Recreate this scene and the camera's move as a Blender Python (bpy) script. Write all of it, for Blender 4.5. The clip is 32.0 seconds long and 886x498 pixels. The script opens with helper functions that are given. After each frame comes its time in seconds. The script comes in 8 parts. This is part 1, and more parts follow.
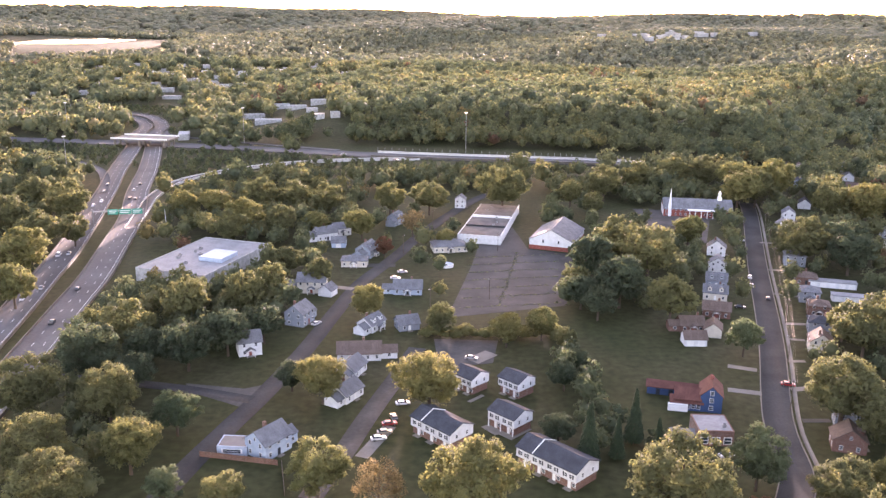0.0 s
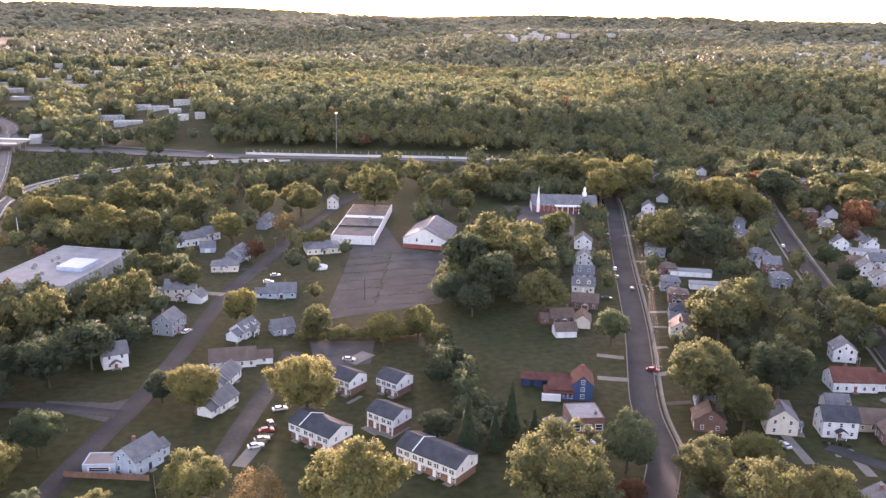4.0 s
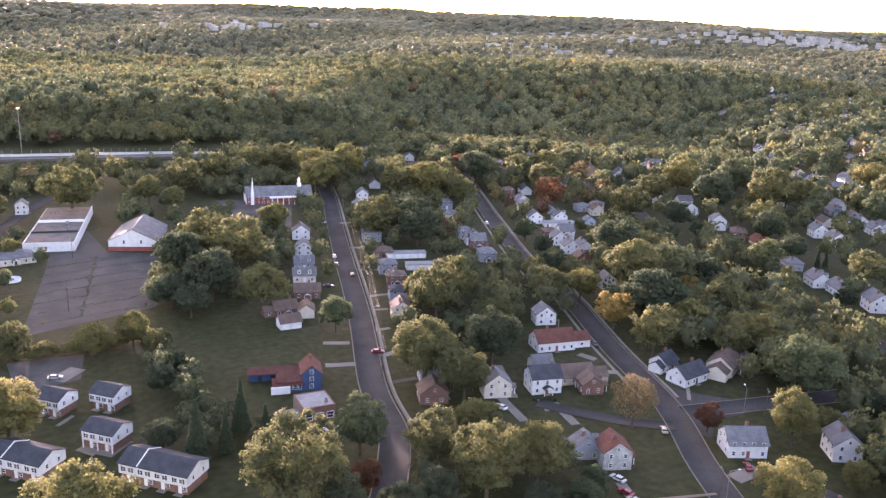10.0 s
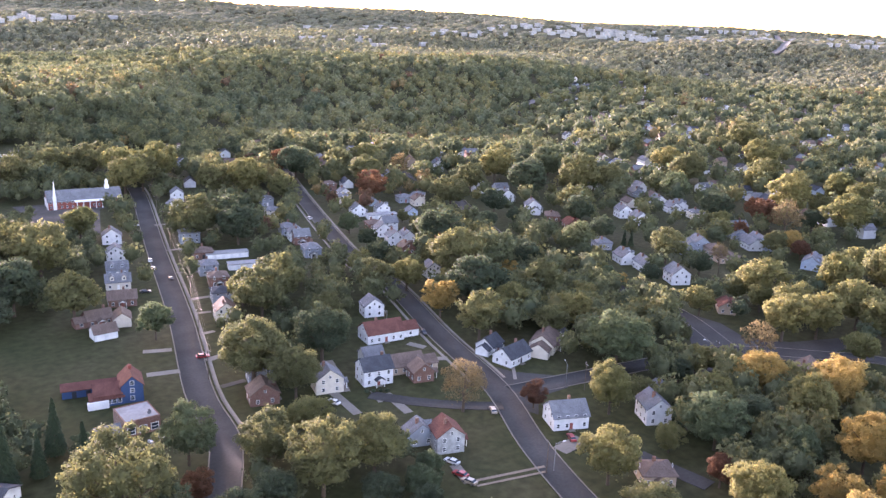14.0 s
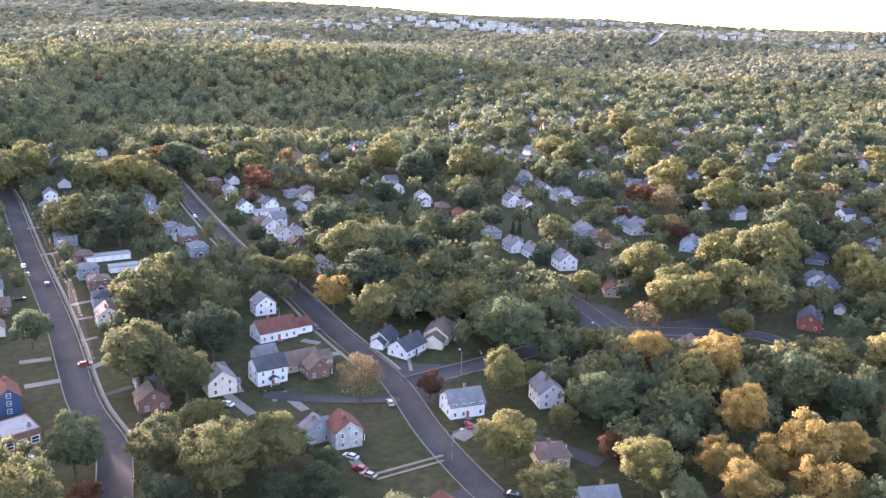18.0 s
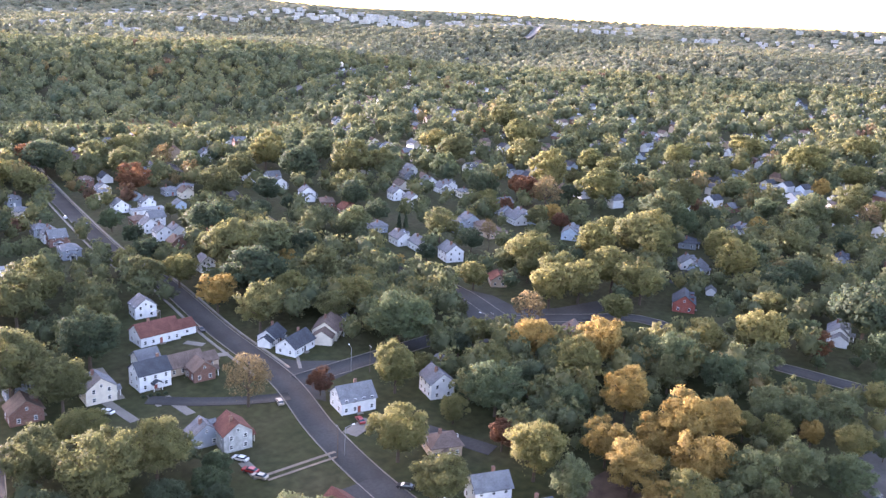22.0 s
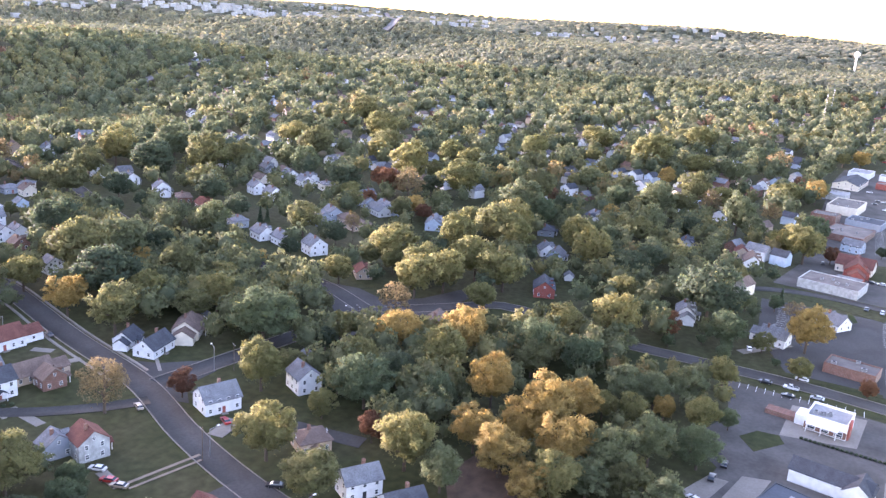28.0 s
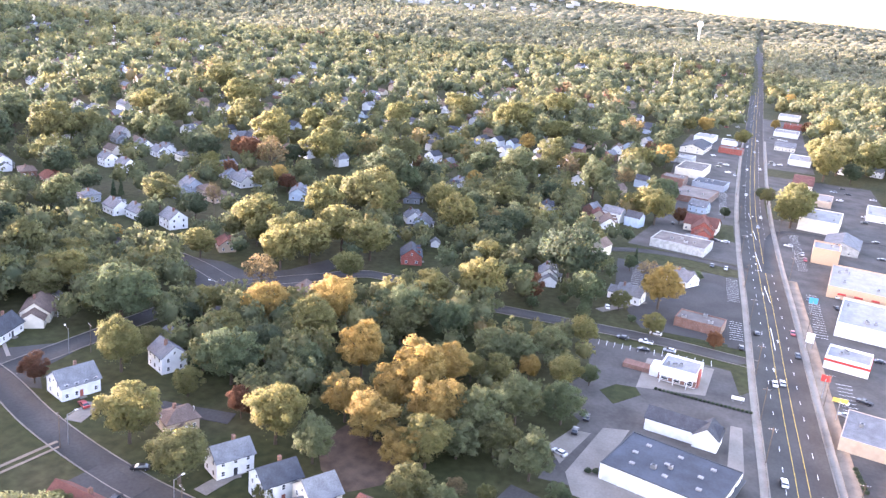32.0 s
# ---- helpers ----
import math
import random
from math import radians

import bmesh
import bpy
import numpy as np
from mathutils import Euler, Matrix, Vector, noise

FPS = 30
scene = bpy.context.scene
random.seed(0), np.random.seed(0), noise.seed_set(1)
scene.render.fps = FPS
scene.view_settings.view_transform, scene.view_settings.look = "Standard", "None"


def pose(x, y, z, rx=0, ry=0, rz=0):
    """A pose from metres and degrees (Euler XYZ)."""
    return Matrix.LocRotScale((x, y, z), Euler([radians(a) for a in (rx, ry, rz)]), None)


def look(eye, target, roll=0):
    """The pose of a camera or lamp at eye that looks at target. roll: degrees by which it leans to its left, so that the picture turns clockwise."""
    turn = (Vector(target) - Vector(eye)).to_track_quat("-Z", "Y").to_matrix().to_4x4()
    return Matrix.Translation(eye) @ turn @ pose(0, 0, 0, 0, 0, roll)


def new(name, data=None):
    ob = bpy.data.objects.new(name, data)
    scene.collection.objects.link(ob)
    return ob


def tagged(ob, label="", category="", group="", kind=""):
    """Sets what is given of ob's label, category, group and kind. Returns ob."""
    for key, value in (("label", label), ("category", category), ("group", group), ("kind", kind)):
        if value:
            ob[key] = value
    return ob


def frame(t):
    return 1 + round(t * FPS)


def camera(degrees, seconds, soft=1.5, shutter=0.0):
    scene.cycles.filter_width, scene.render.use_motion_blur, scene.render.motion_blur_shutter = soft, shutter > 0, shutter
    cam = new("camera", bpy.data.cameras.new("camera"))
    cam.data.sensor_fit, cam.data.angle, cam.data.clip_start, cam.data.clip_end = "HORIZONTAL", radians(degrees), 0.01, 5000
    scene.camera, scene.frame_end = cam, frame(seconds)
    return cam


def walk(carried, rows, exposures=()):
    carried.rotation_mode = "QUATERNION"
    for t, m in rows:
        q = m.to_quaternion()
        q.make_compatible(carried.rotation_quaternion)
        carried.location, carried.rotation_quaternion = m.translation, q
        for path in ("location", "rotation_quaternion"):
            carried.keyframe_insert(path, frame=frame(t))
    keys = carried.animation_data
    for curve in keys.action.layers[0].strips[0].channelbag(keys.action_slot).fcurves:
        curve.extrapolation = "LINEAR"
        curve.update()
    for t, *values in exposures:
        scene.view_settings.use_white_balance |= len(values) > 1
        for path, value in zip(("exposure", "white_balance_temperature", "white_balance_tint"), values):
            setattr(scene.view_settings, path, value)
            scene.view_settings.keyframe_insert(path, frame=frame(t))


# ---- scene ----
cam = camera(54.9, 32.0, soft=1.4)
EYE = 120.0
# seconds, yaw, pitch, roll of the hovering camera
PAN = [
    (0.0, 0.00, -15.84, 0.63),
    (0.5, -0.61, -15.82, 0.72),
    (1.0, -1.15, -15.79, 0.71),
    (1.5, -2.08, -15.78, 0.85),
    (2.0, -3.36, -15.72, 0.75),
    (2.5, -4.64, -15.70, 0.89),
    (4.5, -10.55, -15.68, 1.37),
    (5.0, -12.62, -15.63, 1.40),
    (5.5, -14.81, -15.63, 1.50),
    (6.0, -16.99, -15.67, 1.62),
    (6.5, -19.02, -15.67, 1.77),
    (7.0, -20.23, -15.71, 1.78),
    (7.5, -21.36, -15.73, 1.83),
    (8.0, -23.11, -15.75, 1.99),
    (8.5, -24.50, -15.78, 2.15),
    (9.0, -25.83, -15.75, 2.27),
    (9.5, -26.99, -15.76, 2.32),
    (10.0, -28.23, -15.77, 2.35),
    (10.5, -29.71, -15.75, 2.40),
    (11.0, -30.97, -15.76, 2.36),
    (11.5, -32.26, -15.73, 2.37),
    (12.0, -33.66, -15.72, 2.43),
    (12.5, -35.38, -15.71, 2.46),
    (13.0, -37.26, -15.69, 2.55),
    (13.5, -38.62, -15.72, 2.57),
    (14.0, -40.42, -15.72, 2.66),
    (14.5, -41.96, -15.72, 2.72),
    (15.0, -43.34, -15.71, 2.82),
    (15.5, -44.37, -15.74, 2.86),
    (17.5, -46.75, -15.87, 2.75),
    (18.0, -47.99, -15.87, 2.76),
    (18.5, -49.18, -15.86, 2.71),
    (19.0, -49.92, -15.90, 2.74),
    (19.5, -50.73, -15.90, 2.74),
    (20.0, -51.16, -15.95, 2.80),
    (20.5, -52.14, -15.95, 2.89),
    (21.0, -53.48, -15.93, 3.02),
    (21.5, -54.78, -15.90, 3.15),
    (22.0, -55.90, -15.90, 3.27),
    (22.5, -57.00, -15.90, 3.38),
    (23.0, -58.14, -15.88, 3.52),
    (23.5, -59.33, -15.85, 3.61),
    (24.0, -60.43, -15.85, 3.76),
    (24.5, -61.05, -15.85, 3.83),
    (26.5, -63.45, -15.85, 4.20),
    (27.0, -63.63, -15.87, 4.27),
    (27.5, -64.85, -15.81, 4.34),
    (28.0, -65.36, -15.84, 4.30),
    (28.5, -65.66, -18.76, 4.30),
    (29.0, -65.93, -21.27, 4.30),
    (29.5, -68.20, -21.07, 4.51),
    (30.0, -69.95, -20.93, 4.76),
    (30.5, -71.50, -20.78, 4.95),
    (31.0, -73.17, -20.45, 5.13),
    (31.5, -74.61, -19.60, 5.32),
    (32.0, -74.83, -17.21, 5.37),
]


def aim(yaw, pitch, roll):
    """The camera's turn: yaw about the vertical, then pitch, then roll about the line of sight."""
    return pose(0, 0, EYE) @ pose(0, 0, 0, 0, 0, yaw) @ pose(0, 0, 0, 90 + pitch) @ pose(0, 0, 0, 0, 0, roll)


EXPOSURE = [(0.0, 3.92, 6900, 47), (6.0, 3.68, 6850, 48), (10.0, 3.70, 6550, 47), (14.0, 3.96, 6250, 46), (20.0, 4.12, 5950, 42), (28.0, 4.24, 5980, 43), (29.0, 4.54, 6150, 43), (30.0, 4.68, 6200, 43), (32.0, 4.68, 6200, 43)]
walk(cam, [(t, aim(a, b, c)) for t, a, b, c in PAN], EXPOSURE)

# ---- light: low evening sun and clear sky ----
SUN_AZ, SUN_EL = 3.5, 2.9
world = bpy.data.worlds.new("evening_sky")
scene.world = world
world.use_nodes = True
wn = world.node_tree
sky = wn.nodes.new("ShaderNodeTexSky")
sky.sky_type, sky.sun_disc = "NISHITA", False
sky.sun_elevation, sky.sun_rotation = radians(SUN_EL), radians(SUN_AZ)
sky.altitude, sky.air_density, sky.dust_density, sky.ozone_density = 100, 0.7, 0.7, 0.45
wn.links.new(sky.outputs[0], wn.nodes["Background"].inputs[0])
wn.nodes["Background"].inputs[1].default_value = 0.15
sun = new("sun", bpy.data.lights.new("sun", "SUN"))
sun.data.energy, sun.data.angle, sun.data.color = 2.1, radians(0.8), (1.0, 0.91, 0.80)
sun.matrix_world = look((0, 0, 0), (-math.sin(radians(SUN_AZ)) * math.cos(radians(SUN_EL)), -math.cos(radians(SUN_AZ)) * math.cos(radians(SUN_EL)), -math.sin(radians(SUN_EL))))


# ---- materials ----
def base_material(name, rough=0.8, metal=0.0, spec=0.3):
    m = bpy.data.materials.new(name)
    m.use_nodes = True
    b = m.node_tree.nodes["Principled BSDF"]
    b.inputs["Roughness"].default_value, b.inputs["Metallic"].default_value = rough, metal
    b.inputs["Specular IOR Level"].default_value = spec
    return m, m.node_tree, b


def noise_node(nt, scale, detail=4, coords="Object"):
    tc, n = nt.nodes.new("ShaderNodeTexCoord"), nt.nodes.new("ShaderNodeTexNoise")
    n.inputs["Scale"].default_value, n.inputs["Detail"].default_value = scale, detail
    nt.links.new(tc.outputs[coords], n.inputs["Vector"])
    return n


def ramp_node(nt, source, stops):
    r = nt.nodes.new("ShaderNodeValToRGB")
    e = r.color_ramp.elements
    while len(e) < len(stops):
        e.new(0.5)
    for k, (p, c) in enumerate(stops):
        e[k].position, e[k].color = p, (*c, 1)
    nt.links.new(source, r.inputs["Fac"])
    return r


def mix_node(nt, kind, fac, a, b):
    m = nt.nodes.new("ShaderNodeMix")
    m.data_type, m.blend_type = "RGBA", kind
    for sock, v in ((m.inputs["Factor"], fac), (m.inputs["A"], a), (m.inputs["B"], b)):
        if isinstance(v, (int, float)):
            sock.default_value = v
        elif isinstance(v, tuple):
            sock.default_value = (*v, 1)
        else:
            nt.links.new(v, sock)
    return m.outputs["Result"]


def bump_node(nt, b, height, strength, dist):
    n = nt.nodes.new("ShaderNodeBump")
    n.inputs["Strength"].default_value, n.inputs["Distance"].default_value = strength, dist
    nt.links.new(height, n.inputs["Height"])
    nt.links.new(n.outputs[0], b.inputs["Normal"])


def shade(c, k):
    return tuple(min(1.0, v * k) for v in c)


def rough_surface(name, c, spread=0.25, big=0.05, fine=2.0, rough=0.85, bump=0.3, metal=0.0, spec=0.3, coords="Object"):
    """A surface with stains at a large scale and grain at a fine one."""
    m, nt, b = base_material(name, rough, metal, spec)
    n1, n2 = noise_node(nt, big, 5, coords), noise_node(nt, fine, 3, coords)
    r1 = ramp_node(nt, n1.outputs["Fac"], [(0.3, shade(c, 1 - spread)), (0.7, shade(c, 1 + spread))])
    r2 = ramp_node(nt, n2.outputs["Fac"], [(0.3, (0.8, 0.8, 0.8)), (0.7, (1.0, 1.0, 1.0))])
    nt.links.new(mix_node(nt, "MULTIPLY", 1.0, r1.outputs[0], r2.outputs[0]), b.inputs["Base Color"])
    if bump:
        bump_node(nt, b, n2.outputs["Fac"], bump, 0.05)
    return m


def siding(name, c):
    """Painted lap siding: shadow lines every 15 cm, slight dirt."""
    m, nt, b = base_material(name, 0.6)
    n = noise_node(nt, 0.6, 5)
    r = ramp_node(nt, n.outputs["Fac"], [(0.3, shade(c, 0.82)), (0.65, c)])
    nt.links.new(r.outputs[0], b.inputs["Base Color"])
    tc, w = nt.nodes.new("ShaderNodeTexCoord"), nt.nodes.new("ShaderNodeTexWave")
    w.bands_direction, w.wave_profile = "Z", "SAW"
    w.inputs["Scale"].default_value = 1.05
    nt.links.new(tc.outputs["Object"], w.inputs["Vector"])
    bump_node(nt, b, w.outputs["Fac"], 0.5, 0.02)
    return m


def shingles(name, c):
    m, nt, b = base_material(name, 0.9, 0, 0.2)
    tc, k = nt.nodes.new("ShaderNodeTexCoord"), nt.nodes.new("ShaderNodeTexBrick")
    k.inputs["Scale"].default_value = 2.2
    k.inputs["Color1"].default_value, k.inputs["Color2"].default_value = (*shade(c, 0.8), 1), (*shade(c, 1.2), 1)
    k.inputs["Mortar"].default_value, k.inputs["Mortar Size"].default_value = (*shade(c, 0.6), 1), 0.01
    nt.links.new(tc.outputs["Object"], k.inputs["Vector"])
    n = noise_node(nt, 0.35, 5)
    r = ramp_node(nt, n.outputs["Fac"], [(0.3, (0.7, 0.7, 0.7)), (0.7, (1.1, 1.1, 1.1))])
    nt.links.new(mix_node(nt, "MULTIPLY", 1.0, k.outputs["Color"], r.outputs[0]), b.inputs["Base Color"])
    return m


def bricks(name, c):
    m, nt, b = base_material(name, 0.9, 0, 0.2)
    tc, k = nt.nodes.new("ShaderNodeTexCoord"), nt.nodes.new("ShaderNodeTexBrick")
    mp = nt.nodes.new("ShaderNodeMapping")
    mp.inputs["Rotation"].default_value = (radians(90), 0, 0)
    k.inputs["Scale"].default_value = 4.0
    k.inputs["Color1"].default_value, k.inputs["Color2"].default_value = (*shade(c, 0.75), 1), (*shade(c, 1.2), 1)
    k.inputs["Mortar"].default_value, k.inputs["Mortar Size"].default_value = (0.26, 0.22, 0.19, 1), 0.008
    nt.links.new(tc.outputs["Object"], mp.inputs[0])
    nt.links.new(mp.outputs[0], k.inputs["Vector"])
    n = noise_node(nt, 0.5, 4)
    r = ramp_node(nt, n.outputs["Fac"], [(0.3, (0.75, 0.75, 0.75)), (0.7, (1.05, 1.05, 1.05))])
    nt.links.new(mix_node(nt, "MULTIPLY", 1.0, k.outputs["Color"], r.outputs[0]), b.inputs["Base Color"])
    return m


def foliage(name, stops, source, clear=0.5, sheen=0.09):
    """Leaves: colour by plant (source: 'object' or 'tint'), mottled, partly letting light through."""
    m, nt, b = base_material(name, 0.8, 0, 0.1)
    b.inputs["Sheen Weight"].default_value, b.inputs["Sheen Roughness"].default_value = sheen, 0.55
    b.inputs["Sheen Tint"].default_value = (1.0, 0.92, 0.60, 1)
    if source == "object":
        rnd = nt.nodes.new("ShaderNodeObjectInfo").outputs["Random"]
    else:
        a = nt.nodes.new("ShaderNodeAttribute")
        a.attribute_name = "tint"
        rnd = a.outputs["Fac"]
    r = ramp_node(nt, rnd, stops)
    isl = nt.nodes.new("ShaderNodeNewGeometry").outputs["Random Per Island"]
    v = ramp_node(nt, isl, [(0.0, (0.84, 0.85, 0.82)), (1.0, (1.16, 1.15, 1.12))])
    n = noise_node(nt, 0.25, 3)
    v2 = ramp_node(nt, n.outputs["Fac"], [(0.35, (0.75, 0.8, 0.75)), (0.65, (1.25, 1.2, 1.1))])
    c = mix_node(nt, "MULTIPLY", 1.0, mix_node(nt, "MULTIPLY", 1.0, r.outputs[0], v.outputs[0]), v2.outputs[0])
    nt.links.new(c, b.inputs["Base Color"])
    tr, mx = nt.nodes.new("ShaderNodeBsdfTranslucent"), nt.nodes.new("ShaderNodeMixShader")
    warm = mix_node(nt, "MULTIPLY", 1.0, c, (1.22, 1.22, 1.0))
    nt.links.new(warm, tr.inputs["Color"])
    mx.inputs[0].default_value = clear
    out = nt.nodes["Material Output"]
    nt.links.new(b.outputs[0], mx.inputs[1])
    nt.links.new(tr.outputs[0], mx.inputs[2])
    nt.links.new(mx.outputs[0], out.inputs["Surface"])
    return m


WALLS = {
    "white": siding("white_siding", (0.66, 0.67, 0.67)), "cream": siding("cream_siding", (0.62, 0.57, 0.48)),
    "slate": siding("slate_siding", (0.25, 0.28, 0.32)), "blue": siding("blue_grey_siding", (0.38, 0.46, 0.55)),
    "tan": siding("tan_siding", (0.42, 0.33, 0.25)), "navy": siding("navy_siding", (0.035, 0.075, 0.16)),
    "brick": bricks("brown_brick", (0.19, 0.105, 0.08)), "brickred": bricks("red_brick", (0.29, 0.085, 0.065)),
    "stone": rough_surface("grey_stone", (0.36, 0.37, 0.36), 0.3, 0.5, 3.0), "dark": siding("dark_siding", (0.07, 0.08, 0.1)),
    "orange": rough_surface("tan_stucco", (0.50, 0.35, 0.23), 0.1), "red": rough_surface("red_paint", (0.42, 0.05, 0.045), 0.1),
}
WALL_WORDS = {"white": "white siding", "cream": "cream siding", "slate": "slate-grey siding", "blue": "blue-grey siding", "tan": "tan siding",
              "navy": "deep blue siding", "brick": "brown brick", "brickred": "red brick", "stone": "grey stone", "dark": "dark siding", "orange": "tan stucco", "red": "red"}
ROOFS = {
    "gray": shingles("grey_shingles", (0.16, 0.165, 0.175)), "slate": shingles("dark_shingles", (0.06, 0.065, 0.075)),
    "brown": shingles("brown_shingles", (0.15, 0.11, 0.09)), "redbrown": shingles("red_brown_shingles", (0.14, 0.060, 0.047)),
    "white": rough_surface("white_membrane", (0.25, 0.255, 0.26), 0.15, 0.2, 1.0), "black": rough_surface("dark_membrane", (0.045, 0.055, 0.07), 0.35, 0.12, 1.5),
    "umber": rough_surface("brown_gravel_roof", (0.13, 0.115, 0.105), 0.3, 0.2, 2.0),
    "tan": rough_surface("gravel_roof", (0.22, 0.205, 0.185), 0.2, 0.2, 3.0),
}
ROOF_WORDS = {"gray": "grey shingle", "slate": "dark shingle", "brown": "brown shingle", "redbrown": "red-brown shingle", "white": "white flat", "black": "dark flat", "tan": "gravel flat", "umber": "brown flat"}

asphalt = rough_surface("asphalt", (0.064, 0.062, 0.059), 0.22, 0.07, 1.2, 0.95, 0.3, spec=0.12)
old_asphalt = rough_surface("worn_asphalt", (0.084, 0.079, 0.072), 0.3, 0.09, 0.8, 0.95, 0.4, spec=0.15)
concrete = rough_surface("concrete", (0.205, 0.185, 0.158), 0.18, 0.15, 1.5, 0.9, 0.2)
highway_mat = rough_surface("worn_concrete_road", (0.125, 0.121, 0.12), 0.15, 0.05, 0.9, 0.95, 0.2, spec=0.12)
white_paint = rough_surface("white_road_paint", (0.7, 0.7, 0.68), 0.15, 0.6, 3.0, 0.7, 0)
yellow_paint = rough_surface("yellow_road_paint", (0.62, 0.42, 0.08), 0.15, 0.6, 3.0, 0.7, 0)
white_trim = rough_surface("white_trim", (0.8, 0.8, 0.78), 0.05, 1.0, 5.0, 0.5, 0)
dark_trim = rough_surface("dark_trim", (0.03, 0.035, 0.04), 0.1, 1.0, 5.0, 0.5, 0)
glass = base_material("window_glass", 0.08, 0.0, 0.6)[0]
glass.node_tree.nodes["Principled BSDF"].inputs["Base Color"].default_value = (0.03, 0.04, 0.05, 1)
metal_grey = rough_surface("galvanised_steel", (0.30, 0.305, 0.31), 0.15, 2.0, 8.0, 0.45, 0, metal=0.6)
bark = rough_surface("bark", (0.10, 0.075, 0.055), 0.3, 1.0, 6.0, 0.95, 0.6)
pole_wood = rough_surface("weathered_pole_wood", (0.11, 0.085, 0.065), 0.3, 0.8, 5.0, 0.95, 0.4)
rubber = rough_surface("rubber", (0.02, 0.02, 0.02), 0.1, 3.0, 9.0, 0.8, 0)
cable_mat = rough_surface("power_cable", (0.20, 0.165, 0.11), 0.1, 3.0, 9.0, 0.7, 0, metal=0.3)
green_sign = rough_surface("green_sign_sheet", (0.02, 0.28, 0.20), 0.05, 1.0, 5.0, 0.5, 0)
blue_sign = rough_surface("blue_sign_sheet", (0.05, 0.30, 0.62), 0.05, 1.0, 5.0, 0.5, 0)
water_mat = base_material("lake_water", 0.12, 0.0, 0.6)[0]
water_mat.node_tree.nodes["Principled BSDF"].inputs["Base Color"].default_value = (0.05, 0.07, 0.08, 1)

LEAVES = {
    "g": foliage("green_leaves", [(0.0, (0.085, 0.115, 0.073)), (1.0, (0.119, 0.147, 0.091))], "object"),
    "o": foliage("olive_leaves", [(0.0, (0.114, 0.120, 0.066)), (1.0, (0.152, 0.152, 0.078))], "object"),
    "y": foliage("yellow_green_leaves", [(0.0, (0.150, 0.153, 0.074)), (1.0, (0.202, 0.186, 0.086))], "object"),
    "a": foliage("amber_leaves", [(0.0, (0.290, 0.212, 0.088)), (1.0, (0.345, 0.240, 0.094))], "object"),
    "b": foliage("thin_brown_leaves", [(0.0, (0.160, 0.126, 0.083)), (1.0, (0.194, 0.143, 0.085))], "object"),
    "r": foliage("rust_leaves", [(0.0, (0.135, 0.068, 0.050)), (1.0, (0.203, 0.101, 0.061))], "object"),
    "d": foliage("dark_green_leaves", [(0.0, (0.060, 0.082, 0.058)), (1.0, (0.082, 0.105, 0.073))], "object"),
    "s": foliage("grey_green_leaves", [(0.0, (0.116, 0.136, 0.086)), (1.0, (0.146, 0.162, 0.096))], "object"),
    "e": foliage("needles", [(0.0, (0.026, 0.044, 0.026)), (1.0, (0.040, 0.058, 0.032))], "object", 0.15),
}
LEAF_WORDS = {"s": "grey-green", "g": "green", "o": "olive-green", "y": "yellowing", "a": "golden autumn", "b": "thin brownish", "r": "rust-red", "d": "dark green", "e": "dark evergreen"}
WOODS = foliage("mixed_woodland_leaves", [(0.0, (0.075, 0.099, 0.067)), (0.35, (0.107, 0.124, 0.077)), (0.65, (0.139, 0.145, 0.081)), (0.88, (0.179, 0.167, 0.081)), (0.97, (0.187, 0.141, 0.079)), (1.0, (0.139, 0.083, 0.063))], "tint", 0.5, 0.1)
# the WOODS colours again; the extra sheen stands in for thin haze
WOODS_MID = foliage("hillside_woodland_leaves", [(0.0, (0.075, 0.099, 0.067)), (0.35, (0.107, 0.124, 0.077)), (0.65, (0.139, 0.145, 0.081)), (0.88, (0.179, 0.167, 0.081)), (0.97, (0.187, 0.141, 0.079)), (1.0, (0.139, 0.083, 0.063))], "tint", 0.45, 0.16)
# haze put into the leaves: paler, greyer greens, more sheen and gloss
WOODS_FAR = foliage("haze_paled_woodland", [(0.0, (0.094, 0.110, 0.085)), (0.4, (0.115, 0.125, 0.093)), (0.8, (0.141, 0.143, 0.097)), (1.0, (0.163, 0.152, 0.095))], "tint", 0.45, 0.16)
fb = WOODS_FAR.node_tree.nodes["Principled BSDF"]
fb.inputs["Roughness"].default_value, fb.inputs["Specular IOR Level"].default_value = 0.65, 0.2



# ---- building helpers ----
def part(name, bm, material, parent=None, label=""):
    """Link a bmesh as one mesh object under a thing or a part."""
    me = bpy.data.meshes.new(name)
    bm.to_mesh(me)
    bm.free()
    me.materials.append(material)
    ob = new(name, me)
    ob.parent = parent
    return tagged(ob, label)


def add_box(bm, x0, y0, z0, x1, y1, z1):
    v = [bm.verts.new(p) for p in ((x0, y0, z0), (x1, y0, z0), (x1, y1, z0), (x0, y1, z0), (x0, y0, z1), (x1, y0, z1), (x1, y1, z1), (x0, y1, z1))]
    for f in ((0, 3, 2, 1), (4, 5, 6, 7), (0, 1, 5, 4), (1, 2, 6, 5), (2, 3, 7, 6), (3, 0, 4, 7)):
        bm.faces.new([v[k] for k in f])
    return v


def box_bm(*a):
    bm = bmesh.new()
    add_box(bm, *a)
    return bm


def add_prism(bm, outline, z0, z1):
    """An upright prism over a plan outline (counter-clockwise)."""
    lo, hi = [bm.verts.new((x, y, z0)) for x, y in outline], [bm.verts.new((x, y, z1)) for x, y in outline]
    n = len(outline)
    bm.faces.new(hi)
    bm.faces.new(lo[::-1])
    for k in range(n):
        bm.faces.new((lo[k], lo[(k + 1) % n], hi[(k + 1) % n], hi[k]))


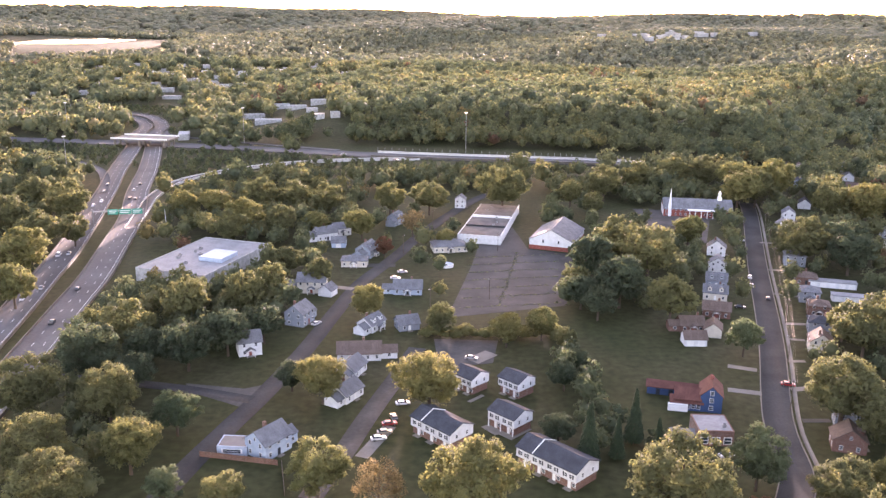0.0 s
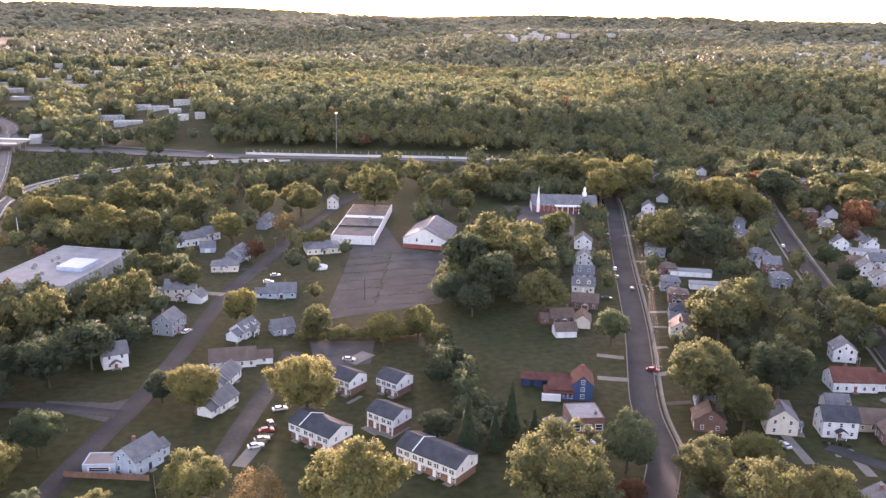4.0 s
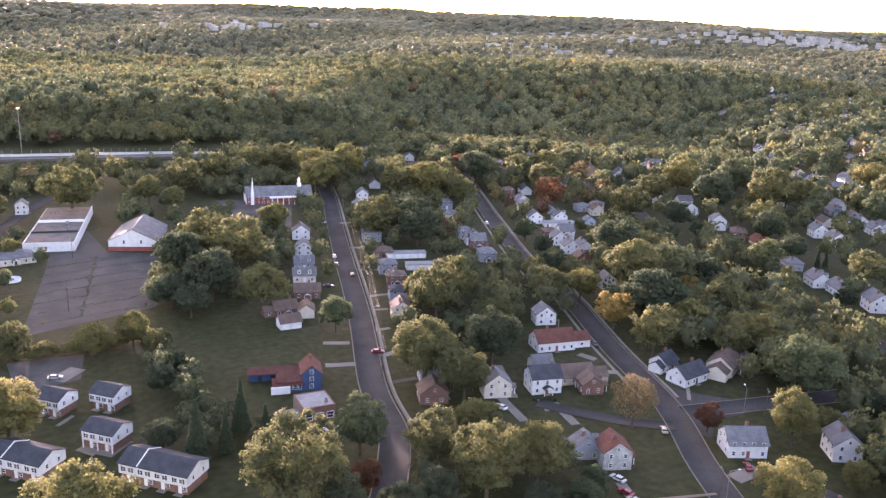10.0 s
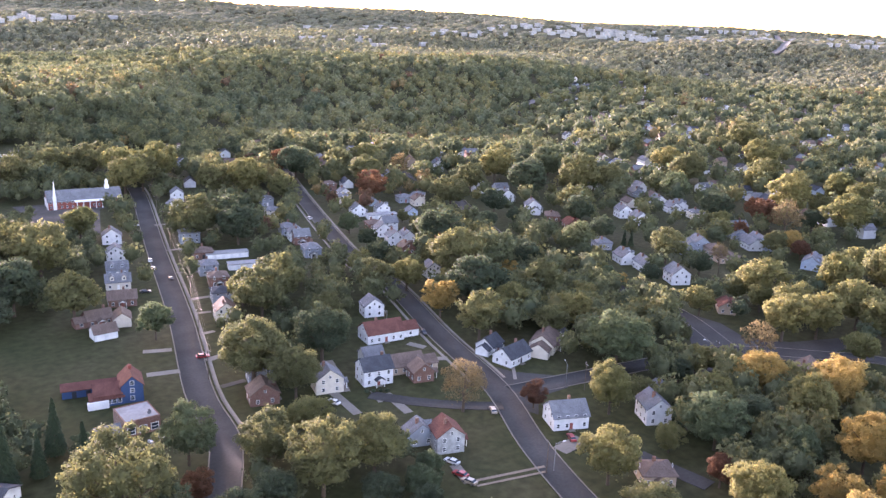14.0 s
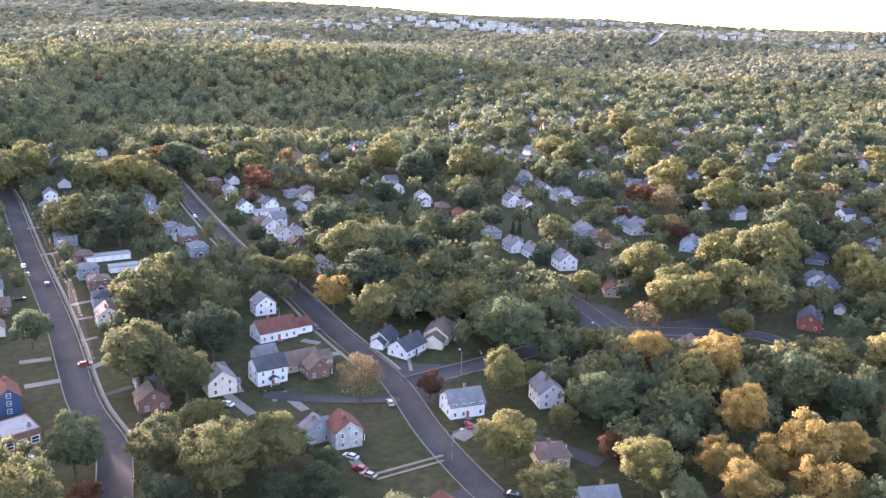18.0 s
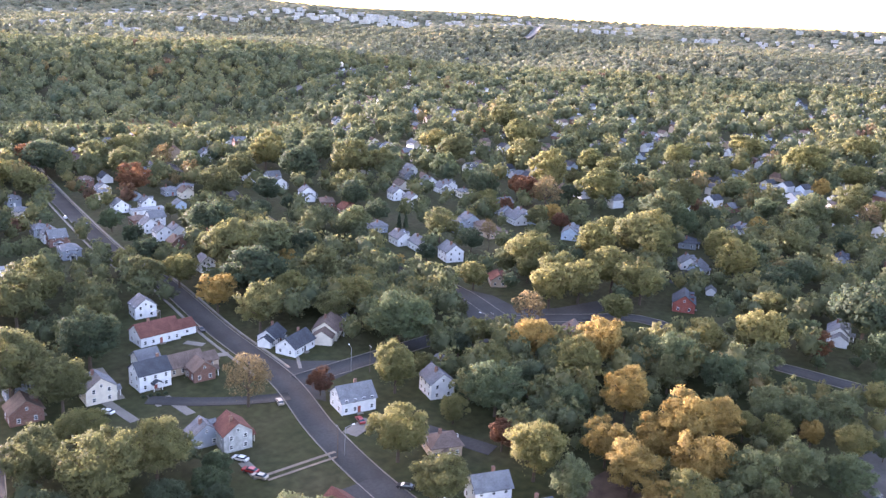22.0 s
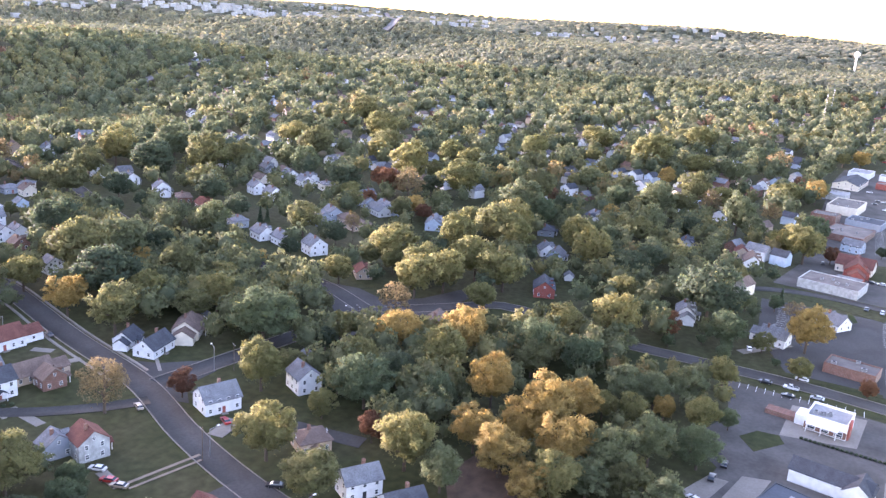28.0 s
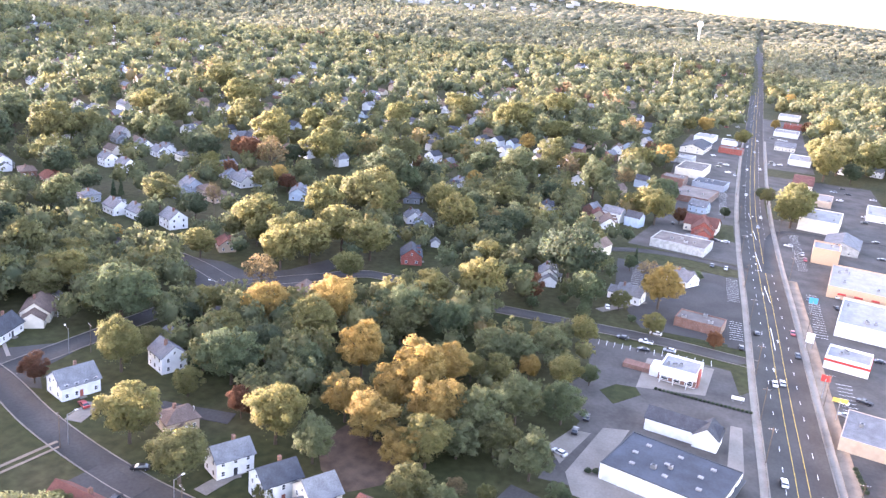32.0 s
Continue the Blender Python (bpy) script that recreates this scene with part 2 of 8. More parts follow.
def add_tube(bm, a, b, r0, r1, n=6):
    a, b = Vector(a), Vector(b)
    q = (b - a).to_track_quat("Z", "Y")
    rings = []
    for p, r in ((a, r0), (b, r1)):
        rings.append([bm.verts.new(p + q @ Vector((r * math.cos(2 * math.pi * k / n), r * math.sin(2 * math.pi * k / n), 0))) for k in range(n)])
    for k in range(n):
        bm.faces.new((rings[0][k], rings[0][(k + 1) % n], rings[1][(k + 1) % n], rings[1][k]))
    bm.faces.new(rings[0][::-1])
    bm.faces.new(rings[1])


def mesh_np(name, verts, faces, material, tint=None, normals=None):
    """A mesh from arrays: verts (n, 3), faces (m, k)."""
    me = bpy.data.meshes.new(name)
    verts, faces = np.asarray(verts, np.float32), np.asarray(faces, np.int32)
    k = faces.shape[1]
    me.vertices.add(len(verts))
    me.vertices.foreach_set("co", verts.ravel())
    me.loops.add(faces.size)
    me.loops.foreach_set("vertex_index", faces.ravel())
    me.polygons.add(len(faces))
    me.polygons.foreach_set("loop_start", np.arange(0, faces.size, k, dtype=np.int32))
    if tint is not None:
        me.attributes.new("tint", "FLOAT", "POINT").data.foreach_set("value", np.asarray(tint, np.float32))
    me.update(calc_edges=True)
    me.materials.append(material)
    if normals is not None:
        me.polygons.foreach_set("use_smooth", np.ones(len(faces), bool))
        me.normals_split_custom_set_from_vertices(np.asarray(normals, np.float32))
    return me


def empty(name, x, y, z=0.0, rot=0.0):
    ob = new(name)
    ob.matrix_world = pose(x, y, z, 0, 0, rot)
    return ob


# ---- terrain ----
LAKE = (985, 2345)


def height(x, y):
    """The ground: level round the town, rising to wooded ridges far off."""
    d = np.hypot(x, y)
    a = np.arctan2(x, y)
    far = np.clip((d - 1100) / 3800, 0, None)
    h = 84 * far ** 1.5
    h = h + np.clip(far * 4, 0, 1) * (9 * np.sin(a * 7 + d * 0.0021) + 6 * np.sin(a * 17 - d * 0.0033) + 5 * np.sin(x * 0.004) * np.sin(y * 0.0037))
    h = h + 14 * np.exp(-((a - 0.62) / 0.25) ** 2) * np.clip((d - 900) / 500, 0, 1) * np.clip((2200 - d) / 700, 0, 1)
    def rise(u, a0, a1):
        v = np.clip((u - a0) / (a1 - a0), 0, 1)
        return v * v * (3 - 2 * v)
    deg = np.degrees(a)
    # a wooded valley beyond the houses, and a bank north of the freeway
    h = h - 26 * rise(d, 700, 900) * (1 - rise(d, 1100, 1500)) * rise(deg, 20, 27) * (1 - rise(deg, 42, 52))
    h = h + 13 * rise(d, 775, 870) * (1 - rise(d, 1000, 1500)) * rise(deg, -14, -6) * (1 - rise(deg, 18, 26))
    h = h + 22 * np.clip((d - 3900) / 800, 0, 1) * (np.exp(-((a + 0.26) / 0.06) ** 2) + 0.7 * np.exp(-((a - 0.42) / 0.05) ** 2))
    lake = np.exp(-(((x + LAKE[0]) / 330) ** 4 + ((y - LAKE[1]) / 330) ** 4))
    return h * (1 - lake) + 20.0 * lake


ground_mat, gn, gb = base_material("grass_and_leaf_litter", 0.95, 0, 0.15)
gn1, gn2, gn3 = noise_node(gn, 0.025, 5), noise_node(gn, 0.35, 5), noise_node(gn, 3.0, 3)
gr = ramp_node(gn, gn1.outputs["Fac"], [(0.3, (0.029, 0.037, 0.013)), (0.5, (0.040, 0.044, 0.018)), (0.72, (0.056, 0.053, 0.027))])
gr2 = ramp_node(gn, gn2.outputs["Fac"], [(0.3, (0.65, 0.65, 0.6)), (0.7, (1.25, 1.2, 1.15))])
gn.links.new(mix_node(gn, "MULTIPLY", 1.0, gr.outputs[0], gr2.outputs[0]), gb.inputs["Base Color"])
bump_node(gn, gb, gn3.outputs["Fac"], 0.5, 0.1)

NA, NR = 240, 120
rr = np.concatenate([[0.0], 40 * (4960 / 40) ** (np.arange(NR) / (NR - 1))])
aa = np.linspace(0, 2 * math.pi, NA, endpoint=False)
R2, A2 = np.meshgrid(rr, aa, indexing="ij")
GX, GY = R2 * np.sin(A2), R2 * np.cos(A2)
GZ = height(GX, GY)
idx = np.arange(len(rr) * NA).reshape(len(rr), NA)
nxt = np.roll(idx, -1, axis=1)
gf = np.stack([idx[:-1], nxt[:-1], nxt[1:], idx[1:]], -1).reshape(-1, 4)[:, ::-1]
ground = new("ground", mesh_np("ground", np.stack([GX, GY, GZ], -1).reshape(-1, 3), gf, ground_mat))
ground.data.polygons.foreach_set("use_smooth", np.ones(len(gf), bool))
tagged(ground, "grass lawns and leaf-strewn earth rolling off to wooded ridges", "ground", kind="structure")

lake_pts = [(-LAKE[0] + 118 * math.copysign(abs(math.cos(a)) ** 0.6, math.cos(a)) * (1 + 0.08 * math.sin(5 * a)), LAKE[1] + 190 * math.copysign(abs(math.sin(a)) ** 0.6, math.sin(a)) * (1 + 0.1 * math.cos(3 * a))) for a in np.linspace(0, 6.283, 60, endpoint=False)]
bm = bmesh.new()
bm.faces.new([bm.verts.new((x, y, 22.0)) for x, y in lake_pts])
tagged(part("lake", bm, water_mat), "calm pale lake among distant woods", "lake", kind="structure")

# where no wild tree may stand: 4 m cells
CELL, X0, Y0, NX, NY = 4.0, -700, -500, 650, 500
taken = np.zeros((NX, NY), bool)


def take(x, y, r):
    """Keep the wild trees r metres off a place."""
    i0, i1 = int((x - r - X0) / CELL), int((x + r - X0) / CELL) + 1
    j0, j1 = int((y - r - Y0) / CELL), int((y + r - Y0) / CELL) + 1
    i0, j0 = max(i0, 0), max(j0, 0)
    if i1 > i0 and j1 > j0:
        gx, gy = np.meshgrid(X0 + CELL * (np.arange(i0, i1) + 0.5), Y0 + CELL * (np.arange(j0, j1) + 0.5), indexing="ij")
        block = taken[i0:i1, j0:j1]
        block |= np.hypot(gx - x, gy - y)[:block.shape[0], :block.shape[1]] < r


def spline(pts, step=6.0):
    """A smooth line through plan points."""
    P = [np.array(p, float) for p in pts]
    P = [2 * P[0] - P[1]] + P + [2 * P[-1] - P[-2]]
    out = []
    for k in range(1, len(P) - 2):
        n = max(2, int(np.linalg.norm(P[k + 1] - P[k]) / step))
        for s in np.arange(n) / n:
            out.append(0.5 * ((2 * P[k]) + (P[k + 1] - P[k - 1]) * s + (2 * P[k - 1] - 5 * P[k] + 4 * P[k + 1] - P[k + 2]) * s ** 2 + (3 * P[k] - P[k - 1] - 3 * P[k + 1] + P[k + 2]) * s ** 3))
    out.append(P[-2])
    return np.array(out)


def side_of(L):
    d = np.gradient(L, axis=0)
    d /= np.linalg.norm(d, axis=1)[:, None]
    return np.stack([d[:, 1], -d[:, 0]], 1)  # to the right of the way


def ribbon(name, L, off0, off1, z0, z1, material, parent=None, lift=None):
    """A slab along a line, from off0 to off1 metres to its right."""
    n = side_of(L)
    zz = height(L[:, 0], L[:, 1]) if lift is None else lift
    A, B = L + n * off0, L + n * off1
    V = np.concatenate([np.c_[A, zz + z1], np.c_[B, zz + z1], np.c_[A, zz + z0], np.c_[B, zz + z0]])
    m = len(L)
    k = np.arange(m - 1)
    F = np.concatenate([np.stack([k, k + 1, m + k + 1, m + k], 1)[:, ::-1], np.stack([2 * m + k, k, k + 1, 2 * m + k + 1], 1)[:, ::-1] , np.stack([m + k, 3 * m + k, 3 * m + k + 1, m + k + 1], 1)[:, ::-1]])
    ends = [[0, m, 3 * m, 2 * m], [m - 1, 3 * m - 1, 4 * m - 1, 2 * m - 1]]
    ob = new(name, mesh_np(name, V, np.concatenate([F, ends]), material))
    ob.parent = parent
    return ob


def dashes(name, L, off, width, on, gap, z, material, parent, lift=None):
    """Painted strokes along a line, joined."""
    s = np.concatenate([[0], np.cumsum(np.linalg.norm(np.diff(L, axis=0), axis=1))])
    n = side_of(L)
    zz = height(L[:, 0], L[:, 1]) if lift is None else np.broadcast_to(lift, s.shape)
    V, F, p = [], [], 0.0
    while p + on < s[-1]:
        q = np.linspace(p, p + on, 2 if on < 8 else int(on / 4) + 2)
        c = np.stack([np.interp(q, s, L[:, 0]), np.interp(q, s, L[:, 1])], 1)
        m = np.stack([np.interp(q, s, n[:, 0]), np.interp(q, s, n[:, 1])], 1)
        h = np.interp(q, s, zz) + z
        for j in range(len(q)):
            for o in (off - width / 2, off + width / 2):
                V.append((*(c[j] + m[j] * o), h[j]))
        b = len(V) - 2 * len(q)
        F += [(b + 2 * j, b + 2 * j + 1, b + 2 * j + 3, b + 2 * j + 2) for j in range(len(q) - 1)]
        p += on + gap
    ob = new(name, mesh_np(name, V, F, material))
    ob.parent = parent
    tagged(ob, kind="stuff")
    return ob


ROAD_COUNT = [0]


def road(pts, width, material=asphalt, label="grey asphalt street between lawns", kerb=True, z=0.05, name="road"):
    L = spline(pts)
    ROAD_COUNT[0] += 1
    z += 0.004 * ROAD_COUNT[0]
    ob = tagged(ribbon(name, L, -width / 2, width / 2, -0.3, z, material), label, "road", kind="structure")
    if kerb:
        for s in (-1, 1):
            a, b = sorted((s * width / 2, s * (width / 2 + 0.35)))
            ribbon("kerb", L, a, b, -0.3, z + 0.1, concrete, ob)
    for x, y in L:
        if abs(x) < 2000 and abs(y) < 2000:
            take(x, y, width / 2 + 3.5)
    return ob, L


def slab(name, outline, z, material, label, category="lot", kind="structure", clear=True):
    bm = bmesh.new()
    add_prism(bm, outline, -0.3, z)
    ob = tagged(part(name, bm, material), label, category, kind=kind)
    if clear:
        xs, ys = [p[0] for p in outline], [p[1] for p in outline]
        n = len(outline)
        for x in np.arange(min(xs), max(xs), 4.0):
            for y in np.arange(min(ys), max(ys), 4.0):
                if inside(x, y, outline):
                    take(x, y, 4)
    return ob


def inside(x, y, outline):
    n, odd = len(outline), False
    for k in range(n):
        (x0, y0), (x1, y1) = outline[k], outline[(k + 1) % n]
        if (y0 > y) != (y1 > y) and x < (x1 - x0) * (y - y0) / (y1 - y0) + x0:
            odd = not odd
    return odd


# ---- roads ----
street_a, LA = road([(30, 158), (58, 160), (76, 169), (86, 184), (96, 205), (103, 237), (125, 303), (154, 400), (186, 503), (196, 540)], 8.6, label="straight grey residential street with pale kerbs")
street_b, LB = road([(120, 22), (142, 75), (153, 116), (166, 150), (184, 186), (198, 232), (219, 292), (229, 339), (280, 476), (330, 600)], 8.6, label="grey residential street winding downhill between houses")
street_side, LS = road([(186, 180), (217, 174), (246, 168), (273, 162), (290, 152), (306, 136), (322, 118), (318, 95), (311, 70), (310, 40), (309, 0), (303, -38)], 8.2, label="curving grey side street under trees")
street_mid, LM = road([(284, 164), (298, 190), (304, 214), (306, 241), (308, 273), (309, 300), (337, 365), (371, 435), (386, 512)], 7.6, label="narrow grey street lined with white houses")
road_c, LC = road([(-75, 160), (-69.5, 198), (-63, 226), (-56.6, 251), (-49.5, 287), (-42.7, 332), (-36.6, 366), (-23.6, 408), (-7.8, 465), (24, 548), (57, 590)], 7.0, label="narrow grey lane with worn edges", kerb=False)
lane_c, LC2 = road([(-130, 262), (-100, 257), (-82, 253), (-60, 246)], 5.0, label="pale lane branching off between lawns", kerb=False)
drive, LD = road([(-33, 190), (-27, 214), (-22.4, 235), (-15.4, 263), (-9, 290)], 6.5, old_asphalt, "apartment drive with parked cars along it", kerb=False)
main_road, LMR = road([(60, -44), (150, -45), (217, -45.6), (281, -45.5), (361, -46.2), (470, -46.6), (605, -50), (888, -64), (1623, -104), (3698, -212)], 17.5, label="five-lane grey main road with turn lanes, running to the horizon")
highway_w, LHW = road([(-150, 180), (-163, 270), (-172, 325), (-178.7, 360), (-187, 405), (-200, 461), (-222.5, 551), (-244, 631), (-268, 731), (-290, 806), (-302, 864), (-330, 920), (-372, 962), (-480, 1030)], 12.5, highway_mat, "pale concrete highway carriageway with traffic", kerb=False, z=0.4, name="highway")
highway_e, LHE = road([(-132, 180), (-146, 283), (-152, 326), (-158, 369), (-169.7, 427), (-181.3, 482), (-202, 552), (-222, 632), (-251, 732), (-276, 806), (-285, 861), (-312, 922), (-350, 965), (-470, 1050)], 14.0, highway_mat, "pale concrete highway carriageway with traffic", kerb=False, z=0.4, name="highway")
cross, LX = road([(-900, 830), (-404, 772), (-285, 757), (-169, 734), (-40, 704), (103, 684), (155, 672), (230, 655)], 23, highway_mat, "raised concrete freeway crossing the valley", kerb=False, z=0.5, name="freeway")
ramp, LR = road([(-172, 455), (-181, 502), (-187, 540), (-186, 581), (-174.7, 610), (-152, 638.5), (-118, 665), (-67, 683), (-20, 690)], 7.0, highway_mat, "curving concrete exit ramp", kerb=False, z=0.42, name="ramp")
ramp_w, LRW = road([(-500, 740), (-334, 688), (-292, 664), (-260, 632), (-240, 594), (-223, 545)], 6.5, highway_mat, "curving concrete slip road", kerb=False, z=0.42, name="ramp")
ramp_n, LRN = road([(-283, 861), (-261, 808), (-211, 783), (-160, 758), (-91, 731)], 6.5, highway_mat, "curving concrete slip road", kerb=False, z=0.42, name="ramp")
valley, LVA = road([(833, 837), (1012, 897), (1189, 954), (1425, 1023), (1900, 1200)], 14, highway_mat, "pale road cutting through the far woods", kerb=False, z=6.0, name="road")
far_loop, LFL = road([(2350, 1330), (2554, 1417), (3041, 1670), (3300, 1850), (3824, 2159)], 22, highway_mat, "pale freeway bend far among the woods", kerb=False, z=9.0, name="freeway")
avenue, LV = road([(160, 560), (300, 700), (420, 900)], 7, label="far residential street", kerb=False)
side_w, LSW = road([(385, 75), (420, 30), (430, 0), (424, -40)], 7.0, label="short street meeting the main road", kerb=False)
side_e, LSE = road([(424, -50), (510, -60), (519, -100), (520, -200)], 7.0, label="short street leaving the main road", kerb=False)
for y0 in (-4.6, -1.6, 1.6, 4.6):
    solid = abs(y0) < 2
    dashes("lane_marking", LMR[LMR[:, 0] < 1500], y0, 0.16, 12 if solid else 3, 0.3 if solid else 9, 0.10, yellow_paint if solid else white_paint, main_road)
for x0, y0, x1, y1 in ((427, -46.2, 461, -44.8), (379, -47.2, 402, -46), (488, -46.8, 508, -46), (539, -46, 554, -45.2), (427, -43, 427.3, -46.2), (322, -45.4, 346, -45.2)):
    n = Vector((-(y1 - y0), x1 - x0)).normalized() * 0.14
    bm = bmesh.new()
    add_prism(bm, [(x0 - n.x, y0 - n.y), (x1 - n.x, y1 - n.y), (x1 + n.x, y1 + n.y), (x0 + n.x, y0 + n.y)], 0.06, 0.102)
    part("turn_lane_line", bm, white_paint, main_road)
for x0, y0 in ((436, -44), (450, -43.7), (388, -44.8), (545, -47.5), (330, -47), (497, -44.5), (300, -43.5)):
    bm = bmesh.new()
    add_prism(bm, [(x0, y0 - 0.15), (x0 + 2.2, y0 - 0.15), (x0 + 2.2, y0 - 0.6), (x0 + 3.4, y0), (x0 + 2.2, y0 + 0.6), (x0 + 2.2, y0 + 0.15), (x0, y0 + 0.15)], 0.06, 0.102)
    part("turn_arrow", bm, white_paint, main_road, "white painted turn arrow")
for ob, L in ((highway_w, LHW), (highway_e, LHE)):
    for o in (-2, 2):
        dashes("lane_marking", L, o, 0.18, 3, 9, 0.46, white_paint, ob)
    dashes("edge_line", L, 5.2, 0.16, 12, 0.2, 0.46, white_paint, ob)

# ---- paved lots ----
slab("parking_lot", [(2, 322), (52, 338), (66, 415), (44, 425), (38, 482), (24, 470), (14, 395)], 0.045, old_asphalt, "old cracked asphalt lot with weeds in its joints")
slab("parking_lot", [(-3, 299), (-1, 272), (18, 277), (21, 298)], 0.045, old_asphalt, "small asphalt lot behind the apartments")
slab("parking_lot", [(120, 486), (110, 452), (141, 440), (158, 492), (176, 498), (172, 512), (118, 520)], 0.045, old_asphalt, "church parking lot of faded asphalt")
slab("parking_lot", [(196, -35), (196, 22), (232, 16), (246, 27), (268, 18), (299, 22), (296, -10), (292, -34)], 0.045, old_asphalt, "grey asphalt lot round the roadside shops")
slab("parking_lot", [(315, -36), (318, 4), (338, 12), (352, 18), (408, 22), (408, -36)], 0.045, asphalt, "dark asphalt lot of the roadside shops")
slab("parking_lot", [(430, -37), (439, 20), (488, 10), (559, 8), (638, 7), (725, 5), (700, -8), (700, -42)], 0.045, old_asphalt, "long asphalt lot beside the main road")
slab("parking_lot", [(190, -57), (190, -120), (700, -140), (700, -65), (520, -58)], 0.045, old_asphalt, "wide asphalt lot along the main road")


# ---- houses ----
def window_meshes():
    bm = bmesh.new()
    for a in ((-0.5, -0.5, 0.5, -0.42), (-0.5, 0.42, 0.5, 0.5), (-0.5, -0.42, -0.42, 0.42), (0.42, -0.42, 0.5, 0.42), (-0.42, -0.03, 0.42, 0.03)):
        add_box(bm, a[0], -0.06, a[1], a[2], 0.02, a[3])
    fr = bpy.data.meshes.new("window")
    bm.to_mesh(fr)
    bm.free()
    fr.materials.append(white_trim)
    pn = bpy.data.meshes.new("pane")
    bm = box_bm(-0.43, -0.03, -0.43, 0.43, 0.01, 0.43)
    bm.to_mesh(pn)
    bm.free()
    pn.materials.append(glass)
    bm = box_bm(-0.5, -0.04, -0.5, 0.5, 0.02, 0.5)
    add_box(bm, -0.4, -0.06, -0.4, 0.4, 0.0, 0.4)
    wf = bpy.data.meshes.new("window")
    bm.faces.ensure_lookup_table()
    for k in range(6, 12):
        bm.faces[k].material_index = 1
    bm.to_mesh(wf)
    bm.free()
    wf.materials.append(white_trim)
    wf.materials.append(glass)
    return fr, pn, wf


WINDOW, PANE, FAR_WINDOW = window_meshes()


def window(parent, x, y, z, turn, w=1.0, h=1.4):
    p = parent.matrix_basis.translation
    if math.hypot(p.x, p.y) > 300:
        f = new("window", FAR_WINDOW)
        f.parent = parent
        f.matrix_basis = pose(x, y, z, 0, 0, turn) @ Matrix.Diagonal((w, 1, h, 1))
        return
    f = new("window", WINDOW)
    f.parent = parent
    f.matrix_basis = pose(x, y, z, 0, 0, turn) @ Matrix.Diagonal((w, 1, h, 1))
    p = new("pane", PANE)
    p.parent = f


def gable_body(w, d, h, rise):
    bm = bmesh.new()
    lo = [bm.verts.new(p) for p in ((-w / 2, -d / 2, -0.4), (w / 2, -d / 2, -0.4), (w / 2, d / 2, -0.4), (-w / 2, d / 2, -0.4))]
    hi = [bm.verts.new(p) for p in ((-w / 2, -d / 2, h), (w / 2, -d / 2, h), (w / 2, d / 2, h), (-w / 2, d / 2, h))]
    a, b = bm.verts.new((-w / 2, 0, h + rise)), bm.verts.new((w / 2, 0, h + rise))
    bm.faces.new((lo[0], lo[1], hi[1], hi[0]))
    bm.faces.new((lo[2], lo[3], hi[3], hi[2]))
    bm.faces.new((lo[1], lo[2], hi[2], b, hi[1]))
    bm.faces.new((lo[3], lo[0], hi[0], a, hi[3]))
    bm.faces.new((hi[0], hi[1], b, a))
    bm.faces.new((hi[2], hi[3], a, b))
    bm.faces.new(lo[::-1])
    return bm


def gable_roof(w, d, h, rise, over=0.45, thick=0.22):
    """Two sloping slabs meeting at the ridge."""
    bm = bmesh.new()
    k = rise / (d / 2)
    e, z0 = d / 2 + over, h - over * k
    for s in (-1, 1):
        pts = [(0, h + rise + 0.02), (s * e, z0 + 0.02), (s * e, z0 + thick), (0, h + rise + thick + 0.03)]
        A, B = [bm.verts.new((-w / 2 - over, y, z)) for y, z in pts], [bm.verts.new((w / 2 + over, y, z)) for y, z in pts]
        bm.faces.new(A)
        bm.faces.new(B[::-1])
        for j in range(4):
            bm.faces.new((A[j], B[j], B[(j + 1) % 4], A[(j + 1) % 4]))
    bmesh.ops.recalc_face_normals(bm, faces=bm.faces)
    return bm


def hip_roof(w, d, h, rise, over=0.5):
    bm = bmesh.new()
    x, y, r = w / 2 + over, d / 2 + over, max(w / 2 - d / 2, 0.05)
    lo = [bm.verts.new(p) for p in ((-x, -y, h - 0.05), (x, -y, h - 0.05), (x, y, h - 0.05), (-x, y, h - 0.05))]
    mid = [bm.verts.new(p) for p in ((-x, -y, h + 0.15), (x, -y, h + 0.15), (x, y, h + 0.15), (-x, y, h + 0.15))]
    a, b = bm.verts.new((-r, 0, h + rise)), bm.verts.new((r, 0, h + rise))
    bm.faces.new(lo[::-1])
    for k in range(4):
        bm.faces.new((lo[k], lo[(k + 1) % 4], mid[(k + 1) % 4], mid[k]))
    bm.faces.new((mid[0], mid[1], b, a))
    bm.faces.new((mid[2], mid[3], a, b))
    bm.faces.new((mid[1], mid[2], b))
    bm.faces.new((mid[3], mid[0], a))
    return bm


def house_windows(ob, w, d, h, near):
    floors = [1.5] if h < 4.2 else [1.5, 4.2]
    o = ob.matrix_basis.translation
    back = ob.matrix_basis.to_3x3().inverted() @ Vector((-o.x, -o.y, 0))
    distant = math.hypot(o.x, o.y) > 300
    fronts = [t for t in ((-1, 0), (1, 180)) if not distant or t[0] * back.y > 0]
    sides = [t for t in ((1, 90), (-1, -90)) if not distant or t[0] * back.x > 0]
    for z in floors:
        for s, turn in fronts:
            n = max(2, int(w / 2.8))
            for k in range(n):
                x = (k + 0.5) / n * w - w / 2
                if not (z < 2 and k == n // 2 and s < 0):
                    window(ob, x, s * (d / 2 + 0.02), z, turn)
        for s, turn in sides:
            for k in range(2):
                window(ob, s * (w / 2 + 0.02), (k - 0.5) * d * 0.5, z, turn)
    if near:
        for s, turn in sides:
            window(ob, s * (w / 2 + 0.02), 0, h + 0.9, turn, 0.8, 1.0)


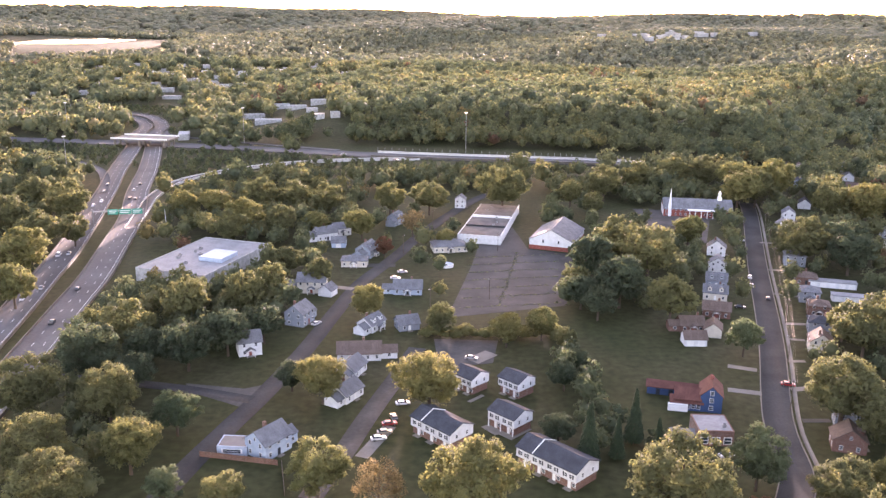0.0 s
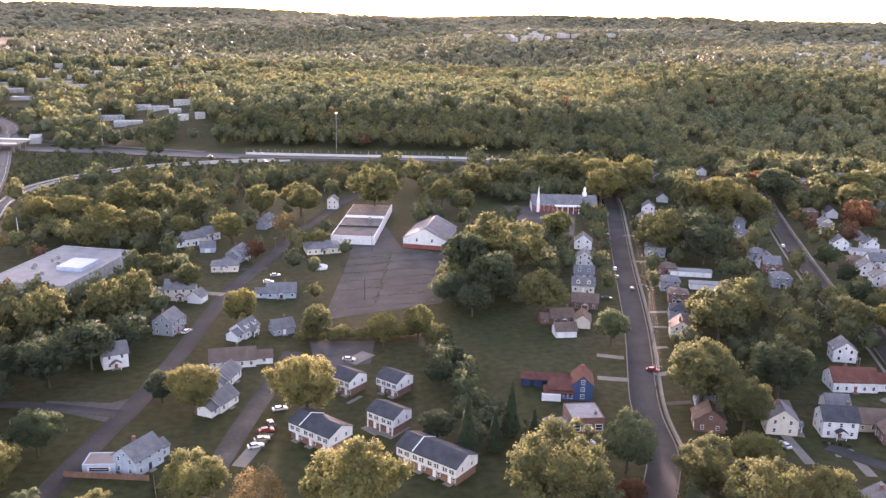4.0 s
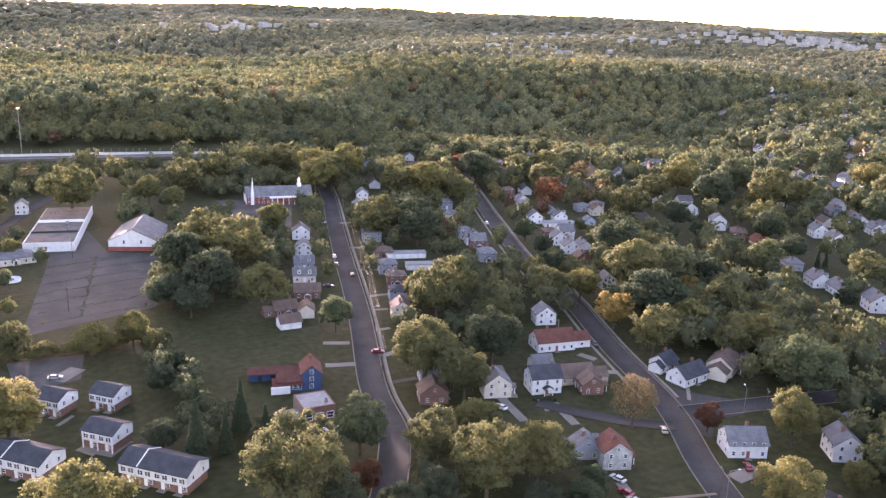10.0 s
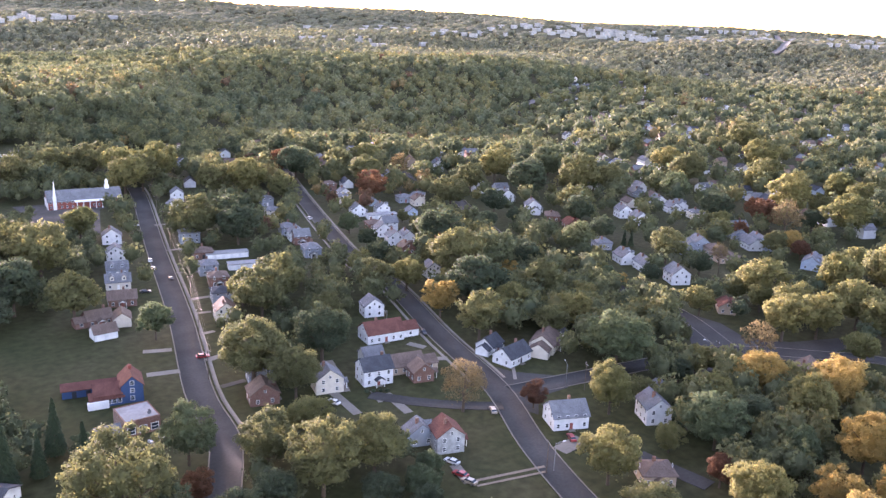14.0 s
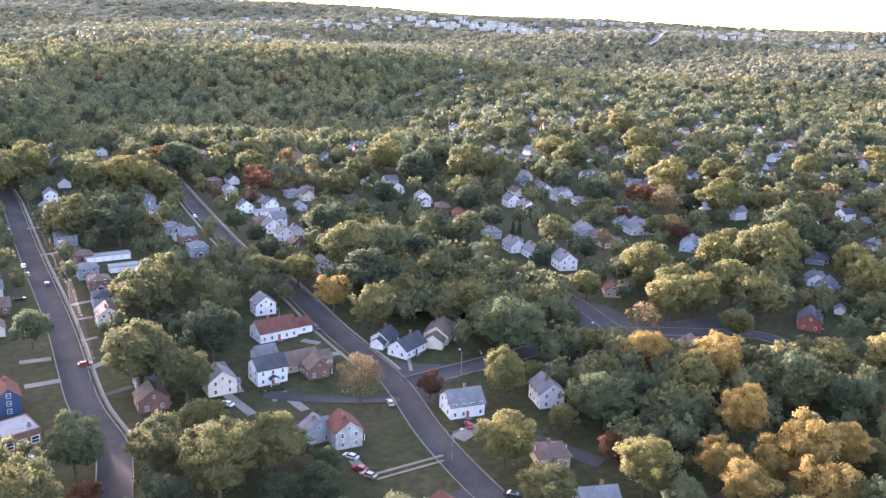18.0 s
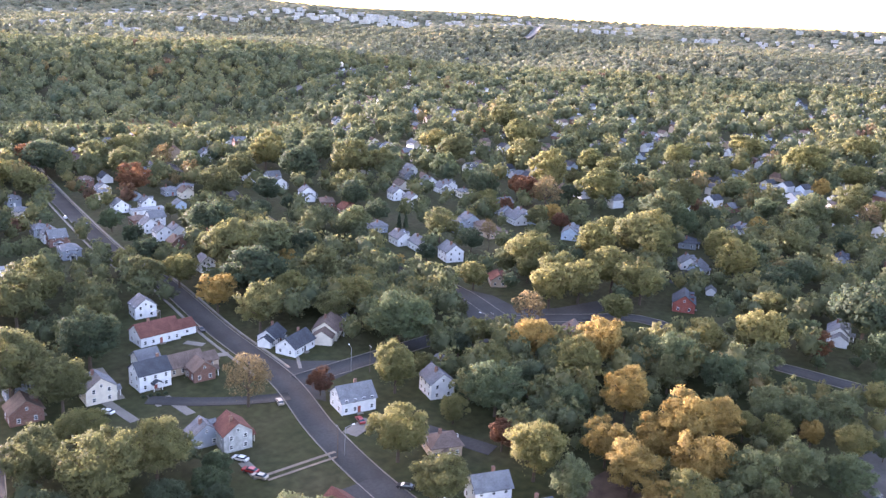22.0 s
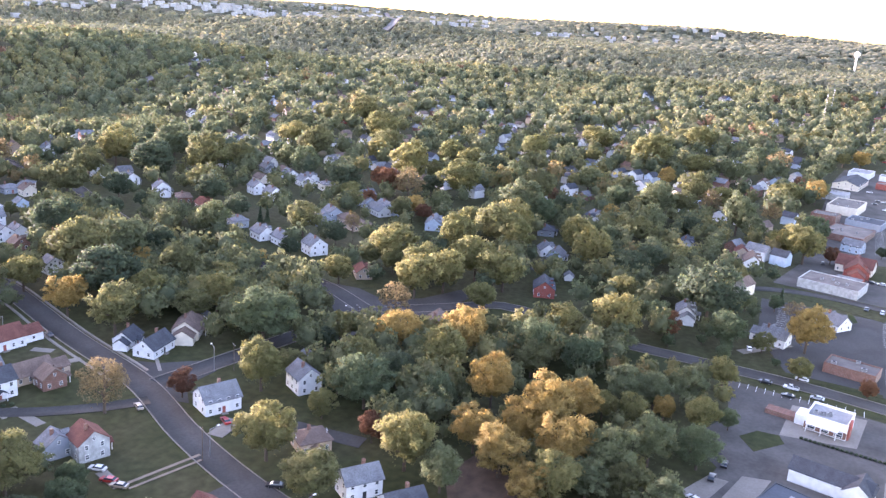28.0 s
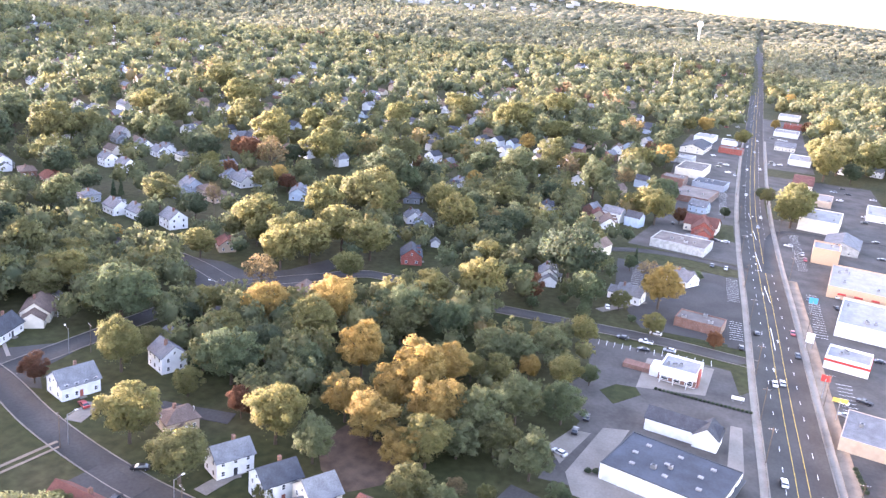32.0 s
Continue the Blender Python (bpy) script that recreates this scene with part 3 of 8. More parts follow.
def turned(bm, x, y, z=0.0):
    """A body or roof with its ridge turned from along x to along y, then moved."""
    bmesh.ops.rotate(bm, cent=(0, 0, 0), matrix=Matrix.Rotation(radians(90), 3, "Z"), verts=bm.verts)
    bmesh.ops.translate(bm, vec=(x, y, z), verts=bm.verts)
    return bm


def add_wing(ob, side, w, d, h, wall, roof, rng):
    """A lower wing at the gable end, with its own roof and window."""
    ww, wd, wh = w * rng.uniform(0.34, 0.5), d * rng.uniform(0.6, 0.8), min(h * 0.8, 2.9)
    cx, cy = side * (w / 2 + ww / 2 - 0.05), rng.uniform(-0.08, 0.08) * d
    rise = wd / 2 * 0.66
    for name, bm, mat in (("wing", gable_body(ww, wd, wh, rise), WALLS[wall]), ("wing_roof", gable_roof(ww, wd, wh, rise, 0.3, 0.18), ROOFS[roof])):
        bmesh.ops.translate(bm, vec=(cx, cy, 0), verts=bm.verts)
        part(name, bm, mat, ob)
    window(ob, cx, cy - wd / 2 - 0.02, 1.5, 0, 1.2, 1.2)
    window(ob, cx, cy + wd / 2 + 0.02, 1.5, 180, 1.2, 1.2)


def add_porch(ob, w, d, wall, roof):
    """A gabled entry porch on two posts."""
    part("porch_roof", turned(gable_roof(1.9, 3.0, 2.4, 0.9, 0.25, 0.15), 0.0, -d / 2 - 0.95), ROOFS[roof], ob)
    bm = bmesh.new()
    tri = [bm.verts.new((-1.5, -d / 2 - 1.8, 2.38)), bm.verts.new((1.5, -d / 2 - 1.8, 2.38)), bm.verts.new((0, -d / 2 - 1.8, 3.28))]
    tri2 = [bm.verts.new((v.co.x, v.co.y + 0.12, v.co.z)) for v in tri]
    bm.faces.new(tri)
    bm.faces.new(tri2[::-1])
    for k in range(3):
        bm.faces.new((tri[k], tri2[k], tri2[(k + 1) % 3], tri[(k + 1) % 3]))
    part("porch_gable", bm, white_trim, ob)
    for px in (-1.35, 1.35):
        part("porch_post", box_bm(px - 0.09, -d / 2 - 1.75, -0.3, px + 0.09, -d / 2 - 1.57, 2.42), white_trim, ob)


def add_dormer(ob, cx, d, h, rise, wall, roof):
    """A gabled dormer on the front slope of the roof."""
    base, y0 = h + rise * 0.30, -d / 2 * 0.62
    dr = part("dormer", turned(gable_body(1.9, 1.7, 1.25, 0.7), cx, y0, base), WALLS[wall], ob)
    part("dormer_roof", turned(gable_roof(1.9, 1.7, 1.25, 0.7, 0.2, 0.12), cx, y0, base), ROOFS[roof], dr)
    f = new("dormer_window", FAR_WINDOW)
    f.parent = dr
    f.matrix_basis = pose(cx, y0 - 0.97, base + 0.6) @ Matrix.Diagonal((0.9, 1, 0.9, 1))


def land(x, y):
    return float(height(np.float64(x), np.float64(y)))


def house(x, y, rot, w, d, h, kind, wall, roof):
    # down in the valley a house stands farther off along the same line from the hill
    x0, y0 = x, y
    for k in range(8):
        f = 1 - land(x, y) / EYE
        x, y = x0 * f, y0 * f
    if kind != "f":
        row = rot in (73, -17)  # close rows along the two long streets
        k = 0.9 if row or math.hypot(x, y) < 240 else 1.02
        w, d, h = w * k, d * k, h * 0.96
    rng = random.Random(int(x * 10) * 7919 + int(y * 10))
    far = math.hypot(x, y) > 420
    small = w * d < 56 and h < 3.3
    if kind == "g" and 3.4 < h < 4.9 and math.hypot(x, y) > 260 and not row:
        h, w = h * 0.86, w * 1.12
    rise = d / 2 * (0.74 if kind == "g" else 0.5)
    name = "garage" if small else "house"
    if kind == "f":
        name, rise = "garage", 0
    ob = empty(name, x, y, land(x, y), rot)
    storey = "small one-storey" if small else ("two-storey" if h > 4.7 else "storey-and-a-half" if h > 4 else "one-storey")
    tagged(ob, f"{storey} {name} with {WALL_WORDS[wall]} walls and a {ROOF_WORDS[roof]} roof", name)
    if kind == "g":
        part("wall", gable_body(w, d, h, rise), WALLS[wall], ob)
        part("roof", gable_roof(w, d, h, rise), ROOFS[roof], ob)
    elif kind == "h":
        part("wall", box_bm(-w / 2, -d / 2, -0.4, w / 2, d / 2, h), WALLS[wall], ob)
        part("roof", hip_roof(w, d, h, rise), ROOFS[roof], ob)
    else:
        part("wall", box_bm(-w / 2, -d / 2, -0.4, w / 2, d / 2, h), WALLS[wall], ob)
        part("roof", box_bm(-w / 2 - 0.3, -d / 2 - 0.3, h, w / 2 + 0.3, d / 2 + 0.3, h + 0.25), ROOFS[roof], ob)
    if small or kind == "f":
        n = max(1, int(w / 4))
        for k in range(n):
            cx = (k + 0.5) / n * w - w / 2
            part("garage_door", box_bm(cx - 1.3, -d / 2 - 0.06, 0, cx + 1.3, -d / 2 + 0.1, 2.1), white_trim, ob)
    else:
        house_windows(ob, w, d, h, not far)
        part("door", box_bm(-0.5, -d / 2 - 0.08, 0.2, 0.5, -d / 2 + 0.1, 2.25), rng.choice([white_trim, dark_trim, WALLS["brickred"]]), ob)
        part("door_step", box_bm(-1.0, -d / 2 - 1.3, -0.3, 1.0, -d / 2 + 0.1, 0.18), concrete, ob)
        if rng.random() < 0.75:
            cx = rng.uniform(-0.3, 0.3) * w
            part("chimney", box_bm(cx - 0.4, 0.5, h + rise * 0.4, cx + 0.4, 1.3, h + rise + 1.1), WALLS["brick"], ob)
        if kind == "g":
            side = rng.choice((-1, 1))
            if not row and rng.random() < (0.65 if math.hypot(x, y) > 260 else 0.3):
                add_wing(ob, side, w, d, h, wall, roof, rng)
            if rng.random() < 0.45:
                add_porch(ob, w, d, wall, roof)
            if 2.9 < h < 4.4 and rng.random() < 0.55:
                for cx in ((-0.24 * w, 0.24 * w) if w > 8 else (0.0,)):
                    add_dormer(ob, cx, d, h, rise, wall, roof)
        elif rng.random() < 0.6:
            add_porch(ob, w, d, wall, roof)
    take(x, y, max(w, d) / 2 + 4)
    if far or math.hypot(x, y) > 330:
        u = Vector((x, y)).normalized()
        for k in (9, 17, 25):
            take(x - u.x * k, y - u.y * k, 6.5)
    return ob


# <houses>
house(-69.3, 284.8, 20, 8, 8, 5.4, "g", "white", "gray")
house(-56, 314.8, 70, 9, 8, 5.6, "g", "slate", "gray")
house(-56.8, 354.2, 0, 12, 8, 5.5, "g", "cream", "gray")
house(-49.5, 348.9, 70, 6, 6, 3, "g", "white", "gray")
house(-63.1, 440.3, 30, 10, 8, 5, "g", "white", "gray")
house(-55.9, 450.3, 30, 8, 7, 5, "g", "white", "gray")
house(-53.9, 426.1, 0, 7, 6, 3, "g", "blue", "gray")
house(-42.4, 393.3, 0, 12, 8, 3.2, "h", "cream", "gray")
house(-37.9, 410.3, 70, 9, 8, 5, "g", "slate", "gray")
house(-27.4, 309.5, 60, 9, 7, 3.2, "g", "white", "gray")
house(-29.3, 281.5, 5, 15, 8, 3, "g", "white", "brown")
house(-30.6, 267.5, 70, 9, 7, 3, "g", "white", "gray")
house(-30.4, 248.9, 60, 9, 7, 3, "g", "white", "gray")
house(-15.1, 353.5, 0, 12, 8, 2.8, "g", "blue", "gray")
house(-13.7, 310.5, 20, 8, 7, 2.8, "g", "slate", "gray")
house(-48.1, 214.2, 55, 11, 9, 5, "g", "blue", "gray")
house(-27.5, 476.3, 70, 8, 7, 5, "g", "slate", "gray")
house(10.6, 519, 80, 6, 6, 6, "g", "white", "gray")
house(94, 297.5, 0, 8, 6, 3, "g", "white", "brown")
house(96.8, 312.4, 0, 9, 7, 3, "g", "brick", "brown")
house(104.1, 307.2, 73, 9, 7, 3.4, "g", "cream", "brown")
house(111.9, 328.5, -17, 12, 8, 3.4, "g", "brick", "brown")
house(117.9, 349.9, -17, 11, 8, 3.6, "g", "cream", "gray")
house(123.8, 367.6, -17, 10, 8, 3.6, "g", "slate", "gray")
house(131.1, 390, 73, 8, 9, 4.6, "g", "white", "gray")
house(139.5, 419.2, 73, 8, 10, 4.6, "g", "white", "gray")
house(204.6, 493, 73, 9, 8, 5.5, "g", "white", "gray")
house(172.7, 402.5, -17, 11, 9, 5.5, "h", "slate", "gray")
house(166.5, 373.3, -17, 10, 9, 3.6, "h", "brick", "brown")
house(157.8, 348.4, -17, 9, 9, 5, "h", "slate", "gray")
house(154.6, 331.6, -17, 9, 9, 4.6, "h", "brick", "brown")
house(146.6, 311.5, -17, 9, 9, 4.8, "h", "slate", "slate")
house(138.9, 292.3, 73, 9, 9, 4.6, "g", "cream", "brown")
house(191.1, 466.2, 73, 8, 8, 5, "g", "white", "gray")
house(176.2, 367.6, -15, 20, 5, 2.6, "f", "white", "white")
house(177.9, 347.1, -15, 20, 5, 2.6, "f", "white", "white")
house(122.7, 233.7, 73, 8, 9, 4.5, "g", "slate", "gray")
house(116.2, 219.5, 73, 8, 10, 4, "g", "brick", "brown")
house(137.1, 215.5, 73, 8, 10, 5, "g", "cream", "gray")
house(222.6, 391.3, -17, 8, 10, 4.6, "h", "slate", "gray")
house(221, 378.3, 73, 8, 9, 4.8, "g", "white", "gray")
house(212.6, 350, -17, 9, 11, 4.6, "h", "slate", "gray")
house(234.7, 429.3, -17, 8, 9, 4.6, "h", "cream", "gray")
house(246, 457.1, -17, 8, 9, 4.6, "h", "slate", "gray")
house(303.9, 477.4, -17, 9, 9, 4.6, "h", "brick", "brown")
house(291.3, 440.8, -17, 8, 9, 4.6, "h", "cream", "gray")
house(279.1, 407.4, 73, 8, 9, 4.6, "g", "white", "gray")
house(302.9, 424.9, 73, 6, 6, 3, "g", "slate", "gray")
house(288, 394.9, -17, 18, 6, 2.6, "f", "white", "white")
house(264.7, 362.5, 73, 8, 9, 4.8, "g", "white", "gray")
house(260.7, 346.1, 73, 8, 9, 4.8, "g", "white", "gray")
house(242.7, 292.8, 73, 8, 8, 4.6, "g", "white", "gray")
house(189.3, 264.9, 73, 8, 9, 4.8, "g", "white", "gray")
house(177.4, 241.8, -10, 13, 9, 4.6, "g", "white", "redbrown")
house(153.4, 212.4, -13, 10, 8, 5.8, "g", "white", "slate")
house(161.9, 226.2, -13, 7, 7, 3, "g", "white", "gray")
house(167.2, 214.4, -13, 12, 8, 3, "g", "tan", "brown")
house(167.2, 204.9, 73, 7, 8, 4, "g", "brick", "brown")
house(144.5, 164.4, 70, 9, 9, 5.6, "g", "stone", "redbrown")
house(139.8, 171, 70, 6, 9, 4, "g", "slate", "gray")
house(204.2, 210.9, 20, 8, 7, 3, "g", "white", "slate")
house(204, 198.8, 10, 12, 8, 3.4, "g", "white", "slate")
house(222.8, 200.4, 30, 11, 9, 4.4, "g", "cream", "brown")
house(233.9, 203.7, 30, 5, 5, 3, "g", "white", "gray")
house(183.9, 154.7, -25, 11, 9, 4.4, "g", "white", "gray")
house(209, 140.9, 60, 9, 8, 5.6, "g", "white", "gray")
house(223.5, 148.4, 60, 6, 6, 3.5, "g", "white", "gray")
house(279.8, 128.5, 20, 12, 9, 3.4, "g", "brick", "brown")
house(420.4, 504.5, 60, 9, 8, 5.4, "g", "white", "gray")
house(398.9, 432.7, 60, 8, 8, 5, "g", "white", "gray")
house(387.6, 393.5, 60, 9, 8, 5.2, "g", "white", "gray")
house(338.1, 425.2, 40, 12, 8, 3.4, "h", "cream", "gray")
house(379.5, 361.2, 55, 9, 9, 5.4, "g", "white", "gray")
house(376.2, 341.3, 50, 12, 8, 3.4, "h", "brick", "brown")
house(421.9, 324, 65, 9, 8, 5.2, "g", "white", "gray")
house(415.4, 306.6, 65, 9, 8, 5.2, "g", "white", "gray")
house(482.5, 361.2, 60, 9, 8, 4, "g", "slate", "gray")
house(473.3, 335.6, 60, 9, 8, 4.4, "g", "white", "gray")
house(472.2, 318.1, 60, 9, 8, 4.4, "g", "white", "gray")
house(461.3, 298, 60, 9, 8, 4.4, "h", "cream", "gray")
house(352.7, 283.1, 60, 11, 8, 4, "h", "slate", "gray")
house(341.2, 258.1, 65, 9, 8, 4.8, "g", "white", "gray")
house(340.4, 244.7, 65, 9, 8, 4.6, "g", "white", "gray")
house(336.4, 223, 60, 10, 9, 5.4, "g", "white", "gray")
house(396.1, 251.6, 60, 9, 9, 5.2, "g", "slate", "gray")
house(434, 238.3, 60, 10, 8, 5, "g", "blue", "gray")
house(579.4, 311.8, 65, 9, 8, 5.4, "g", "white", "gray")
house(419.9, 199.1, 20, 12, 9, 4.6, "g", "blue", "gray")
house(318.9, 185.1, 40, 8, 7, 3.4, "g", "tan", "redbrown")
house(348, 108.8, 20, 10, 9, 5, "g", "brickred", "slate")
house(376, 106, 20, 4, 4, 2.4, "g", "white", "gray")
house(348.5, 11.1, 75, 9, 8, 4.6, "g", "white", "gray")
house(357.1, 48, 10, 10, 8, 4.4, "g", "white", "gray")
house(385.6, -9.3, 55, 10, 9, 3.6, "g", "white", "gray")
house(466.1, 33.1, 10, 12, 9, 3.6, "g", "white", "brown")
house(478.2, 40.2, 10, 7, 7, 4.6, "g", "tan", "redbrown")
house(501, 128.7, 30, 9, 8, 5, "g", "white", "gray")
house(411.1, 129.4, 30, 9, 8, 3.4, "g", "white", "gray")
house(476.7, 69.6, 10, 10, 8, 4.2, "g", "slate", "slate")
house(166.8, 95, -35, 11, 8, 5.2, "g", "white", "gray")
house(161.7, 79.7, -35, 11, 9, 5.8, "g", "white", "slate")
house(160.7, 68.4, -35, 9, 10, 5.6, "g", "cream", "gray")
house(156.3, 52.5, 60, 11, 10, 5, "g", "white", "redbrown")
house(154.3, 39.5, -35, 12, 9, 5, "g", "blue", "gray")
house(159.7, 30.5, 60, 8, 7, 4, "g", "slate", "gray")
house(137.8, 116.4, -101, 14, 9, 2.8, "g", "dark", "redbrown")
house(179.2, 117.9, -35, 10, 9, 3.6, "h", "tan", "brown")
house(712.6, 52.6, 0, 12, 8, 5, "g", "white", "brown")
house(572.7, 307.6, 60, 9, 8, 6, "g", "white", "gray")
house(486.6, -17.4, 0, 18, 12, 4.4, "g", "brickred", "redbrown")
house(600.8, 612.1, 60, 9, 8, 5, "g", "white", "gray")
house(297.3, 449.9, 73, 8, 9, 4.6, "g", "white", "gray")
house(294.4, 403.9, 73, 8, 9, 4.4, "g", "white", "gray")
house(326.2, 424.1, -17, 10, 9, 3.6, "h", "slate", "gray")
house(328.3, 412.4, 73, 9, 8, 4.2, "g", "cream", "brown")
house(308.1, 392.9, 73, 7, 7, 3, "g", "blue", "gray")
house(269.8, 377.6, -17, 9, 9, 3.6, "h", "brick", "brown")
house(276.1, 372, -17, 9, 9, 5, "g", "white", "gray")
house(268.8, 345.9, 73, 9, 8, 4.2, "g", "white", "gray")
house(256.1, 329.6, 73, 8, 8, 3.6, "g", "brick", "brown")
house(219.7, 371.8, -17, 9, 9, 4.8, "g", "brick", "gray")
house(415.6, 500, 65, 9, 8, 5.6, "g", "white", "gray")
house(391.8, 427, 65, 9, 8, 5.4, "g", "white", "gray")
house(370.5, 320.7, 60, 9, 8, 4.2, "g", "brick", "redbrown")
house(477.8, 343, 60, 9, 8, 4.4, "g", "cream", "brown")
house(462.9, 316.6, 60, 9, 8, 4.6, "g", "white", "gray")
house(386.2, 252.9, 60, 10, 9, 4.8, "g", "slate", "gray")
house(396.3, 241.5, 60, 11, 9, 4, "h", "tan", "brown")
house(439.6, 255.4, 60, 10, 8, 4, "g", "slate", "gray")
house(425.7, 237.5, 60, 10, 8, 4.4, "g", "white", "gray")
house(489.4, 129.8, 30, 8, 8, 5, "g", "white", "slate")
house(451.2, 143.7, 20, 11, 9, 3.6, "h", "slate", "slate")
house(802.5, 238.3, 60, 10, 9, 4.4, "g", "white", "gray")
house(788.4, 215.7, 10, 10, 9, 4.8, "g", "white", "slate")
house(873.5, 262.1, 60, 9, 8, 4.4, "g", "white", "brown")
house(714.6, 219.2, 30, 11, 9, 3.6, "h", "slate", "gray")
house(660.1, 193.5, 60, 9, 8, 4.4, "g", "slate", "gray")
house(781.2, 201.6, 10, 11, 9, 3.6, "h", "brick", "brown")
house(645.8, 157.5, 10, 12, 9, 3.6, "h", "tan", "gray")
house(874.6, 202.5, 60, 9, 8, 4.4, "g", "blue", "gray")
house(818.6, 307.1, 60, 9, 8, 4.4, "g", "white", "gray")
house(749.2, 311.6, 60, 9, 8, 4.4, "g", "slate", "gray")
house(735.4, 328.4, 60, 9, 8, 4.4, "g", "white", "slate")
house(530.6, 461.8, 60, 9, 8, 4.4, "g", "slate", "slate")
house(648.5, 577.2, 60, 9, 8, 4.4, "g", "white", "gray")
house(661.6, 479.9, 60, 9, 8, 4.4, "g", "white", "gray")
house(755.5, 515.5, 60, 9, 8, 5, "g", "cream", "gray")
house(710.6, 457.2, 60, 9, 8, 4.4, "g", "white", "gray")
house(740.1, 456.2, 20, 14, 9, 4.4, "g", "brickred", "redbrown")
house(653.8, 555.2, 60, 9, 8, 4.4, "g", "white", "gray")
house(580, 485.2, 60, 9, 8, 4.4, "h", "slate", "gray")
house(544.3, 445.7, 60, 9, 8, 4.4, "h", "tan", "gray")
house(677.6, 249.9, 30, 9, 8, 4.4, "g", "slate", "gray")
house(932.3, 297.5, 30, 9, 8, 4.4, "g", "white", "gray")
house(883.1, 392.4, 60, 9, 8, 5, "g", "white", "gray")
house(843.6, 318.7, 60, 9, 8, 5, "g", "white", "gray")
house(860.6, 258.9, 30, 10, 8, 5, "g", "white", "gray")
house(776, 212.8, 10, 10, 8, 4.6, "g", "white", "slate")
house(906.9, 201.5, 10, 10, 8, 4.6, "g", "white", "gray")
house(728.6, 118, 10, 10, 8, 4.6, "g", "white", "gray")
house(405.6, 122.2, 10, 10, 8, 3.6, "g", "blue", "gray")
house(390.1, 231.2, -20, 12, 9, 3.4, "h", "tan", "brown")
house(540.3, 344.1, -20, 10, 8, 4.8, "g", "white", "gray")
house(834.8, 386.5, -20, 10, 8, 5, "g", "white", "gray")
house(715.5, 323.8, -20, 10, 8, 5, "g", "white", "gray")
house(777, 525.8, -20, 10, 8, 5, "g", "white", "gray")
house(598.1, 520.9, -20, 10, 8, 4.4, "g", "cream", "gray")
house(525.9, 441.5, -20, 11, 9, 3.6, "h", "cream", "gray")
house(829.9, 317.7, -20, 10, 8, 5, "g", "white", "gray")
house(801.4, 294.5, 70, 10, 8, 5, "g", "white", "slate")
house(452.7, 263.7, -20, 10, 8, 4.6, "g", "brickred", "gray")
# </houses>


def hall(name, x, y, rot, w, d, h, wall, roof, label, category="building", parapet=0.5, units=0, windows=0, rim=None):
    """A flat-roofed block with a parapet, roof units and a row of front windows."""
    ob = tagged(empty(name, x, y, land(x, y), rot), label, category)
    part("wall", box_bm(-w / 2, -d / 2, -0.4, w / 2, d / 2, h), WALLS[wall] if wall in WALLS else wall, ob)
    part("roof", box_bm(-w / 2 + 0.35, -d / 2 + 0.35, h, w / 2 - 0.35, d / 2 - 0.35, h + 0.06), ROOFS[roof], ob)
    for a in ((-w / 2, -d / 2, w / 2, -d / 2 + 0.35), (-w / 2, d / 2 - 0.35, w / 2, d / 2), (-w / 2, -d / 2 + 0.35, -w / 2 + 0.35, d / 2 - 0.35), (w / 2 - 0.35, -d / 2 + 0.35, w / 2, d / 2 - 0.35)):
        part("parapet", box_bm(a[0], a[1], h, a[2], a[3], h + parapet), rim or WALLS[wall], ob)
    rng = random.Random(int(x * 13 + y * 7))
    for k in range(units):
        ux, uy, us = rng.uniform(-0.4, 0.4) * w, rng.uniform(-0.36, 0.36) * d, rng.uniform(0.5, 0.9)
        u = part("roof_unit", box_bm(ux - us, uy - us * 0.8, h + 0.06, ux + us, uy + us * 0.8, h + 1.1), metal_grey, ob)
        part("fan_cowl", box_bm(ux - us * 0.6, uy - us * 0.5, h + 1.1, ux + us * 0.6, uy + us * 0.5, h + 1.25), dark_trim, u)
    for k in range(windows):
        window(ob, (k + 0.5) / windows * w - w / 2, -d / 2 - 0.02, min(h * 0.5, 1.7), 0, w / windows * 0.7, min(h * 0.5, 2.2))
    for sx in np.arange(-w / 2, w / 2 + 1, 8):
        for sy in np.arange(-d / 2, d / 2 + 1, 8):
            p = pose(x, y, 0, 0, 0, rot) @ Vector((sx, sy, 0))
            take(p.x, p.y, 9)
    return ob


def gable_house(name, x, y, rot, w, d, h, rise, wall, roof, label, category="house", over=0.45, windows=True):
    ob = tagged(empty(name, x, y, land(x, y), rot), label, category)
    part("wall", gable_body(w, d, h, rise), WALLS[wall], ob)
    part("roof", gable_roof(w, d, h, rise, over), ROOFS[roof], ob)
    if windows:
        house_windows(ob, w, d, h, True)
    take(x, y, max(w, d) / 2 + 4)
    return ob


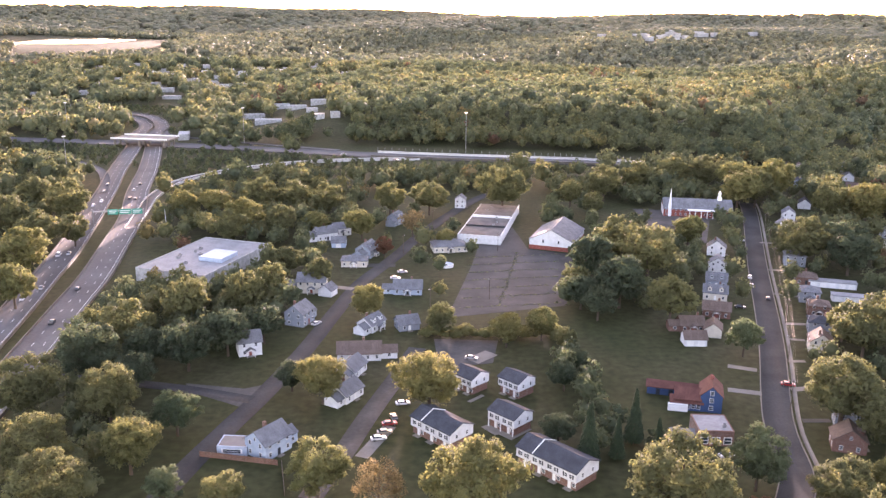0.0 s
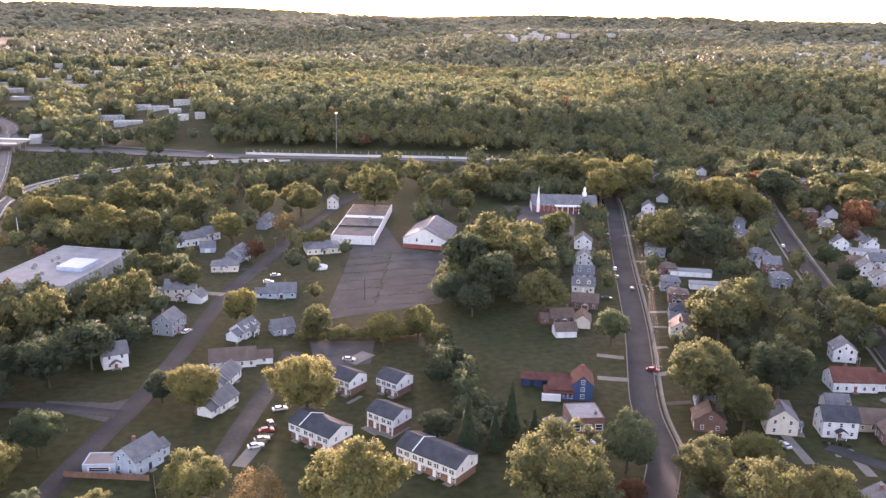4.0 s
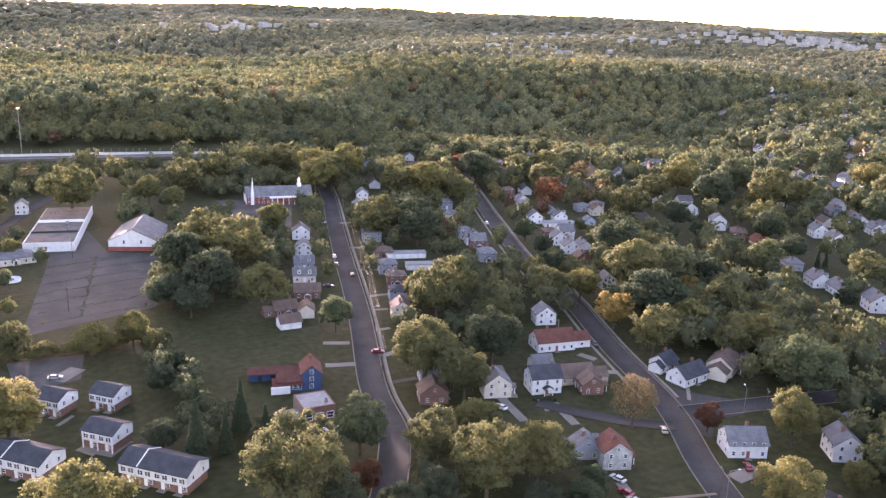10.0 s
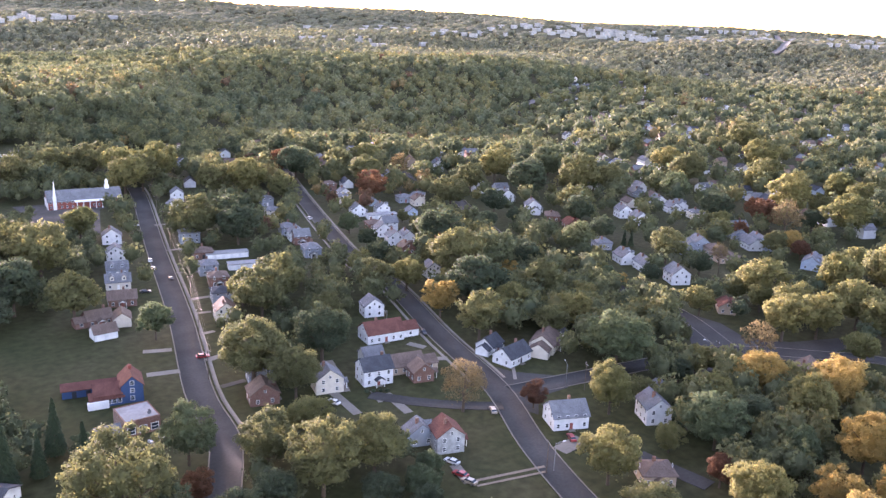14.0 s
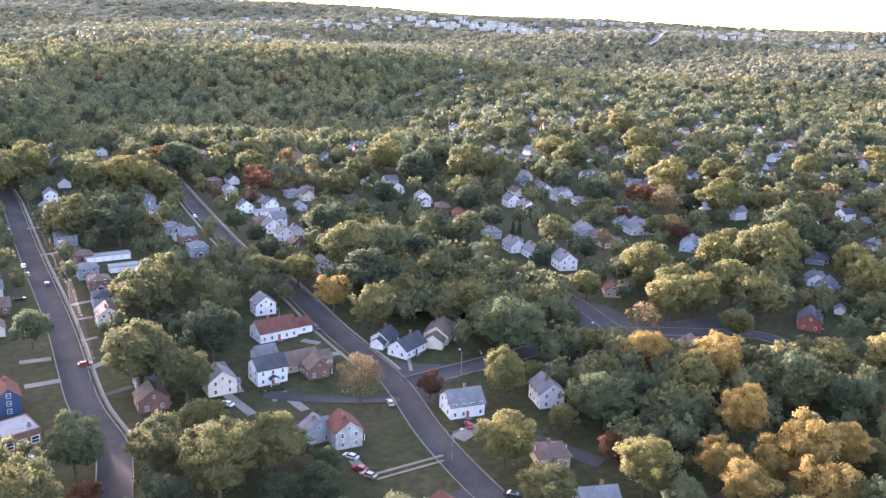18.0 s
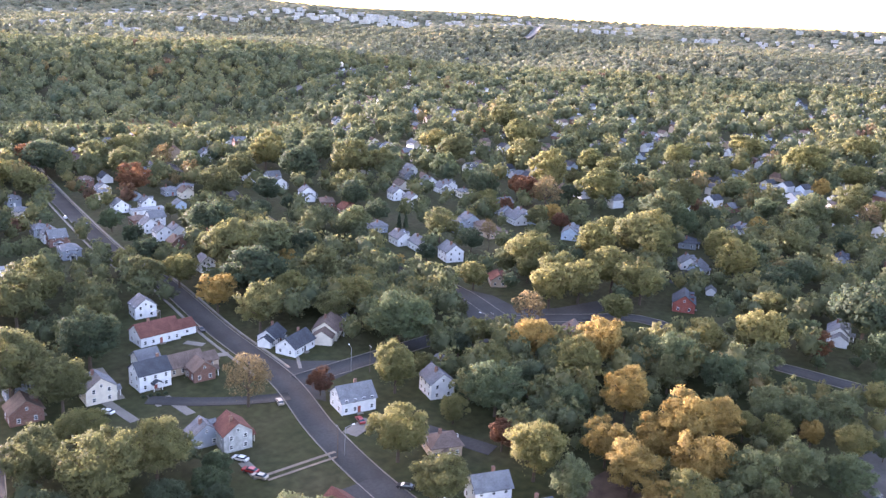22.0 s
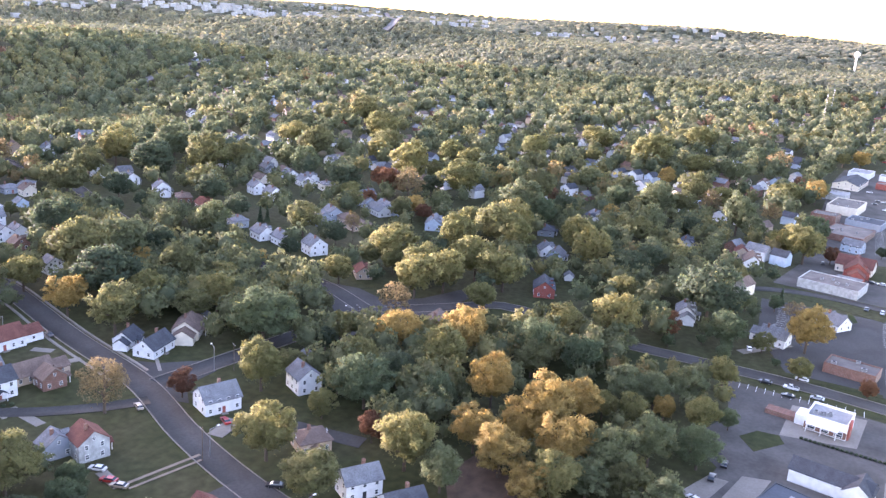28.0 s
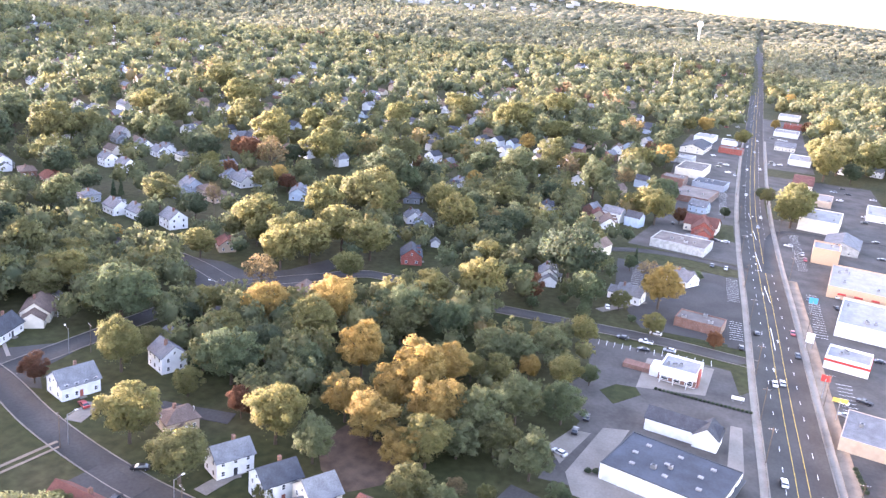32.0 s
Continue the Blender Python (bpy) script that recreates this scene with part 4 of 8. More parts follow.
def apartment(x, y, w, d, rot=-45, porch=False):
    """White upper storey jutting over a brick ground floor, dark roof."""
    ob = tagged(empty("apartment_house", x, y, 0, rot), "two-storey apartment house, white upper floor over brown brick, dark roof", "apartment house", "apartment houses")
    part("ground_floor", box_bm(-w / 2 + 0.3, -d / 2 + 0.7, -0.4, w / 2 - 0.3, d / 2 - 0.4, 2.6), WALLS["brick"], ob, "brown brick ground floor")
    bm = gable_body(w, d, 5.4, d * 0.21)
    for v in bm.verts:
        if v.co.z < 0:
            v.co.z = 2.6
    part("upper_floor", bm, WALLS["white"], ob, "white sided upper floor")
    part("roof", gable_roof(w, d, 5.4, d * 0.21, 0.35), ROOFS["slate"], ob)
    n = max(2, int(w / 4.5))
    for k in range(n):
        x0 = (k + 0.5) / n * w - w / 2
        for o in (-0.75, 0.75):
            window(ob, x0 + o, -d / 2 - 0.02, 4.0, 0, 0.9, 1.3)
        part("shutter", box_bm(x0 - 1.75, -d / 2 - 0.05, 3.35, x0 - 1.3, -d / 2 + 0.05, 4.65), dark_trim, ob)
        part("shutter", box_bm(x0 + 1.3, -d / 2 - 0.05, 3.35, x0 + 1.75, -d / 2 + 0.05, 4.65), dark_trim, ob)
        part("door", box_bm(x0 - 0.5, -d / 2 + 0.6, 0, x0 + 0.5, -d / 2 + 0.75, 2.1), white_trim, ob)
        window(ob, x0 + 1.4, -d / 2 + 0.68, 1.4, 0, 1.2, 1.2)
        part("porch_slab", box_bm(x0 - 1.2, -d / 2 - 0.8, -0.3, x0 + 1.2, -d / 2 + 0.7, 0.12), concrete, ob)
    for o in (-0.22, 0.22):
        window(ob, w / 2 + 0.02, o * d, 4.0, 90, 0.9, 1.3)
    for xs in ((-0.22 * w,) if w > 14 else ()):
        bm = bmesh.new()
        for s in (-1, 1):
            v = [bm.verts.new(p) for p in ((xs - 0.12, 0, 5.4 + d * 0.21 + 0.5), (xs + 0.12, 0, 5.4 + d * 0.21 + 0.5), (xs + 0.12, s * (d / 2 + 0.2), 5.75), (xs - 0.12, s * (d / 2 + 0.2), 5.75))]
            w2 = [bm.verts.new((q.co.x, q.co.y, q.co.z - 0.5)) for q in v]
            bm.faces.new(v)
            for j in range(4):
                bm.faces.new((v[j], w2[j], w2[(j + 1) % 4], v[(j + 1) % 4]))
        part("party_wall", bm, white_trim, ob, "white strip between roofs")
    if porch:
        for px in (-w / 2 + 0.3, 0, w / 2 - 0.3):
            part("post", box_bm(px - 0.12, -d / 2 - 0.1, 0, px + 0.12, -d / 2 + 0.14, 2.6), white_trim, ob)
        part("patio", box_bm(-w / 2 - 0.6, -d / 2 - 1.6, -0.3, w / 2 + 0.6, d / 2 - 1, 0.1), concrete, ob)
    take(x, y, max(w, d) / 2 + 4)
    return ob


apartment(0.2, 223.2, 16, 9.5)
apartment(20.5, 229.8, 10, 8.6, porch=True)
apartment(24.3, 253.8, 8.5, 8.4)
apartment(9.5, 256.5, 8.5, 8.4)
apartment(31.2, 204.8, 20, 10)

# deep blue house with red roofs and its flat-roofed neighbour
blue = gable_house("house", 84.6, 245.2, 75, 9.5, 6.4, 5.6, 3.0, "navy", "redbrown", "deep blue two-storey house with red roof and white trim", windows=False)
for z in (1.5, 4.0, 6.4):
    window(blue, -4.78, 0, z, -90, 1.3, 1.5)
for k in range(3):
    window(blue, -2.5 + 2.5 * k, -3.22, 3.9, 0, 0.9, 1.3)
part("side_wing", box_bm(-4.6, 3.2, -0.4, 3.0, 10.5, 3.6), WALLS["navy"], blue, "lower blue side wing")
bm = gable_roof(7.6, 8.4, 3.6, 2.2)
bmesh.ops.rotate(bm, cent=(0, 0, 0), matrix=Matrix.Rotation(radians(90), 3, "Z"), verts=bm.verts)
bmesh.ops.translate(bm, vec=(-0.8, 7.0, 0), verts=bm.verts)
part("wing_roof", bm, ROOFS["redbrown"], blue, "red shingle wing roof")
part("long_wing", box_bm(3.9, 3.4, -0.4, 8.6, 19.6, 2.7), WALLS["navy"], blue, "long low blue wing")
bm = gable_roof(16.2, 4.7, 2.7, 1.3)
bmesh.ops.rotate(bm, cent=(0, 0, 0), matrix=Matrix.Rotation(radians(90), 3, "Z"), verts=bm.verts)
bmesh.ops.translate(bm, vec=(6.25, 11.5, 0), verts=bm.verts)
part("long_wing_roof", bm, ROOFS["redbrown"], blue, "red-brown shingle roof of the long wing")
for k in range(3):
    part("stable_door", box_bm(3.76, 7.5 + 4 * k, 0, 3.92, 8.8 + 4 * k, 2.1), dark_trim, blue)
part("chimney", box_bm(1.2, -0.5, 7.5, 2.2, 0.5, 9.7), WALLS["brickred"], blue, "red brick chimney")
porch = gable_house("sunroom", 76.6, 244.2, -11, 9.4, 4.4, 2.6, 1.4, "navy", "redbrown", "low blue sunroom with a red roof and white windows", "sunroom", windows=False)
for k in range(6):
    window(porch, -3.9 + 1.5 * k, -2.22, 1.5, 0, 1.2, 1.6)
part("white_porch", box_bm(-5.6, -3.4, -0.3, 0.4, -2.25, 2.3), white_trim, porch, "white glazed porch front")
flat = hall("brick_house", 78.7, 224.8, -2, 10, 10.5, 4.6, "brick", "white", "brown brick house with a white flat roof", "house", 0.2, 1, 3)
garage = house(69, 221, -5, 7, 6, 2.8, "g", "white", "gray")

# church hall, store, warehouse, church
barn = gable_house("hall", 60.5, 437, 70.5, 31, 22.5, 5.2, 5.6, "white", "gray", "white gabled hall on a red brick base", "hall", 0.5, windows=False)
part("brick_base", box_bm(-15.7, -11.45, -0.4, 15.7, 11.45, 2.2), WALLS["brickred"], barn, "red brick base course")
for o in (-4, 4):
    window(barn, -15.53, o, 4.6, -90, 1.0, 2.2)
store = hall("store", 26.5, 470, 78, 74, 23, 4.0, "white", "umber", "long white flat-roofed store with a worn brown roof", "store", 0.7, 6, 0)
part("roof_step", box_bm(6, -11.1, 4.06, 36.6, 11.1, 4.9), ROOFS["umber"], store, "raised roof deck")
part("parapet_band", box_bm(-37.3, -11.9, 0.6, 37.3, -11.52, 5.3), white_trim, store, "long white parapet wall")
part("parapet_band", box_bm(5.6, -11.1, 4.06, 6.0, 11.1, 5.4), white_trim, store, "white cross parapet")
part("parapet_band", box_bm(-16, -11.1, 4.06, -15.6, 11.1, 5.0), dark_trim, store, "dark cross parapet")
for k in range(3):
    part("loading_door", box_bm(-30 + 12 * k, -11.62, 0, -26.5 + 12 * k, -11.4, 3), metal_grey, store)
house(3, 422, 10, 17, 11, 3.2, "h", "cream", "gray")
mall = hall("warehouse", -112, 386, 72, 56, 36, 6.0, "stone", "white", "large low warehouse with a pale flat roof, ringed by trees", "warehouse", 0.4, 7, 0)
part("penthouse", box_bm(-8.2, -13.8, 6.06, 5.8, -1.8, 8.0), WALLS["blue"], mall, "pale blue roof penthouse")

church = gable_house("church", 154, 507, -9, 40, 16, 4.6, 5.0, "brickred", "gray", "brick church with grey roof, white portico, spire and cupola", "church")
part("cupola_base", box_bm(11.8, -1.2, 8.4, 14.2, 1.2, 11.2), white_trim, church, "white cupola base")
bm = bmesh.new()
add_tube(bm, (13, 0, 11.2), (13, 0, 13.2), 0.9, 0.9, 8)
add_tube(bm, (13, 0, 13.2), (13, 0, 15.2), 1.1, 0.05, 8)
part("cupola", bm, white_trim, church, "white cupola with pointed cap")
bm = bmesh.new()
add_box(bm, -17.4, -8.8, -0.4, -15.6, -7.0, 7.4)
add_tube(bm, (-16.5, -7.9, 7.4), (-16.5, -7.9, 17.0), 0.9, 0.04, 8)
part("spire", bm, white_trim, church, "slender white spire")
for k in range(6):
    bm = bmesh.new()
    add_tube(bm, (-5 + 3.4 * k, -10.6, 0), (-5 + 3.4 * k, -10.6, 4.2), 0.28, 0.24, 8)
    part("column", bm, white_trim, church)
part("portico_roof", box_bm(-6.2, -11.2, 4.2, 13.2, -8, 4.9), white_trim, church, "white portico roof")
part("gable_wall", box_bm(-20.12, -7.8, 0, -20.0, 7.8, 4.5), white_trim, church, "white gable end")

# roadside shops
big = hall("shop", 208.5, -11, 72, 31, 22, 4.6, "white", "black", "long white shop with a dark flat roof and skylights", "shop", 0.22, 2, 0, dark_trim)
for i in range(3):
    for j in range(3):
        sx, sy = -9 + 9 * i + 1.5 * (j % 2), -6.5 + 6 * j
        bm = box_bm(sx - 0.7, sy - 0.55, 4.66, sx + 0.7, sy + 0.55, 5.0)
        part("skylight", bm, ROOFS["white"], big, "white domed skylight")
for k in range(7):
    part("wall_pilaster", box_bm(-15.4 + 5 * k, 10.98, 0, -14.9 + 5 * k, 11.12, 4.4), white_trim, big)
part("brick_corner", box_bm(-15.58, 10.9, -0.4, -9.6, 11.16, 4.66), pole_wood, big, "brown brick corner")
for k in range(3):
    part("wall_sign", box_bm(-15.78, -8 + 6 * k, 3.55, -15.62, -4.6 + 6 * k, 4.35), white_trim, big, "white lettered sign plate")
part("shop_front", box_bm(-15.62, -10, 0.4, -15.4, 10, 3.4), glass, big, "dark glass shop front")
part("awning", box_bm(-16.8, -10, 3.2, -15.4, 10, 3.5), dark_trim, big, "dark awning")
annex = gable_house("shop", 237.5, -13.5, 78, 21, 8, 4.0, 2.2, "white", "slate", "small white shop with a dark shingle roof", "shop", windows=False)
bm = gable_body(8, 7, 4.0, 2.6)
bmesh.ops.rotate(bm, cent=(0, 0, 0), matrix=Matrix.Rotation(radians(90), 3, "Z"), verts=bm.verts)
bmesh.ops.translate(bm, vec=(-7.4, 1.2, 0), verts=bm.verts)
part("cross_wing", bm, WALLS["white"], annex)
bm = gable_roof(8, 7, 4.0, 2.6)
bmesh.ops.rotate(bm, cent=(0, 0, 0), matrix=Matrix.Rotation(radians(90), 3, "Z"), verts=bm.verts)
bmesh.ops.translate(bm, vec=(-7.4, 1.2, 0), verts=bm.verts)
part("cross_roof", bm, ROOFS["slate"], annex)
part("roof_unit", box_bm(-1, -5.2, 0, 1.6, -4.2, 2.0), metal_grey, annex)
burger = hall("restaurant", 278.5, -11.5, 80, 12.5, 12, 4.4, "white", "white", "white drive-in restaurant with a flat roof, parapet and red trim", "restaurant", 0.8, 4, 0)
part("front_band", box_bm(-6.25, 5.92, 0.4, 6.25, 6.2, 2.6), WALLS["brick"], burger, "dark brick and glass front")
part("canopy", box_bm(-4, 6.0, 2.7, 5.5, 8.2, 3.0), white_trim, burger, "white canopy over the front")
for px in (-3.6, 0.8, 5.2):
    part("canopy_post", box_bm(px - 0.12, 7.8, -0.3, px + 0.12, 8.04, 2.7), white_trim, burger)
part("tower", box_bm(-6.9, 1.0, -0.3, -6.2, 5.0, 5.6), WALLS["brickred"], burger, "red brick sign tower")
part("red_sign", box_bm(-7.0, 2.2, 3.2, -6.9, 3.8, 4.8), WALLS["red"], burger, "red wall sign")
part("annex", box_bm(6.25, -2, -0.4, 9.5, 4.5, 3.4), WALLS["white"], burger, "small white store room")
part("yard_wall", box_bm(9.5, -1, -0.4, 19, 3.5, 1.6), WALLS["brick"], burger, "low brick yard wall")
for k in range(3):
    window(burger, -4 + 4 * k, 6.22, 1.6, 180, 2.6, 1.8)
gable_house("workshop", 170, -3.5, -14, 13, 24, 3.6, 1.2, "white", "white", "white workshop with a pale metal roof beside the lot", "workshop", windows=False)
auto = hall("shop", 332, -17.5, 78, 18, 11, 3.4, "brick", "umber", "low brown brick shop with a brown flat roof", "shop", 0.5, 3, 5)
bank = hall("bank", 447, -7, 77, 28, 20, 4.0, "stone", "umber", "low tan bank with a shallow grey roof and drive-through", "bank", 0.5, 4, 5)
part("drive_through", box_bm(-10, -17, 3.4, 2, -10, 3.9), ROOFS["gray"], bank, "grey drive-through canopy")
for px in (-9, 1):
    part("canopy_post", box_bm(px - 0.3, -16.6, -0.3, px + 0.3, -16, 3.4), WALLS["cream"], bank)
gable_house("restaurant", 492, -17, 80, 18, 14, 4.0, 4.0, "cream", "redbrown", "restaurant with a steep red-brown roof", "restaurant")
hall("shop", 577, -12, 78, 24, 34, 3.8, "brick", "umber", "long brown brick shop with a brown roof", "shop", 0.3, 3, 5)
hall("shop", 616, 3, 78, 16, 14, 5.4, "brick", "umber", "two-storey brown brick shop with a flat roof", "shop", 0.4, 2, 4)
hall("shop", 620, -22, 78, 22, 20, 4.0, "slate", "black", "grey shop with a dark flat roof", "shop", 0.4, 3, 4)
gable_house("house", 538, -15, 70, 11, 9, 4.4, 3.0, "blue", "gray", "blue-grey gabled house behind the main road", "house")
hall("shop", 665, -9, 80, 20, 36, 5.6, "cream", "umber", "long cream two-storey shop row", "shop", 0.6, 3, 5)
hall("shop", 714, -1, 80, 16, 20, 4.0, "stone", "white", "pale stone shop with a flat roof", "shop", 0.6, 3, 4)
gable_house("shop", 783, -10, -10, 44, 20, 4.2, 3.4, "cream", "slate", "long shop with a dark shingle roof and gabled front", "shop")
hall("shop", 792, -40, 80, 20, 13, 4.2, "brickred", "umber", "red-fronted shop with a brown roof", "shop", 0.6, 2, 3)
hall("shop", 850, -18, 80, 18, 26, 4.4, "white", "white", "white shop block with a flat roof", "shop", 0.5, 2, 4)
hall("shop", 842, -40, 82, 14, 12, 4.2, "white", "gray", "small white shop with a grey roof", "shop", 0.5, 1, 3)
hall("shop", 1124, -46, 84, 26, 22, 4.5, "white", "white", "white shop with a pale roof", "shop", 0.5, 2, 3)
hall("shop", 1126, -22, 84, 26, 18, 4.5, "slate", "black", "dark shop behind the main road", "shop", 0.5, 2, 3)
hall("shop", 1268, -42, 84, 26, 22, 4.5, "cream", "white", "cream shop with a flat roof", "shop", 0.5, 2, 3)
hall("shop", 1405, -45, 84, 24, 34, 4.5, "brickred", "redbrown", "long low red-roofed shop beside the road", "shop", 0.5, 2, 3)
hall("shop", 1629, -38, 84, 24, 26, 4.5, "brickred", "umber", "red-fronted store far along the road", "shop", 0.5, 2, 3)
hall("shop", 1661, -72, 84, 24, 20, 4.5, "brick", "umber", "brick store far along the road", "shop", 0.5, 2, 3)
hall("shop", 1860, -20, 84, 40, 30, 5, "white", "white", "white store far along the road", "shop", 0.5, 2, 3)
hall("office", 545, -86, 78, 22, 34, 7.2, "cream", "white", "two-storey tan office block with a row of windows", "office", 0.5, 3, 8)
tower = hall("shop", 466, -79.5, 82, 13, 16, 7.6, "orange", "white", "tan two-storey shop front with an orange parapet", "shop", 0.8, 2, 3)
part("parapet_band", box_bm(-6.6, -8.1, 7.0, 6.6, -7.9, 8.5), WALLS["brickred"], tower, "orange-red top band")
strip = hall("shop", 420, -89, 80, 26, 40, 5.0, "orange", "white", "tan strip shop with red awnings and a white roof", "shop", 0.6, 5, 6)
for k in range(3):
    part("awning", box_bm(-9 + 7 * k, 20.0, 2.4, -5.5 + 7 * k, 21.2, 3.0), WALLS["red"], strip, "red awning")
gable_house("shop", 497, -92, -12, 26, 18, 4, 3, "stone", "gray", "low stone shop with a grey gabled roof", "shop")
hall("shop", 366, -84, 78, 22, 36, 5.2, "white", "white", "white shop with a dark band and flat roof", "shop", 0.9, 4, 5)
roast = hall("restaurant", 318, -70, 76, 15, 13, 4.2, "white", "white", "white drive-in restaurant with a bright red band", "restaurant", 0.9, 3, 3)
part("red_band", box_bm(-7.7, 6.4, 3.0, 7.7, 6.75, 3.9), WALLS["red"], roast, "bright red fascia")
part("red_band", box_bm(-7.75, -6.4, 3.0, -7.5, 6.4, 3.9), WALLS["red"], roast, "bright red fascia")
hall("shop", 257, -72, 76, 24, 22, 4.2, "tan", "gray", "tan shop with a grey metal roof", "shop", 0.2, 2, 3)
hall("shop", 222, -76, 76, 18, 22, 4.2, "tan", "tan", "tan roadside shop with gravel roof", "shop", 0.2, 1, 3)
gable_house("motel", 684, -90, 82, 14, 44, 3.4, 3.0, "cream", "redbrown", "long cream motel with a red-brown roof", "motel")
hall("shop", 619, -92, 80, 20, 24, 4.2, "tan", "tan", "tan shop with a gravel roof", "shop", 0.4, 2, 4)
hall("shop", 600, -128, 80, 14, 34, 3.8, "white", "white", "long white block behind the main road", "shop", 0.5, 3, 4)
hall("shop", 786, -97, 82, 18, 34, 4.2, "white", "white", "long white shop with a flat roof", "shop", 0.6, 3, 6)
gable_house("shop", 853, -90, 82, 18, 16, 4.2, 3.4, "cream", "gray", "cream shop with a grey gabled roof", "shop")
hall("shop", 960, -100, 82, 24, 28, 4.2, "white", "tan", "white shop with a gravel roof", "shop", 0.6, 2, 5)
hall("shop", 1032, -112, 82, 18, 18, 4.2, "brickred", "redbrown", "red-fronted shop beside the road", "shop", 0.6, 2, 4)
hall("shop", 1119, -116, 82, 24, 34, 4.2, "cream", "white", "pale flat-roofed shop beside the road", "shop", 0.6, 2, 4)
hall("shop", 1297, -134, 84, 26, 26, 4.5, "tan", "tan", "tan store with a flat roof", "shop", 0.6, 2, 4)
hall("shop", 1472, -140, 84, 26, 30, 4.5, "stone", "umber", "grey store with a brown roof", "shop", 0.6, 2, 4)
for hx, hy, ht in ((767, -155, 4.8), (837, -146, 5.2), (759, -129, 4.4), (700, -160, 4.8), (905, -165, 5), (560, -170, 5)):
    gable_house("house", hx, hy, 70 if hx % 2 else -15, 10, 8.5, ht, 2.8, "white", "gray", "white gabled house behind the shops", "house")
slab("lawn", [(548, -56), (548, -76), (574, -80), (606, -78), (640, -58)], 0.09, ground_mat, "green lawn beside the office", "lawn")
slab("lawn", [(700, -150), (700, -66), (735, -66), (735, -150)], 0.09, ground_mat, "grass between roadside lots", "lawn")
slab("parking_lot", [(735, -62), (735, -104), (1160, -128), (1160, -84), (900, -72)], 0.045, old_asphalt, "row of asphalt lots along the main road")
slab("parking_lot", [(700, -42), (700, 12), (880, -4), (880, -54)], 0.045, old_asphalt, "asphalt lots along the main road")


# lawns, aprons, stalls and hedges of the roadside lots
def stalls(x0, y0, x1, y1, count, dx, dy):
    bm = bmesh.new()
    for k in range(count + 1):
        a = Vector((x0 + (x1 - x0) * k / count, y0 + (y1 - y0) * k / count))
        b = a + Vector((dx, dy))
        n = Vector((-(b - a).y, (b - a).x)).normalized() * 0.07
        add_prism(bm, [(a.x - n.x, a.y - n.y), (b.x - n.x, b.y - n.y), (b.x + n.x, b.y + n.y), (a.x + n.x, a.y + n.y)], 0.02, 0.075)
    tagged(part("stall_lines", bm, white_paint), "worn white parking stall lines on asphalt", "road marking", kind="stuff")


def hedge(x0, y0, x1, y1, count, size):
    for k in range(count):
        f = k / max(1, count - 1)
        b = tagged(empty("bush", x0 + (x1 - x0) * f, y0 + (y1 - y0) * f, -0.2), "small clipped dark green bush in a row", "bush", "clipped bushes")
        p = new("leaves", BUSH)
        p.parent = b
        p.matrix_basis = Matrix.Diagonal((size, size, size, 1))


slab("apron", [(202, 15.7), (231, 9), (233, 1.4), (206, 7), (201, 0.7), (193.7, -21.9), (186, -14), (192, 12.5)], 0.052, concrete, "pale tan concrete apron round the shop", "apron")
slab("apron", [(205.5, 17.8), (214, 22.5), (226, 17.6), (226, 11.9)], 0.056, concrete, "pale concrete parking pad", "apron")
slab("apron", [(222, -30.5), (250, -31), (250, -27.5), (222, -26)], 0.056, concrete, "pale concrete strip before the shop", "apron")
slab("apron", [(264, 2), (268, -20), (292, -23), (292, -19), (290, 0)], 0.050, concrete, "worn concrete drive-through lane", "apron")
slab("parking_lot", [(166, 24), (182, 30), (190, 27.7), (183, 6.3), (170, 9.3)], 0.052, asphalt, "dark asphalt lot with white stall lines")
slab("lawn", [(256, 13), (248, 7.8), (258.5, 0), (263.5, 2), (263, 8.4)], 0.10, ground_mat, "small kerbed lawn beside the lot", "lawn")
slab("lawn", [(297.5, -28), (303, -35), (280, -35.4), (273, -31)], 0.10, ground_mat, "small kerbed lawn island with a sign", "lawn")
slab("lawn", [(314.5, 22), (319, 14), (318, -28), (314.5, -28), (314.5, 15)], 0.10, ground_mat, "grass verge beside the street", "lawn")
slab("lawn", [(511, -20), (514, -35), (475, -35), (476, -17)], 0.10, ground_mat, "green lawn before the restaurant", "lawn")
slab("lawn", [(432, 12), (412, -30), (406, -30), (424, 16)], 0.10, ground_mat, "planted bed beside the street", "lawn")
stalls(294, 18, 294, -22, 14, 5, 0)
stalls(184, 26, 178, 8, 6, -4.5, 1.5)
stalls(325, -34, 345, -34, 8, 0, 5)
stalls(352, 12, 400, 14, 16, 0, -5)
stalls(372, -34, 404, -34, 12, 0, 5)
stalls(440, -64, 520, -66, 24, 0, -5)
stalls(345, -62, 400, -64, 18, 0, -5)
stalls(270, -63, 300, -64, 10, 0, -5)
stalls(540, -32, 640, -34, 30, 0, 5)

